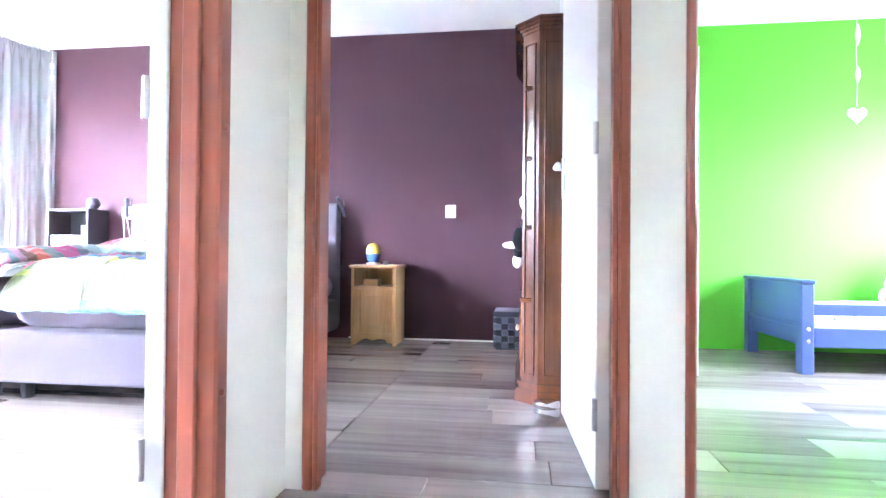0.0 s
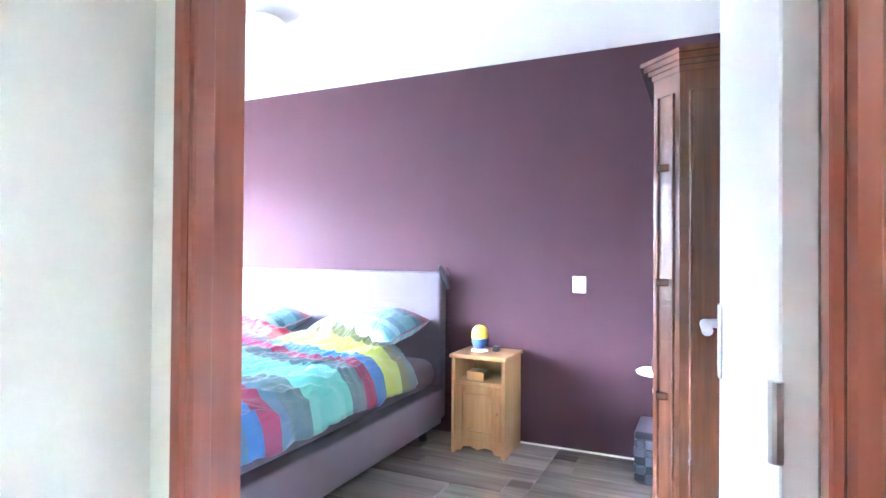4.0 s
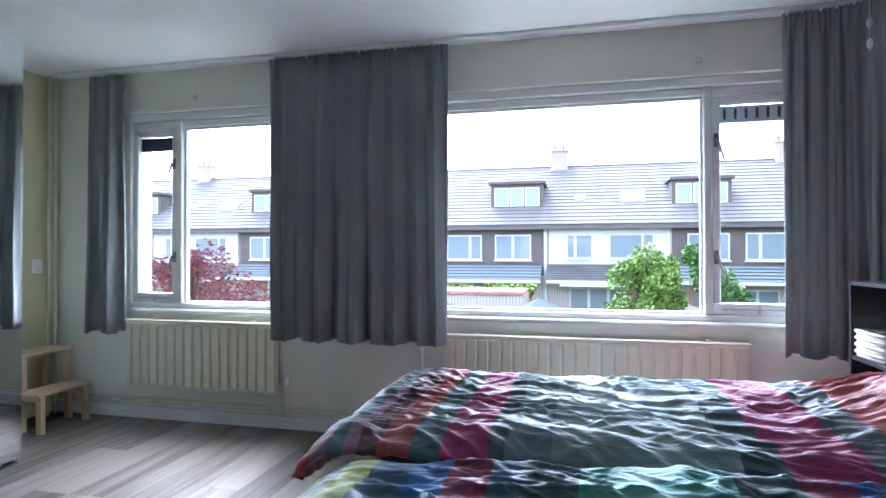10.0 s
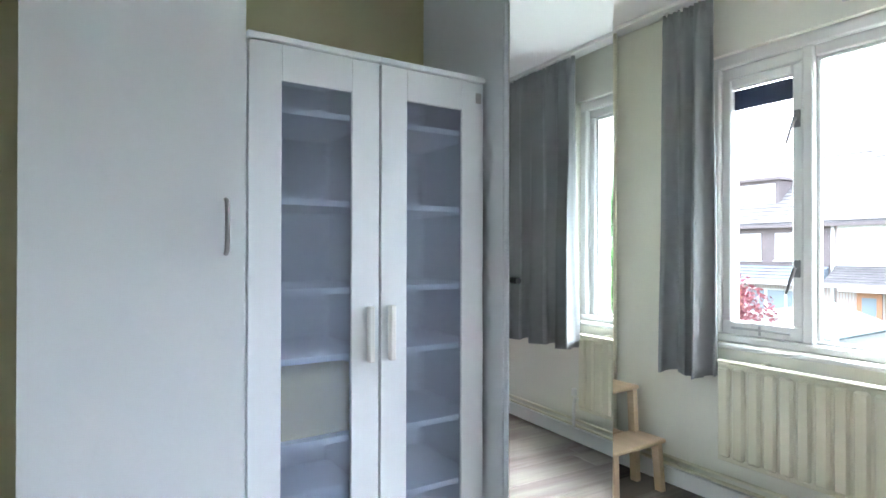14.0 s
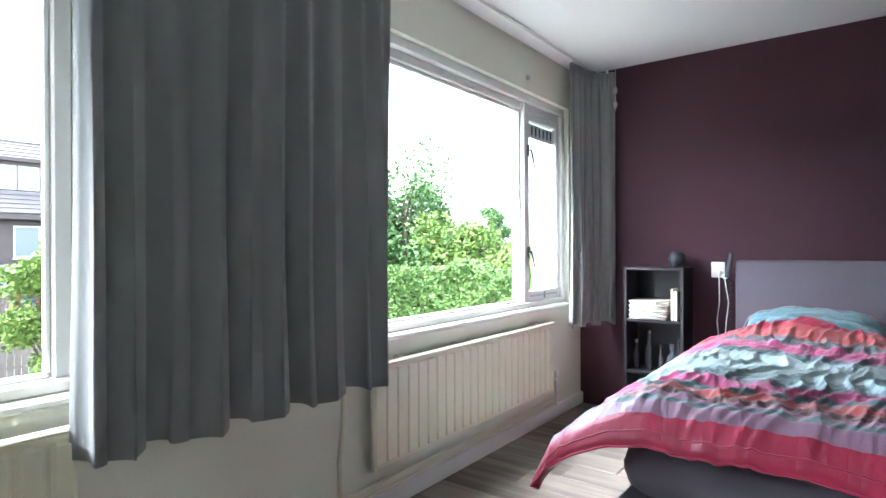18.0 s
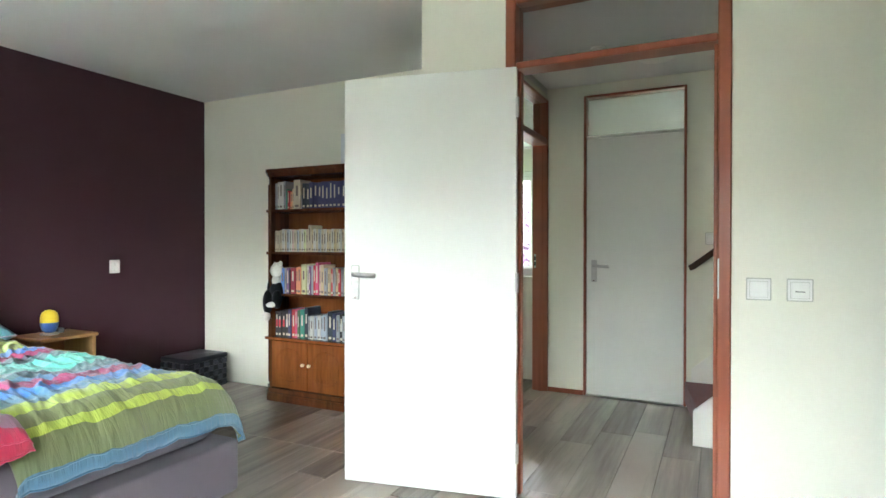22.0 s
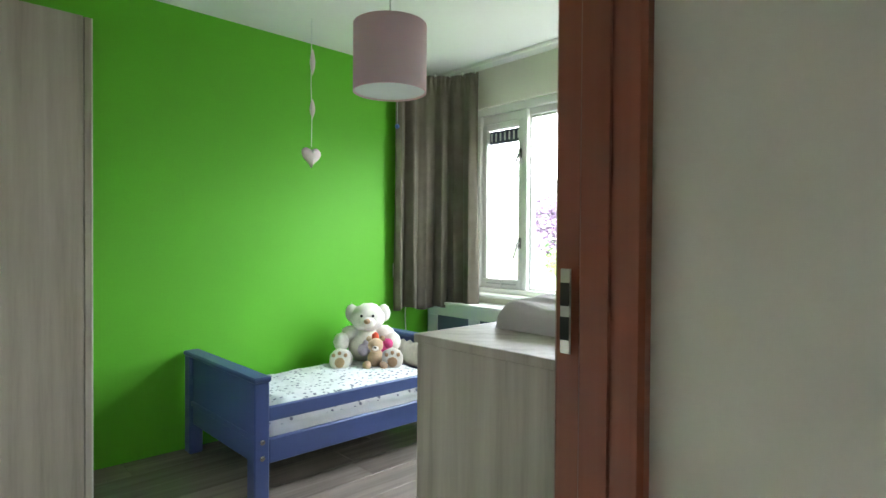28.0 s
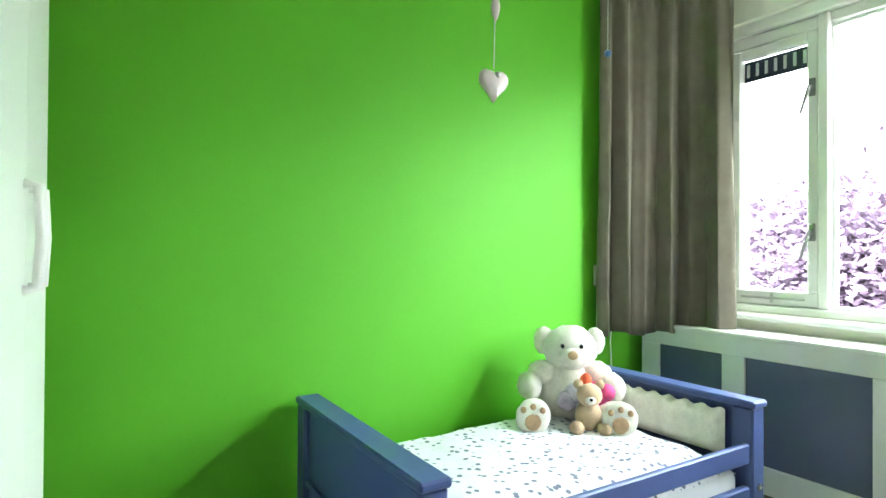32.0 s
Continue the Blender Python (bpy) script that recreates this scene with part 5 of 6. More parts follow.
    rim = 0.018 * math.exp(-((v - 0.90) / 0.10) ** 2) + 0.018 * math.exp(-((v - 0.10) / 0.10) ** 2)
    return (x, y, 0.002 + e * (0.060 + rim + 0.007 * noise.noise(Vector((x * 9, y * 9, 1))) + 0.012 * (0.4 - abs(noise.noise(Vector((x * 14 + y * 9, y * 7, 3)))))))


part("cover", Mesh().sheet(90, 70, pad), M["mat"], cm, "", True)
part("base", bx(0.02, 0.70, 0.02, 0.54, 0.0, 0.004), M["mat"], cm)

wd = thing("wardrobe", "whitewashed oak wardrobe with white handles", "wardrobe", (4.648, -1.27, 0))
part("side_panel", bx(0, 0.505, 0, 0.020, 0, 1.775, 0.001), M["greyoak"], wd)
part("side_panel", bx(0, 0.505, 0.88, 0.90, 0, 1.775, 0.001), M["greyoak"], wd)
part("top_panel", bx(0, 0.505, 0.021, 0.879, 1.755, 1.775, 0.001), M["greyoak"], wd)
part("back_panel", bx(0, 0.006, 0.021, 0.879, 0.02, 1.754), M["greyoak"], wd)
for y0, hy in ((0.001, 0.405), (0.452, 0.495)):
    dr = part("door", bx(0.508, 0.525, y0, y0 + 0.447, 0.05, 1.774, 0.0015), M["greyoak"], wd)
    part("front_skin", bx(0.5255, 0.529, y0, y0 + 0.447, 0.05, 1.774, 0.001), M["white"], dr, "white laminate front")
    part("handle", Mesh().tube([(0.529, hy, 0.965), (0.548, hy, 0.968), (0.552, hy, 1.045), (0.548, hy, 1.122), (0.529, hy, 1.125)], 0.008, 8), M["plastic"], dr, "", True)

rc = thing("radiator_cover", "white radiator cover with grey mesh panels below the window", "radiator cover", (GX - 0.20, 0, 0))
part("top_board", bx(-0.012, 0.198, -2.60, -0.04, 0.675, 0.695, 0.004), M["white"], rc)
part("front_rail", bx(0, 0.018, -2.60, -0.04, 0.595, 0.674, 0.002), M["white"], rc)
part("front_rail", bx(0, 0.018, -2.60, -0.04, 0.05, 0.16, 0.002), M["white"], rc)
M["mesh"] = paint("blue_grey_perforated_metal", (0.11, 0.13, 0.20), 0.35, 0.1, 260, 0.9)
ys = [-0.04, -0.46, -1.02, -1.58, -2.12, -2.60]
for i, y in enumerate(ys):
    part("stile", bx(0, 0.018, y - (0.10 if i < 5 else 0.0), y + (0.0 if i == 0 else 0.04 if i == 5 else 0.0), 0.161, 0.594, 0.002), M["white"], rc)
for a, b_ in zip(ys, ys[1:]):
    part("mesh_panel", bx(0.010, 0.013, b_ + 0.002, a - 0.102, 0.162, 0.593), M["mesh"], rc, "blue-grey perforated panel")

# ---- hanging lamps ----
M["shade"], gn, gl, gb = node_mat("pink_lampshade_fabric", 0.9)
gb.inputs["Base Color"].default_value = (0.62, 0.44, 0.50, 1)
gb.inputs["Transmission Weight"].default_value = 0.0
gb.inputs["Subsurface Weight"].default_value = 0.15
bump(gn, gl, gb, tex_noise(gn, gl, coords(gn, gl, (1, 1, 6)), 120, 2), 0.2, 0.001)
pl = thing("pendant_lamp", "pink fabric drum pendant lamp", "lamp", (6.095, -1.49, 0))
LZ = 1.69
m = Mesh()
k = 36
for r0, r1 in ((0.137, 0.133),):
    m.ring([[Vector((r * math.cos(2 * math.pi * i / k), r * math.sin(2 * math.pi * i / k), z)) for i in range(k)] for r, z in ((r0, LZ), (r0, LZ + 0.25), (r1, LZ + 0.25), (r1, LZ), (r0, LZ))], True, False)
part("shade", m, M["shade"], pl, "", True)
part("diffuser", Mesh().lathe([(0.001, LZ + 0.006), (0.132, LZ + 0.006), (0.132, LZ + 0.009), (0.001, LZ + 0.009)], 36), M["linen"], pl)
part("cable", Mesh().tube([(0, 0, LZ + 0.2), (0, 0, CEILG - 0.04)], 0.003, 6), M["plastic"], pl)
part("ceiling_cup", Mesh().lathe([(0.012, CEILG - 0.085), (0.035, CEILG - 0.03), (0.045, CEILG - 0.001)], 20), M["plastic"], pl, "", True)
for x, y, lb in ((1.63, -4.06, "white globe ceiling lamp"), (2.30, -1.20, "white dome ceiling lamp"), (4.76, -3.72, "glass dome ceiling lamp of the landing")):
    cl = thing("ceiling_lamp", lb, "lamp", (x, y, 0))
    part("base", Mesh().lathe([(0.055, CEIL - 0.035), (0.055, CEIL - 0.001)], 24), M["plastic"], cl, "", True)
    part("globe", Mesh().ball((0, 0, CEIL - 0.085 if x < 2 else CEIL - 0.055), (0.075, 0.075, 0.075) if x < 2 else (0.13, 0.13, 0.05), 24, 12), M["plastic"], cl, "", True)

sm = thing("smoke_detector", "small round white smoke detector on the landing ceiling", "smoke detector", (4.65, -3.38, CEIL))
part("base", Mesh().lathe([(0.048, -0.012), (0.050, -0.001)], 24), M["plastic"], sm, "", True)
part("dome", Mesh().lathe([(0.012, -0.034), (0.034, -0.030), (0.042, -0.013)], 24), M["plastic"], sm, "", True)

# ---- small things in the bedroom ----
def socket_plate(label, at, rz, double=False, kind="wall_socket"):
    """A white wall socket; faces its own -y."""
    s = thing(kind, label, "socket", at, rz)
    h = 0.05 if double else 0.04
    part("plate", bx(-0.04, 0.04, -0.010, 0, -h, h, 0.004), M["plastic"], s)
    for z in ((-0.024, 0.024) if double else (0.0,)):
        r = part("rim", Mesh().lathe([(0.018, 0), (0.019, 0.004), (0.016, 0.005), (0.015, -0.004)], 20, (0, 0, 0), pose(0, -0.0105, z, 90, 0, 0)), M["plastic"], s, "", True)
        for x in (-0.0095, 0.0095):
            part("pin_hole", Mesh().tube([(x, -0.0075, z), (x, -0.0068, z)], 0.0028, 8), M["rubber"], r)
    return s


M["bezel"] = paint("grey_switch_bezel", (0.50, 0.50, 0.44), 0.4, 0.03, 40, 0.05)


def rocker(label, at, rz, dimmer=False):
    s = thing("light_switch", label, "light switch", at, rz)
    part("bezel", bx(-0.043, 0.043, -0.006, 0, -0.043, 0.043, 0.003), M["bezel"], s)
    part("gap_line", bx(-0.0315, 0.0315, -0.0104, -0.0101, -0.0315, 0.0315), M["bezel"], s)
    if dimmer:
        part("slot", bx(-0.016, 0.016, -0.0155, -0.0146, -0.007, -0.004), M["rubber"], s)
    part("plate", bx(-0.039, 0.039, -0.010, -0.0061, -0.039, 0.039, 0.0018), M["plastic"], s)
    part("rocker", bx(-0.030, 0.030, -0.0145, -0.0105, -0.030, 0.030, 0.003), M["white"], s)
    return s


socket_plate("white double wall socket on the purple wall", (3.712, 0, 1.009), 0, True)
swk = socket_plate("white wall socket with two white plugs beside the headboard", (0.94, 0, 1.005), 0, True)
socket_plate("white wall socket low beside the mirror wardrobe", (0.15, SY, 1.06), 180, True)
socket_plate("white wall socket by the taupe curtain", (7.335, 0, 0.925), 0, True)
rocker("white light switch beside the door", (AW, -4.209, 1.003), 270)
rocker("white pull dimmer switch beside the door", (AW, -4.345, 1.003), 270, True)
rocker("white light switch above the handrail", (CX, -4.03, 1.22), 270)
for i, (dx, ln) in enumerate(((0.012, 0.40), (0.045, 0.36))):
    c = thing("power_cord", "white power cord hanging from a wall socket", "cable", (0.94 + dx, -0.02, 0))
    part("plug", Mesh().lathe([(0.017, 0), (0.018, 0.02), (0.010, 0.035)], 14, (0, 0, 0), pose(0, 0.006, 0.985 - 0.02 * i, 90, 0, 0)), M["plastic"], c, "", True)
    part("cord", Mesh().tube([(0, -0.03, 0.985), (0.006, -0.045, 0.94), (0.004 + 0.02 * i, -0.03, 0.80), (-0.012 + 0.02 * i, -0.02, 0.68), (0.0, -0.02, 0.55), (-0.03, -0.02, 0.40), (-0.02, -0.03, 0.02)], 0.0035, 6), M["plastic"], c, "", True)

for x, tilt in ((2.862, -16), (1.02, 14)):
    lp = thing("reading_lamp", "slim dark clip-on reading lamp on the headboard", "lamp", (x, -0.06, 1.0))
    part("arm", Mesh().tube([(0, 0.02, 0.05), (0, 0.0, 0.10), (-0.02 if x > 2 else 0.02, -0.01, 0.105)], 0.004, 6), M["rubber"], lp, "", True)
    h = part("lamp_bar", bx(-0.012, 0.012, -0.014, 0.010, -0.075, 0.095, 0.005), M["darkgrey"], lp)
    h.matrix_basis = pose(0.0, -0.045, 0.03, 22, tilt, 0)
    pts = [(0.008 * math.cos(i * 1.3), -0.01 + 0.008 * math.sin(i * 1.3), -0.05 - 0.0052 * i) for i in range(90)]
    part("coiled_cord", Mesh().tube(pts, 0.0022, 5), M["rubber"], lp, "", True)

M["toy_yellow"] = paint("yellow_toy_plastic", (0.72, 0.50, 0.03), 0.35, 0.05)
M["toy_blue"] = paint("blue_toy_plastic", (0.06, 0.14, 0.42), 0.4, 0.05)
fg = Mesh()
prof = [(0.030, 0.0), (0.045, 0.004), (0.046, 0.012), (0.022, 0.016), (0.036, 0.030), (0.044, 0.055), (0.045, 0.075), (0.045, 0.085), (0.044, 0.110), (0.037, 0.130), (0.022, 0.143), (0.004, 0.148)]
fg.lathe([(r * 0.85, z * 0.85) for r, z in prof], 24)
toy = new("toy_figure", fg.data("toy_figure", M["toy_yellow"], True))
toy.data.materials.append(M["toy_blue"])
toy.data.materials.append(M["plastic"])
for p in toy.data.polygons:
    z = p.center.z
    p.material_index = 2 if z < 0.013 else 1 if z < 0.062 else 0
toy.location = (3.145, -0.20, NH)
toy.scale = (1.35, 1.35, 1.3)
tagged(toy, "small rounded toy figure in yellow and blue on the bedside cabinet", "toy")
cu = thing("small_box", "small grey cube box on the bedside cabinet", "box", (3.235, -0.15, NH))
part("body", bx(-0.02, 0.02, -0.02, 0.02, 0, 0.032, 0.003), M["greyedge"], cu)

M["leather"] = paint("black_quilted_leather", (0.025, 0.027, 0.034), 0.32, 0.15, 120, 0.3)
ot = thing("storage_box", "black woven leather storage box with a lid, gloss painted into alternate strips", "storage box", (4.075, -0.36, 0))
part("lid", soft_box(-0.006, 0.386, -0.006, 0.326, 0.232, 0.272, 0.012), M["leather"], ot, "", True)


# paler copy of the leather: gloss on every second strip put into colour
M["weave"] = paint("leather_gloss_tone", (0.085, 0.092, 0.115), 0.30, 0.15, 120, 0.3)
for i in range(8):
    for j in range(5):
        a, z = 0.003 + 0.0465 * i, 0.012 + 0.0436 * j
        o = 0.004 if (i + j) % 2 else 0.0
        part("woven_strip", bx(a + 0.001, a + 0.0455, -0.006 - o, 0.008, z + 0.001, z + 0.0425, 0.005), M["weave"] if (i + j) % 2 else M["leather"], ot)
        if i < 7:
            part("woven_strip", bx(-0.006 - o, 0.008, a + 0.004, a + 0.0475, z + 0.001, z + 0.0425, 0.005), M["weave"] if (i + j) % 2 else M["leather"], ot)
part("core", bx(0.009, 0.375, 0.009, 0.32, 0.0, 0.231, 0.004), M["leather"], ot)
tn = thing("tin", "round polished steel tin with a lid on the floor", "tin", (4.365, -2.03, 0))
part("body", Mesh().lathe([(0.048, 0), (0.052, 0.003), (0.052, 0.052), (0.050, 0.054)], 28), M["steel"], tn, "", True)
part("lid", Mesh().lathe([(0.054, 0.055), (0.055, 0.070), (0.050, 0.077), (0.010, 0.080), (0.001, 0.080)], 28), M["steel"], tn, "", True)

M["plush_black"] = cloth("black_plush", (0.012, 0.012, 0.014), 160, 0.3, 1.0, 1.0, 30.0)
M["plush_white"] = cloth("white_plush", (0.72, 0.69, 0.62), 160, 0.15, 1.0, 1.0, 30.0)
M["plush_tan"] = cloth("tan_plush", (0.45, 0.30, 0.18), 160, 0.2, 1.0, 1.0, 30.0)
M["plush_pink"] = cloth("pink_plush", (0.60, 0.08, 0.24), 160, 0.2, 1.0, 1.0, 30.0)


def plush(name, label, at, rz, lumps, mats, size=1.0, seg=18, rows=12):
    """A stuffed toy in one mesh; lumps are (place, radii, material number)."""
    m, kinds = Mesh(), []
    for p, r, k in lumps:
        n0 = len(m.f)
        m.ball([v * size for v in p], [v * size for v in r], seg, rows, 0.10)
        kinds += [k] * (len(m.f) - n0)
    ob = new(name, m.data(name, mats[0], True))
    for x in mats[1:]:
        ob.data.materials.append(x)
    ob.data.polygons.foreach_set("material_index", kinds)
    ob.matrix_basis = pose(*at, 0, 0, rz)
    return tagged(ob, label, "stuffed toy")


plush("stuffed_toy", "black and white long-armed plush toy hanging on the bookcase", (4.300, -1.05, 0.75), 0,
      [((0, 0, 0.20), (0.045, 0.045, 0.05), 1), ((0, 0.03, 0.245), (0.012, 0.016, 0.016), 1), ((0, -0.03, 0.245), (0.012, 0.016, 0.016), 1), ((0, 0, 0.13), (0.035, 0.035, 0.05), 1), ((0.005, 0, 0.06), (0.05, 0.055, 0.075), 0),
       ((-0.050, 0.035, -0.01), (0.034, 0.03, 0.08), 0), ((-0.045, -0.04, 0.01), (0.034, 0.03, 0.06), 0), ((-0.055, 0.04, -0.10), (0.026, 0.024, 0.035), 1), ((-0.085, -0.03, -0.02), (0.045, 0.02, 0.018), 1), ((-0.01, 0.045, 0.08), (0.024, 0.024, 0.06), 0)],
      [M["plush_black"], M["plush_white"]], 1.15)

# black shelf contents
gb_ = thing("glass_ball", "black glass ball vase on top of the shelf unit", "vase", (0.715, -0.11, 1.02))
part("ball", Mesh().lathe([(0.020, 0), (0.030, 0.006), (0.050, 0.030), (0.054, 0.052), (0.046, 0.082), (0.030, 0.098), (0.022, 0.100), (0.020, 0.094)], 28), M["leather"], gb_, "", True)
for i, (x, w, h, c) in enumerate(((0.705, 0.016, 0.20, (0.62, 0.58, 0.45)), (0.723, 0.022, 0.185, (0.66, 0.64, 0.58)))):
    bk = thing("book", "upright pale book beside the basket", "book", (x, -0.225, 0.684), 0, "books on the shelf unit")
    part("cover", bx(0, w, 0, 0.13, 0, h, 0.002), book_mat(c), bk)
M["bottle"], gn, gl, gb = node_mat("dark_bottle_glass", 0.08)
gb.inputs["Base Color"].default_value = (0.05, 0.05, 0.055, 1)
for i, (x, y, r, h) in enumerate(((0.47, -0.17, 0.022, 0.17), (0.53, -0.12, 0.018, 0.22), (0.565, -0.19, 0.012, 0.24), (0.62, -0.14, 0.02, 0.14), (0.70, -0.18, 0.030, 0.16), (0.725, -0.11, 0.024, 0.19))):
    b_ = thing("bottle", "small dark bottle on the shelf unit", "bottle", (x, y, 0.344), 0, "bottles on the shelf unit")
    part("body", Mesh().lathe([(r, 0), (r, h * 0.6), (r * 0.4, h * 0.75), (r * 0.4, h)], 14), M["bottle"] if i != 4 else M["haze"], b_, "", True)
    part("cap", Mesh().lathe([(r * 0.45, h + 0.001), (r * 0.45, h + 0.02)], 12), M["rubber"] if i % 2 else M["chrome"], b_)

# step stool
so_ = thing("step_stool", "birch two-step stool beside the mirror wardrobe", "stool", (0.30, -4.965, 0), 0)
part("seat", bx(-0.19, 0.19, -0.17, 0.035, 0.475, 0.497, 0.006), M["birch"], so_)
part("step", bx(-0.20, 0.20, -0.005, 0.19, 0.235, 0.257, 0.006), M["birch"], so_)
for x in (-0.17, 0.17):
    for y0, y1, zt in ((-0.15, -0.175, 0.474), (0.01, 0.025, 0.474), (0.16, 0.175, 0.234)):
        part("leg", Mesh().ring([[Vector((x - 0.016 + (0.01 if x < 0 else -0.01) * t, y0 + (y1 - y0) * (1 - t) - 0.02, z)), Vector((x + 0.016 + (0.01 if x < 0 else -0.01) * t, y0 + (y1 - y0) * (1 - t) - 0.02, z)), Vector((x + 0.016 + (0.01 if x < 0 else -0.01) * t, y0 + (y1 - y0) * (1 - t) + 0.02, z)), Vector((x - 0.016 + (0.01 if x < 0 else -0.01) * t, y0 + (y1 - y0) * (1 - t) + 0.02, z))] for z, t in ((0.0, 0), (zt, 1))]), M["birch"], so_)
    part("side_rail", bx(x - 0.008, x + 0.008, -0.15, 0.15, 0.20, 0.233, 0.003), M["birch"], so_)
part("cross_rail", bx(-0.155, 0.155, -0.16, -0.145, 0.42, 0.47, 0.003), M["birch"], so_)

# keeps, strikes and small fittings
for at, nm in (((G1 - 0.035, -2.745, 1.045), "strike_plate"), ((0, 0, 0), "")):
    if nm:
        k = thing(nm, "worn steel strike plate on a door jamb", "strike plate", at)
        part("plate", bx(-0.003, 0.0, -0.008, 0.008, -0.055, 0.055, 0.0015), M["chrome"], k)
        for z in (-0.022, 0.022):
            part("slot", bx(-0.0045, -0.0032, -0.0065, 0.0065, z - 0.015, z + 0.015), M["rubber"], k)
k = thing("strike_plate", "worn steel strike plate on a door jamb", "strike plate", (AW - 0.0125, A0 + 0.046, 1.04))
part("plate", bx(-0.003, 0.0, -0.003, 0.003, -0.08, 0.08, 0.001), M["chrome"], k)
for z in (0.36, 0.94, 1.52, 2.0):
    k = thing("screw_cap", "reddish screw cap on a door jamb", "screw", (AE + 0.0125, A1 - 0.028, z))
    part("cap", Mesh().lathe([(0.009, 0), (0.008, 0.004), (0.003, 0.006)], 12, (0, 0, 0), pose(0, 0, 0, 0, 90, 0)), M["frame"], k, "", True)
for y in (-0.81, -4.02):
    k = thing("blind_bracket", "small grey blind bracket above a window", "bracket", (0.001, y, 2.22))
    part("clip", bx(0, 0.014, -0.014, 0.014, -0.016, 0.016, 0.003), M["chrome"], k)
sk = tagged(new("baseboard_landing"), "dark skirting board on the landing", "skirting", "", "structure")
part("skirting_board", bx(CX - 0.012, CX - 0.001, C1 + 0.001, HS - 0.001, 0.0, 0.035, 0.003), M["frame"], sk)
sk = tagged(new("baseboard_bedroom"), "rough plaster edge along the purple wall", "skirting", "", "structure")
part("skirting_board", bx(2.9, EAST, -0.010, -0.001, 0.0, 0.012, 0.003), M["cream"], sk)
orn = thing("curtain_ornament", "small grey ornaments hanging before the grey curtain", "ornament", (0.315, -0.12, 0))
for z in (2.14, 2.24):
    part("ornament", Mesh().ball((0, 0, z), (0.014, 0.014, 0.026), 12, 8), M["mat"], orn, "", True)
part("string", Mesh().tube([(0, 0, 2.1), (0, 0, CEIL - 0.001)], 0.0015, 5), M["plastic"], orn)
cv = thing("picture_canvas", "white canvas standing on top of the bookcase", "picture", (4.44, -1.76, BH))
part("canvas", bx(0, 0.018, 0, 0.22, 0, 0.26, 0.002), M["linen"], cv)

# ---- small things in the green room ----
BEAR = [((0, 0, 0.11), (0.125, 0.095, 0.13), 0), ((0, -0.015, 0.285), (0.108, 0.090, 0.092), 0), ((0, -0.090, 0.262), (0.052, 0.036, 0.040), 0), ((0, -0.125, 0.275), (0.020, 0.012, 0.017), 1)]
for sx in (-1, 1):
    BEAR += [((sx * 0.102, 0.005, 0.312), (0.040, 0.028, 0.056), 0), ((sx * 0.036, -0.097, 0.305), (0.008, 0.007, 0.009), 2), ((sx * 0.105, -0.015, 0.185), (0.062, 0.055, 0.050), 0), ((sx * 0.160, -0.055, 0.140), (0.050, 0.070, 0.058), 0), ((sx * 0.145, -0.14, 0.05), (0.062, 0.095, 0.056), 0),
             ((sx * 0.156, -0.225, 0.062), (0.064, 0.020, 0.067), 0), ((sx * 0.156, -0.244, 0.048), (0.030, 0.006, 0.030), 1)]
    BEAR += [((sx * 0.156 + d, -0.243, z), (0.011, 0.005, 0.012), 1) for d, z in ((-0.035, 0.092), (0.0, 0.104), (0.035, 0.092))]
plush("teddy_bear", "large cream teddy bear sitting on the child's bed", (6.910, -0.235, 0.362), -38, BEAR, [M["plush_white"], M["plush_tan"], M["plush_black"]], 1.0)
plush("small_teddy_bear", "small tan teddy bear leaning on the large bear", (6.85, -0.40, 0.372), -38,
      [((0, 0, 0.04), (0.045, 0.04, 0.05), 0), ((0, -0.01, 0.115), (0.042, 0.04, 0.038), 0), ((-0.035, 0, 0.148), (0.016, 0.010, 0.016), 0), ((0.035, 0, 0.148), (0.016, 0.010, 0.016), 0), ((0, -0.045, 0.105), (0.018, 0.014, 0.014), 1), ((-0.045, -0.05, 0.015), (0.024, 0.035, 0.022), 0), ((0.045, -0.05, 0.015), (0.024, 0.035, 0.022), 0), ((0, -0.058, 0.110), (0.006, 0.005, 0.005), 2)],
      [cloth("light_tan_plush", (0.52, 0.38, 0.25), 160, 0.2, 1.0, 1.0, 30.0), M["plush_white"], M["plush_black"]], 1.12)
plush("pink_soft_toy", "pink crocheted soft toy between the bears", (6.885, -0.35, 0.40), -38,
      [((0.03, 0, 0.055), (0.04, 0.03, 0.05), 0), ((0.06, -0.01, 0.075), (0.025, 0.025, 0.025), 0), ((0.055, -0.01, 0.03), (0.028, 0.025, 0.025), 0), ((-0.03, 0.0, 0.07), (0.03, 0.025, 0.03), 1), ((-0.055, 0, 0.045), (0.03, 0.025, 0.03), 1), ((0.0, -0.005, 0.105), (0.018, 0.015, 0.025), 2)],
      [M["plush_pink"], cloth("pale_lilac_plush", (0.55, 0.48, 0.58), 160, 0.2, 1.0, 1.0, 30.0), cloth("coral_plush", (0.75, 0.12, 0.06), 160, 0.2)], 1.3)
bpad = thing("bed_bumper", "padded cream bumper against the bed's end board", "bumper", (X1 - 0.075, 0, 0))


def bumper(u, v):
    y = Y0 + 0.09 + u * (Y1 - Y0 - 0.2)
    e = min(1, min(u, 1 - u) * 12) ** 0.5 * min(1, min(v, 1 - v) * 5) ** 0.5
    return (-0.004 - 0.05 * e * (0.8 + 0.2 * math.cos(u * 25)), y, 0.345 + v * 0.155 + 0.006 * math.sin(u * 60) * (1 if v > 0.9 else 0))


part("pad", Mesh().sheet(50, 14, bumper), M["plush_white"], bpad, "", True)

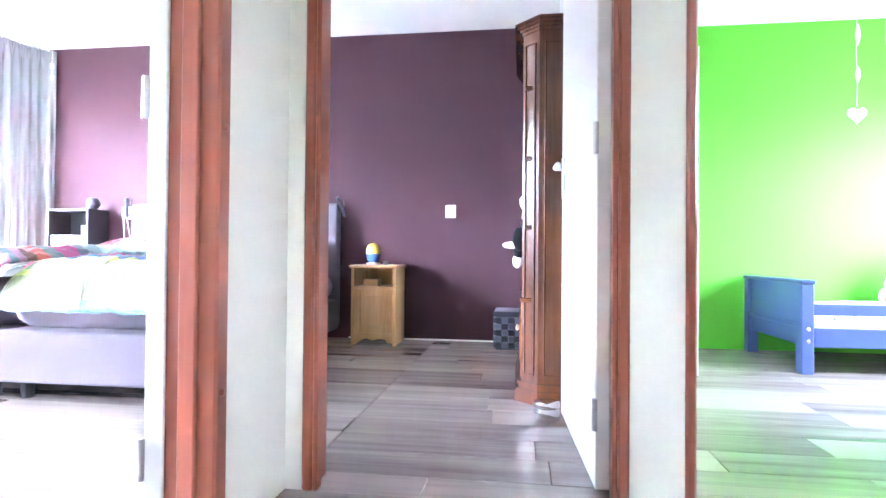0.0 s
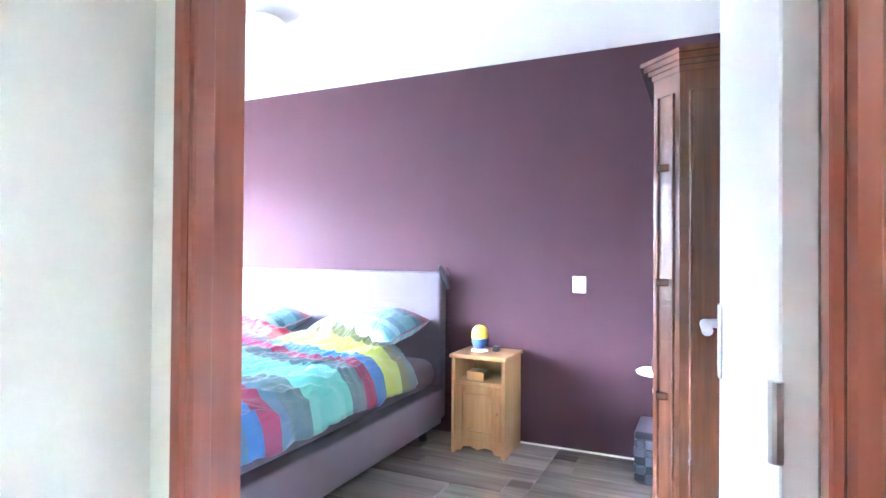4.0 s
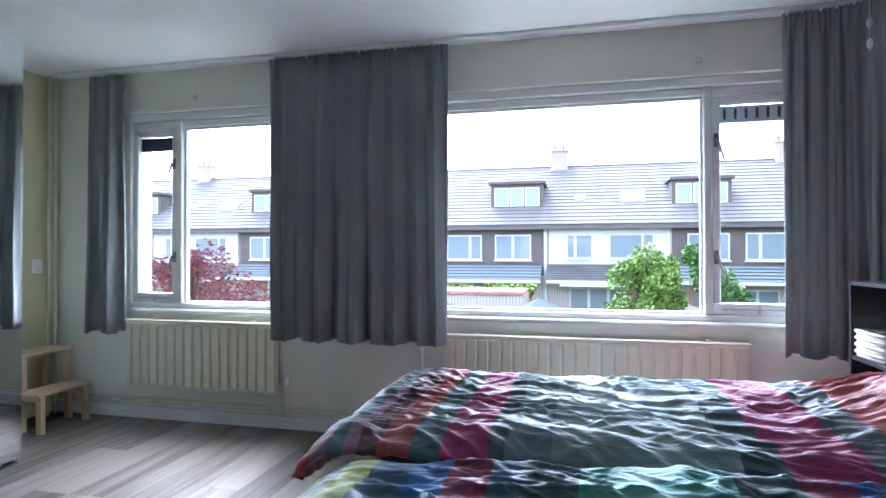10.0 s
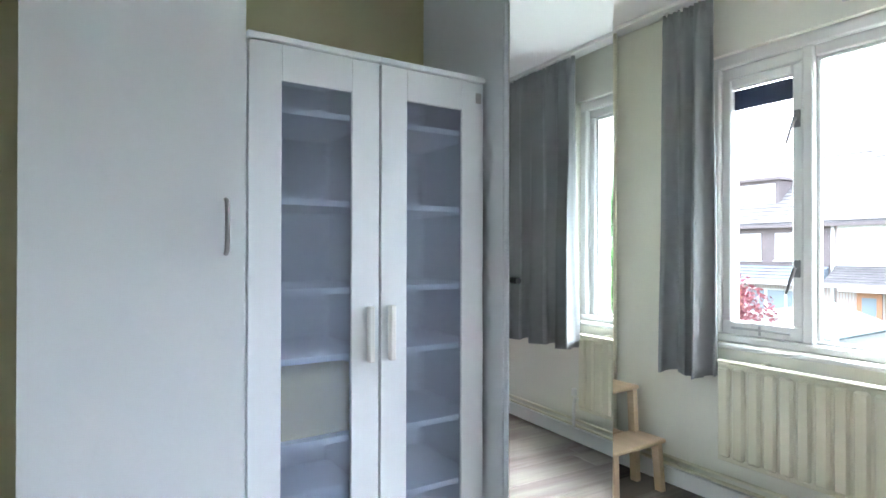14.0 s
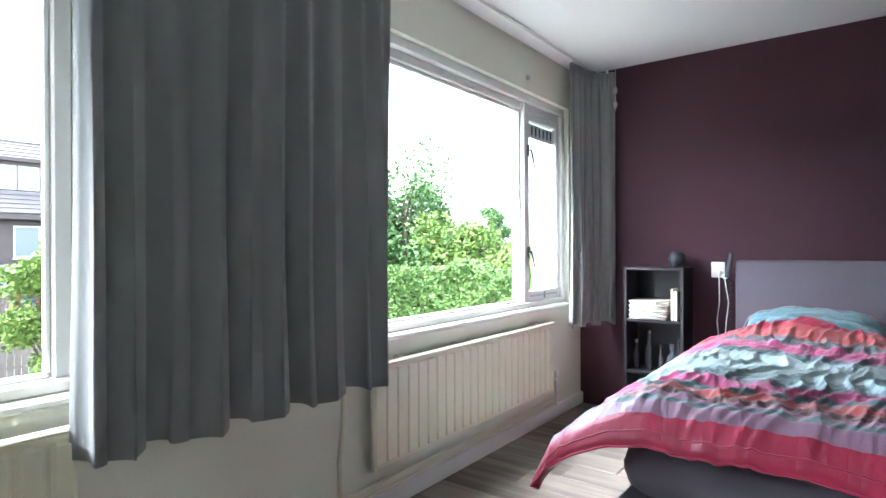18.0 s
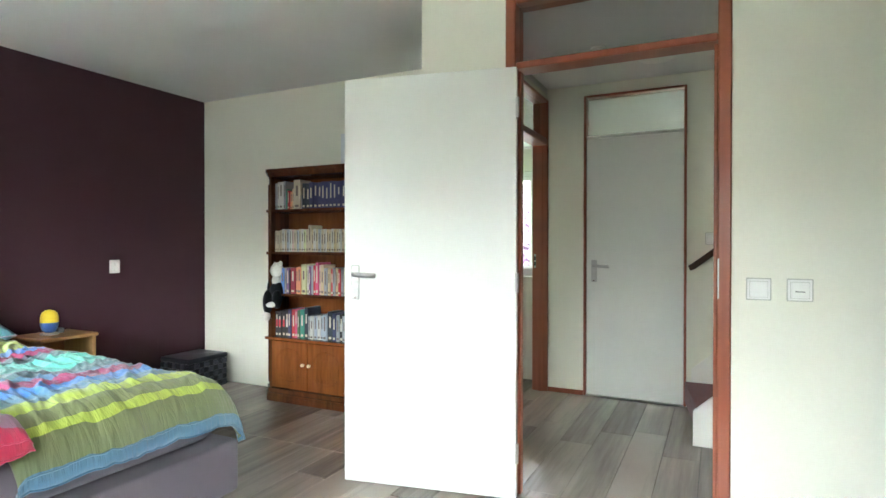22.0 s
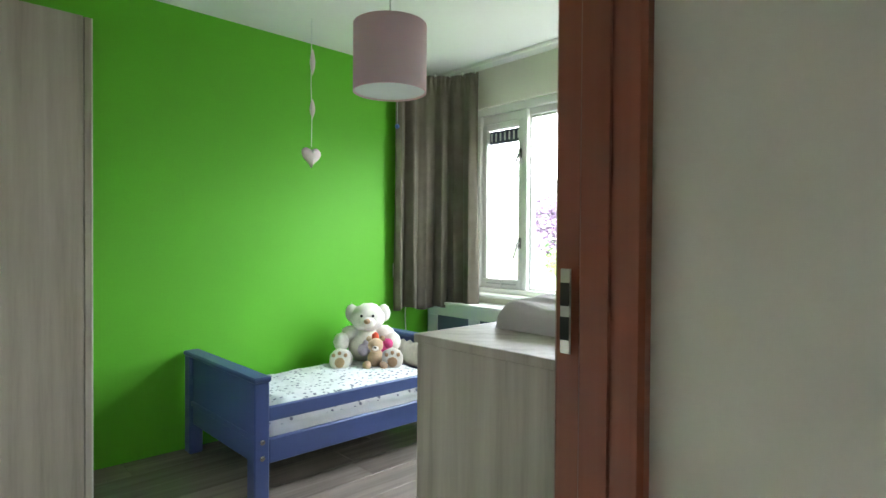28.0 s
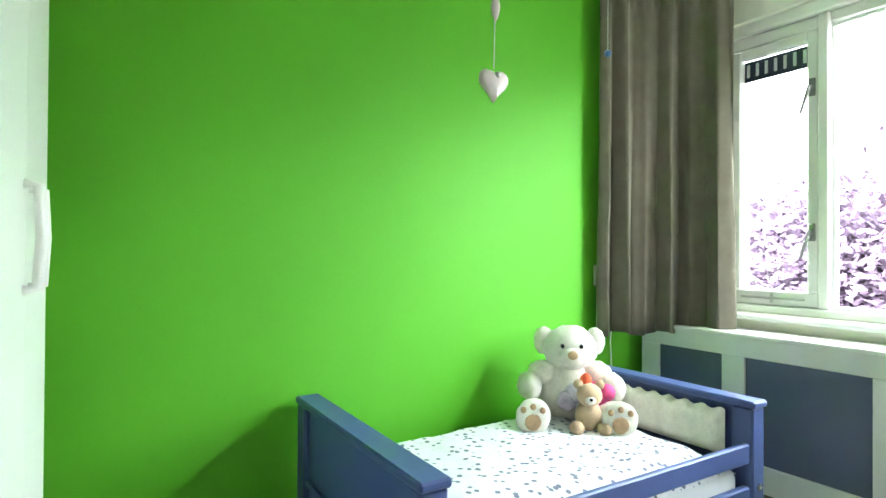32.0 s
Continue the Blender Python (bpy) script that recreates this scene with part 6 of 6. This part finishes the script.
M["pinkwood"] = paint("pale_pink_painted_wood", (0.70, 0.58, 0.62), 0.5, 0.08, 60, 0.2)
hg = thing("heart_garland", "pale pink padded heart hanging from the ceiling on a ribbon", "ornament", (6.42, -0.37, 0))
n = 26
out = []
for i in range(n):
    a = 2 * math.pi * i / n
    out.append((0.062 / 16 * 16 * math.sin(a) ** 3, 0.062 / 16 * (13 * math.cos(a) - 5 * math.cos(2 * a) - 2 * math.cos(3 * a) - math.cos(4 * a))))
m = Mesh()
m.ring([[Vector((x * s, d, 1.605 + z * s)) for x, z in out] for s, d in ((0.35, -0.022), (0.8, -0.018), (1.0, 0.0), (0.8, 0.018), (0.35, 0.022))])
part("heart", m, M["pinkwood"], hg, "", True)
part("ribbon", Mesh().tube([(0, 0, 1.655), (0.003, 0, 1.80), (-0.003, 0, 2.0), (0, 0, CEILG - 0.002)], 0.0022, 5), M["linen"], hg)
for z, s in ((1.87, 0.055), (2.13, 0.075)):
    part("charm", Mesh().lathe([(0.001, -s), (0.012, -s * 0.5), (0.016, 0), (0.010, s * 0.6), (0.001, s)], 10, (0.006, 0, z)), M["pinkwood"], hg, "", True)
part("charm_button", Mesh().ball((0, -0.024, 1.63), 0.010, 10, 6), M["chrome"], hg, "", True)
wc = thing("wind_chime", "small silver wind chime hanging near the curtain", "wind chime", (7.17, -0.20, 0))
part("disc", Mesh().lathe([(0.022, 2.325), (0.024, 2.335), (0.010, 2.342)], 16), M["rubber"], wc, "", True)
for i in range(6):
    a = i * math.pi / 3
    part("tube", Mesh().tube([(0.019 * math.cos(a), 0.019 * math.sin(a), 2.32), (0.019 * math.cos(a), 0.019 * math.sin(a), 2.17 + 0.018 * (i % 3))], 0.004, 8), M["chrome"], wc, "", True)
part("string", Mesh().tube([(0, 0, CEILG - 0.002), (0, 0, 2.20), (0, 0, 1.92)], 0.0012, 5), M["linen"], wc)
part("clapper", Mesh().ball((0, 0, 1.905), 0.016, 12, 8), M["toy_blue"], wc, "", True)
pf = thing("wall_picture", "black framed picture on the green wall", "picture", (5.085, -0.02, 2.0))
part("frame", bx(-0.13, 0.13, -0.004, 0.018, -0.17, 0.17, 0.004), M["rubber"], pf)
part("print", bx(-0.11, 0.11, -0.007, -0.0045, -0.15, 0.15), M["linen"], pf)
pk = thing("soft_ball", "pale pink pompom on top of the wardrobe", "ornament", (5.185, -0.45, 1.776))
part("pompom", Mesh().ball((0, 0, 0.045), 0.045, 16, 10, 0.15), M["mat"], pk, "", True)
wc2 = thing("cable", "white cable hanging beside the curtain", "cable", (7.40, -0.012, 0))
part("cord", Mesh().tube([(0, 0, 0.86), (0.012, -0.004, 0.74), (0.0, -0.004, 0.60), (0.02, -0.004, 0.30), (0.02, -0.004, 0.01)], 0.0035, 6), M["plastic"], wc2, "", True)

# ---- outdoors ----
M["lawn"] = paint("garden_ground", (0.12, 0.125, 0.09), 0.95, 0.5, 3.0, 0.5, 0.2, 0.15)
M["render_w"] = paint("white_weatherboard", (0.43, 0.43, 0.41), 0.7, 0.06, 12)
# brick tones are lightened, which puts the distant haze into their colour
M["brick"], gn, gl, gb = node_mat("brown_facing_brick", 0.85)
bt = gn.new("ShaderNodeTexBrick")
bt.inputs["Scale"].default_value = 1.0
bt.inputs["Brick Width"].default_value, bt.inputs["Row Height"].default_value, bt.inputs["Mortar Size"].default_value = 0.21, 0.062, 0.008
bt.inputs["Color1"].default_value, bt.inputs["Color2"].default_value, bt.inputs["Mortar"].default_value = (0.25, 0.185, 0.15, 1), (0.31, 0.235, 0.19, 1), (0.33, 0.31, 0.29, 1)
gl.new(coords(gn, gl), bt.inputs["Vector"])
gl.new(bt.outputs["Color"], gb.inputs["Base Color"])
M["rooftile"] = paint("grey_brown_roof_tile", (0.085, 0.078, 0.075), 0.85, 0.25, 6.0, 0.3, 0.3, 0.8)
# blue-grey base paints the sky's reflection into these opaque panes
M["darkwin"], gn, gl, gb = node_mat("sky_tinted_pane", 0.05)
gb.inputs["Base Color"].default_value = (0.16, 0.19, 0.21, 1)
# cladding base is raised as well, as painted haze
M["slate"] = paint("dark_timber_cladding", (0.085, 0.068, 0.064), 0.8, 0.2, 8)
M["fence"] = paint("weathered_fence_board", (0.17, 0.14, 0.12), 0.9, 0.25, 10)
GZ0 = -2.75
structure("ground", bx(-600, 600, -600, 600, GZ0 - 0.2, GZ0), M["lawn"], "garden ground reaching the horizon", "ground")


M["pantile"] = paint("pale_grey_pantile", (0.115, 0.105, 0.10), 0.8, 0.25, 6.0, 0.3, 0.3, 0.8)
M["sheet_roof"] = paint("grey_green_roofing_felt", (0.055, 0.068, 0.066), 0.95, 0.15, 5.0, 0.3, 0.1, 0.8)
M["coping"] = paint("terracotta_coping", (0.26, 0.13, 0.10), 0.85, 0.2, 6.0, 0.3)


def house(at, rz, light=True, dormer=0, flip=False, chimney=True):
    """A terraced house with a tiled roof, canopy, windows and chimney; faces its own +x. dormer: its near side, or 0."""
    w, d, e, top = 6.0, 9.0, 5.35, 9.0
    h = thing("house", "cream terraced house with a grey tiled roof" if light else "dark clad terraced house with a dormer in its tiled roof", "house", at, rz, "terraced houses")

    def fl(a, b_):
        return (w - b_, w - a) if flip else (a, b_)

    part("wall", bx(-d, 0, 0.0, w, 0, e), M["brick"], h)
    part("cladding", bx(0.001, 0.06, 0.12, w - 0.12, 2.75, e - 0.12), M["render_w" if light else "slate"], h)
    part("party_wall", bx(-0.4, 0.14, -0.12, 0.0, 0, e), M["render_w"], h)
    m = Mesh()
    m.ring([[Vector((0.45, y, e - 0.15)), Vector((0.45, y, e - 0.02)), Vector((-d / 2, y, top)), Vector((-d - 0.45, y, e - 0.02)), Vector((-d - 0.45, y, e - 0.15))] for y in (0.0, w)])
    roof = part("roof", m, M["rooftile"], h)
    n, slope = 18, math.atan2(top - e, d / 2 + 0.45)
    for i in range(n):
        f0 = (i + 0.5) / n
        x, z = 0.45 + (-d / 2 - 0.45) * f0, e - 0.02 + (top - e + 0.02) * f0
        c = part("tile_course", bx(-0.16, 0.16, 0.0, w, 0.0, 0.035), M["pantile"], roof)
        c.matrix_basis = pose(x, 0, z + 0.03, 0, math.degrees(slope) - 4, 0)
    part("ridge", Mesh().tube([(-d / 2, 0.0, top), (-d / 2, w, top)], 0.12, 8), M["rooftile"], roof)
    if chimney:
        ch = part("chimney", bx(-d / 2 - 0.35, -d / 2 + 0.35, 0.05, 1.0, top - 0.5, top + 0.9), M["brick"], roof)
        part("chimney_cap", bx(-d / 2 - 0.42, -d / 2 + 0.42, 0.0, 1.06, top + 0.901, top + 1.0), M["brick"], ch)
        for y in (0.3, 0.75):
            part("chimney_pot", Mesh().lathe([(0.12, 0), (0.10, 0.32)], 10, (-d / 2, y, top + 1.0)), M["coping"], ch)
    part("gutter", bx(0.40, 0.55, 0.0, w, e - 0.22, e - 0.08), M["slate"], h)
    part("downpipe", Mesh().tube([(0.10, w - 0.1, 0), (0.10, w - 0.1, e - 0.2)], 0.05, 8), M["render_w"], h)
    m = Mesh()
    m.ring([[Vector((0.0, y, 3.35)), Vector((1.35, y, 2.62)), Vector((1.35, y, 2.5)), Vector((0.0, y, 2.6))] for y in (0.05, w - 0.25)])
    cn = part("canopy", m, M["pantile" if light else "darkwin"], h)
    for i in range(7 if light else 5):
        f0 = (i + 0.5) / (7 if light else 5)
        part("canopy_rib", bx(1.35 * (1 - f0) - 0.04, 1.35 * (1 - f0) + 0.05, 0.05, w - 0.25, 2.62 + 0.73 * f0, 2.66 + 0.73 * f0), M["rooftile" if light else "slate"], cn)
    part("fascia", bx(1.36, 1.42, 0.05, w - 0.25, 2.42, 2.56), M["render_w"], cn)
    if light:
        part("awning", bx(1.2, 1.5, 0.7, 5.2, 2.26, 2.38, 0.02), M["render_w"], cn)

    def win(nm, y0, y1, z0, z1, cols, x=0.06):
        y0, y1 = fl(y0, y1)
        q = part(nm, bx(x, x + 0.05, y0, y1, z0, z1), M["render_w"], h)
        cols = cols[::-1] if flip else cols
        step = (y1 - y0) / sum(cols)
        a = y0
        for c in cols:
            part("pane", bx(x + 0.052, x + 0.058, a + 0.07, a + step * c - 0.07, z0 + 0.08, z1 - 0.08), M["darkwin"], q)
            a += step * c
        part("sill", bx(x, x + 0.14, y0 - 0.05, y1 + 0.05, z0 - 0.07, z0 - 0.005), M["render_w"], q)

    if light:
        win("window", 1.0, 2.3, 3.62, 4.88, (1, 2))
        win("window", 3.1, 5.25, 3.62, 4.88, (3, 1))
    else:
        win("window", 0.7, 2.6, 3.55, 4.88, (2, 1))
        win("window", 3.3, 5.2, 3.55, 4.88, (1, 1))
    win("window", 1.15, 4.0, 0.9, 2.15, (1, 1, 1))
    dy = fl(4.2, 5.15)
    dr = part("door", bx(0.001, 0.06, *dy, 0, 2.15), book_mat((0.27, 0.12, 0.05)), h)
    part("pane", bx(0.061, 0.066, dy[0] + 0.2, dy[1] - 0.2, 1.15, 1.95), M["darkwin"], dr)
    for (y0, y1), wide in ((fl(1.45, 1.95), 0.45), (fl(3.75, 5.0), 0.95)) if not dormer else ((fl(4.6, 5.2), 0.5),):
        sk = part("skylight", bx(-wide / 2, wide / 2, y0, y1, 0.03, 0.12), M["render_w"], roof)
        sk.matrix_basis = pose(-1.55, 0, e + (0.45 + 1.55) * math.tan(slope), 0, math.degrees(slope), 0)
        part("pane", bx(-wide / 2 + 0.08, wide / 2 - 0.08, y0 + 0.08, y1 - 0.08, 0.121, 0.125), M["darkwin"], sk)
    if dormer:
        y0, y1 = (0.25, 3.05) if dormer < 0 else (w - 3.05, w - 0.25)
        q = part("dormer", bx(-3.6, -0.95, y0, y1, e + 0.95, e + 2.3), M["slate"], h)
        part("dormer_roof", bx(-3.7, -0.75, y0 - 0.12, y1 + 0.12, e + 2.301, e + 2.45), M["slate"], q)
        part("dormer_apron", bx(-0.94, -0.86, y0 - 0.1, y1 + 0.1, e + 0.85, e + 1.02), M["render_w"], q)
        st_ = (y1 - y0 - 0.3) / 3
        for k in range(3):
            f_ = part("window", bx(-0.949, -0.92, y0 + 0.15 + st_ * k + 0.03, y0 + 0.15 + st_ * (k + 1) - 0.03, e + 1.1, e + 2.12), M["render_w"], q)
            part("pane", bx(-0.919, -0.912, y0 + 0.15 + st_ * k + 0.1, y0 + 0.15 + st_ * (k + 1) - 0.1, e + 1.17, e + 2.05), M["darkwin"], f_)
    return h


for i, light, dormer, flip in ((-5, False, 1, False), (-4, True, 0, False), (-3, False, -1, True), (-2, True, 0, True), (-1, False, 1, False), (0, True, 0, False), (1, False, -1, True), (2, True, 0, True), (3, False, 1, False)):
    house((-26.3, -2.97 + 6.0 * i, GZ0), 0, light, dormer, flip, i % 2 == 0)
for i in range(-3, 5):
    house((44.0, -9.0 + 6.0 * i, GZ0), 180, i % 2 == 0, 0 if i % 2 == 0 else 1, False, i % 2 == 0)


def shed(at, w, d, lab, mat):
    """A low shed with a felted gable roof and white barge boards; its gable faces +x at its own origin."""
    s = thing("shed", lab, "shed", at, 0, "garden sheds")
    hw, ht = 1.72, 2.27
    part("wall", bx(-d, -0.02, -w / 2 + 0.1, w / 2 - 0.1, 0, hw), mat, s)
    m = Mesh()
    m.ring([[Vector((x, -w / 2 + 0.1, hw)), Vector((x, w / 2 - 0.1, hw)), Vector((x, 0, ht - 0.08))] for x in (-d, -0.02)])
    part("gable", m, mat, s)
    for k in range(7):
        part("board", bx(-0.019, 0.0, -w / 2 + 0.1 + (w - 0.2) * k / 7 + 0.01, -w / 2 + 0.1 + (w - 0.2) * (k + 1) / 7 - 0.01, 0.02, hw), mat, s)
    for sgn in (-1, 1):
        m = Mesh()
        m.ring([[Vector((x, 0, ht)), Vector((x, sgn * (w / 2 + 0.12), hw - 0.08)), Vector((x, sgn * (w / 2 + 0.12), hw - 0.14)), Vector((x, 0, ht - 0.06))] for x in (-d - 0.1, 0.10)])
        part("roof", m, M["sheet_roof"], s)
        m = Mesh()
        m.ring([[Vector((x, 0, ht + 0.02)), Vector((x, sgn * (w / 2 + 0.15), hw - 0.07)), Vector((x, sgn * (w / 2 + 0.15), hw - 0.19)), Vector((x, 0, ht - 0.10))] for x in (0.101, 0.13)])
        part("barge_board", m, M["render_w"], s)
    part("finial", Mesh().lathe([(0.03, -0.12), (0.07, 0.0), (0.03, 0.10), (0.005, 0.2)], 8, (0.12, 0, ht)), M["render_w"], s)
    w_ = part("window", bx(0.001, 0.04, -0.6, 0.6, 0.95, 1.5), M["render_w"], s)
    for a in (-0.54, 0.03):
        part("pane", bx(0.041, 0.045, a, a + 0.5, 1.01, 1.44), M["darkwin"], w_)
    return s


M["shed_w"] = paint("white_shed_boards", (0.26, 0.27, 0.265), 0.7, 0.1, 12)
shed((-11.6, -2.8, GZ0), 2.8, 5.6, "white boarded garden shed with a grey felt roof", M["shed_w"])
shed((-11.6, -6.0, GZ0), 2.7, 4.0, "white boarded garden shed with a grey felt roof", M["shed_w"])
shed((-14.5, -11.8, GZ0), 3.4, 4.0, "white boarded garden shed with a grey felt roof", M["shed_w"])
gw_ = thing("garden_wall", "brick garden outbuilding with a terracotta coping", "outbuilding", (-17.9, -7.2, GZ0))
part("wall", bx(-2.4, 0, 0, 3.8, 0, 2.32), M["brick"], gw_)
for k in range(12):
    part("coping_stone", bx(-2.5, 0.1, 3.8 * k / 12 + 0.008, 3.8 * (k + 1) / 12 - 0.008, 2.321, 2.46, 0.02), M["coping"], gw_)
fn = thing("fence", "weathered wooden garden fence", "fence", (-17.6, -1.1, GZ0))
for i in range(44):
    part("board", bx(-0.012, 0.012, i * 0.17, i * 0.17 + 0.145, 0.05, 1.76 + 0.04 * (i % 3)), M["fence"], fn)
for z in (0.5, 1.4):
    part("rail", bx(-0.05, -0.013, 0, 7.4, z, z + 0.09), M["fence"], fn)
sf = thing("fence", "weathered wooden garden fence running to the houses", "fence", (-25.3, 3.1, GZ0))
for i in range(43):
    part("board", bx(i * 0.175, i * 0.175 + 0.15, -0.012, 0.012, 0.05, 1.72 + 0.04 * (i % 3)), M["fence"], sf)
part("rail", bx(0, 7.5, -0.05, -0.013, 1.35, 1.44), M["fence"], sf)


def leafy(name, c0, c1):
    m, n, l, b = node_mat(name, 0.7, 0.0, 0.3)
    g = n.new("ShaderNodeNewGeometry")
    l.new(ramp(n, l, g.outputs["Random Per Island"], [(0.0, c0), (1.0, c1)]), b.inputs["Base Color"])
    b.inputs["Transmission Weight"].default_value = 0.0
    return m


M["leaf"] = leafy("green_leaves", (0.035, 0.085, 0.022), (0.11, 0.20, 0.055))
M["leaf2"] = leafy("yellow_green_leaves", (0.07, 0.13, 0.025), (0.20, 0.28, 0.06))
M["leaf3"] = leafy("hedge_leaves", (0.045, 0.10, 0.025), (0.14, 0.23, 0.05))
M["leafp"] = leafy("purple_leaves", (0.05, 0.03, 0.055), (0.15, 0.10, 0.16))
M["leafr"] = leafy("red_maple_leaves", (0.12, 0.035, 0.045), (0.26, 0.10, 0.11))
M["bark"] = paint("brown_bark", (0.12, 0.085, 0.06), 0.95, 0.3, 20, 0.8)


def tree(at, height, spread, mat, label, seed, n=2600, size=0.16, low=0.25, trunk=0.12, lumps=15):
    """Tapered trunk, limbs, and a crown of many small leaves in uneven clumps."""
    r = random.Random(seed)
    t = thing("tree", label, "tree", at)
    part("trunk", Mesh().tube([(0, 0, 0), (0.05, 0.03, height * 0.3), (-0.04, 0.05, height * 0.6), (0, 0, height * 0.88)], [trunk, trunk * 0.8, trunk * 0.5, 0.02], 8), M["bark"], t, "", True)
    clumps = []
    for i in range(lumps):
        a, q = r.uniform(0, 6.28), r.uniform(0.2, 1.0)
        z = height * r.uniform(low, 0.93)
        k = math.sin(math.pi * min(1, max(0.15, (z / height - low) / (1.05 - low)))) ** 0.6
        c = Vector((math.cos(a) * spread * q * k, math.sin(a) * spread * q * k, z))
        clumps.append((c, spread * r.uniform(0.28, 0.5)))
        part("limb", Mesh().tube([(0, 0, max(0.1, z - height * 0.25)), tuple(c * 0.5 + Vector((0, 0, (z - height * 0.12) * 0.5))), tuple(c)], [trunk * 0.4, trunk * 0.25, 0.01], 6), M["bark"], t, "", True)
    m = Mesh()
    for i in range(n):
        c, rad = clumps[i % len(clumps)]
        d = Vector((r.gauss(0, 1), r.gauss(0, 1), r.gauss(0, 0.8)))
        p = c + d.normalized() * rad * r.random() ** 0.4
        u = Vector((r.gauss(0, 1), r.gauss(0, 1), r.gauss(0, 0.6))).normalized()
        v = u.orthogonal().normalized()
        s = size * r.uniform(0.5, 1.2)
        m.add([p - u * s, p + v * s * 0.5, p + u * s, p - v * s * 0.5 + Vector((0, 0, -0.2 * s))], [(0, 1, 2, 3)])
    part("crown", m, mat, t)
    return t


def hedge(at, length, depth, height, mat, label, seed, n=14000, size=0.11):
    """A clipped hedge: a dense skin of leaves round branching stems."""
    r = random.Random(seed)
    t = thing("hedge", label, "hedge", at)
    m = Mesh()
    for i in range(n):
        face = r.random()
        x, y, z = r.uniform(0, length), r.uniform(0, depth), height * r.random()
        if face < 0.55:
            y = abs(r.gauss(0, 0.12))
        elif face < 0.8:
            z = height - abs(r.gauss(0, 0.16))
        swell = 0.34 * noise.noise(Vector((x * 0.8, z * 0.8, seed))) + 0.16 * noise.noise(Vector((x * 2.7, z * 2.7, seed + 3)))
        p = Vector((x, y + swell, z + swell * 0.9 * (z / height)))
        u = Vector((r.gauss(0, 1), r.gauss(0, 0.6), r.gauss(0, 0.8))).normalized()
        v = u.orthogonal().normalized()
        s = size * r.uniform(0.5, 1.3)
        m.add([p - u * s, p + v * s * 0.5, p + u * s, p - v * s * 0.5], [(0, 1, 2, 3)])
    part("foliage", m, mat, t)
    for k in range(int(length / 0.9)):
        x = 0.45 + 0.9 * k
        part("stem", Mesh().tube([(x, depth / 2, 0), (x + 0.06, depth / 2, height * 0.5), (x - 0.05, depth / 2, height * 0.92)], [0.05, 0.04, 0.015], 6), M["bark"], t, "", True)
    return t


tree((-10.5, -12.0, GZ0), 3.9, 1.6, M["leafr"], "red-leaved maple tree in a garden", 5, 9000, 0.075, 0.3)
tree((-10.5, 0.1, GZ0), 4.1, 0.85, M["leaf2"], "rounded yellow-green clipped garden tree", 6, 12000, 0.065, 0.30, 0.07, 24)
tree((-12.0, 1.7, GZ0), 4.2, 1.0, M["leaf"], "loose green garden shrub tree", 7, 8000, 0.075, 0.2, 0.08)
hedge((-20.9, -6.7, GZ0), 0.9, 1.0, 2.62, M["leaf2"], "yellow-green climbing shrub behind a garden wall", 8, 1800, 0.10)
hedge((-21.5, -5.3, GZ0), 1.4, 2.2, 2.55, M["leaf2"], "yellow-green shrub behind a garden wall", 11, 4000, 0.10)
hedge((-16.5, 9.5, GZ0), 12.5, 1.2, 3.35, M["leaf3"], "tall bushy green garden hedge", 9, 30000, 0.07)
for i, (x, y, hh, sp, mt_) in enumerate(((-12.8, 12.8, 7.3, 2.9, "leaf"), (-10.2, 13.0, 4.9, 1.8, "leaf2"), (-17.0, 13.2, 7.4, 2.4, "leaf"), (-14.8, 14.5, 6.6, 2.2, "leaf"), (-19.5, 15.0, 7.4, 2.4, "leaf"), (-7.6, 13.4, 4.3, 1.7, "leaf2"))):
    tree((x, y, GZ0), hh, sp, M[mt_], "leafy green garden tree", 30 + i, 20000, 0.11, 0.12, 0.12, 26)
tree((-23.0, 35.3, GZ0), 7.6, 1.7, M["leaf"], "leafy green tree in the distance", 40, 4000, 0.16, 0.3)
tree((17.6, 3.0, GZ0), 6.2, 2.9, M["leafp"], "large purple-leaved tree on the street side", 50, 24000, 0.10, 0.36, 0.12, 26)
tree((24.0, 9.5, GZ0), 3.4, 0.9, M["leaf2"], "small clipped ball-headed tree", 51, 2500, 0.08, 0.6)
tree((34.0, 16.5, GZ0), 7.5, 3.0, M["leaf"], "leafy green tree on the street side", 52, 4000, 0.2, 0.3)

# ---- floor planks ----
def planks(parent, x0, x1, y0, y1, seed, shift):
    """Laminate planks laid along x in staggered rows; alike lengths share a mesh."""
    r = random.Random(seed)
    wide, long, gap = 0.192, 1.285, 0.0018
    shared = {}
    j = 0
    y = y1
    while y > y0 + 0.01:
        yb = max(y - wide, y0)
        x = x0 - r.uniform(0.1, 1.2)
        while x < x1 - 0.02:
            a, b_ = max(x, x0), min(x + long, x1)
            if b_ - a > 0.02:
                key = (round(b_ - a, 2), round(y - yb, 3))
                if key not in shared:
                    shared[key] = Mesh().box(0, b_ - a - gap, 0, y - yb - gap, -0.012, 0.0, 0.0012).data("plank", M["plank"])
                ob = part("plank", shared[key], None, parent)
                ob.location = (a, yb, 0)
            x += long
        y = yb
        j += 1


planks(bpy.data.objects["floor"], 0.0, AE, SY, 0.0, 1, 0)
planks(floor_green, AE, EAST, HS, 0.0, 2, 0)
planks(floor_green, EAST + 0.1, GX, HS, 0.0, 3, 0)
planks(floor_landing, AE, CX, -4.05, HS, 4, 0)
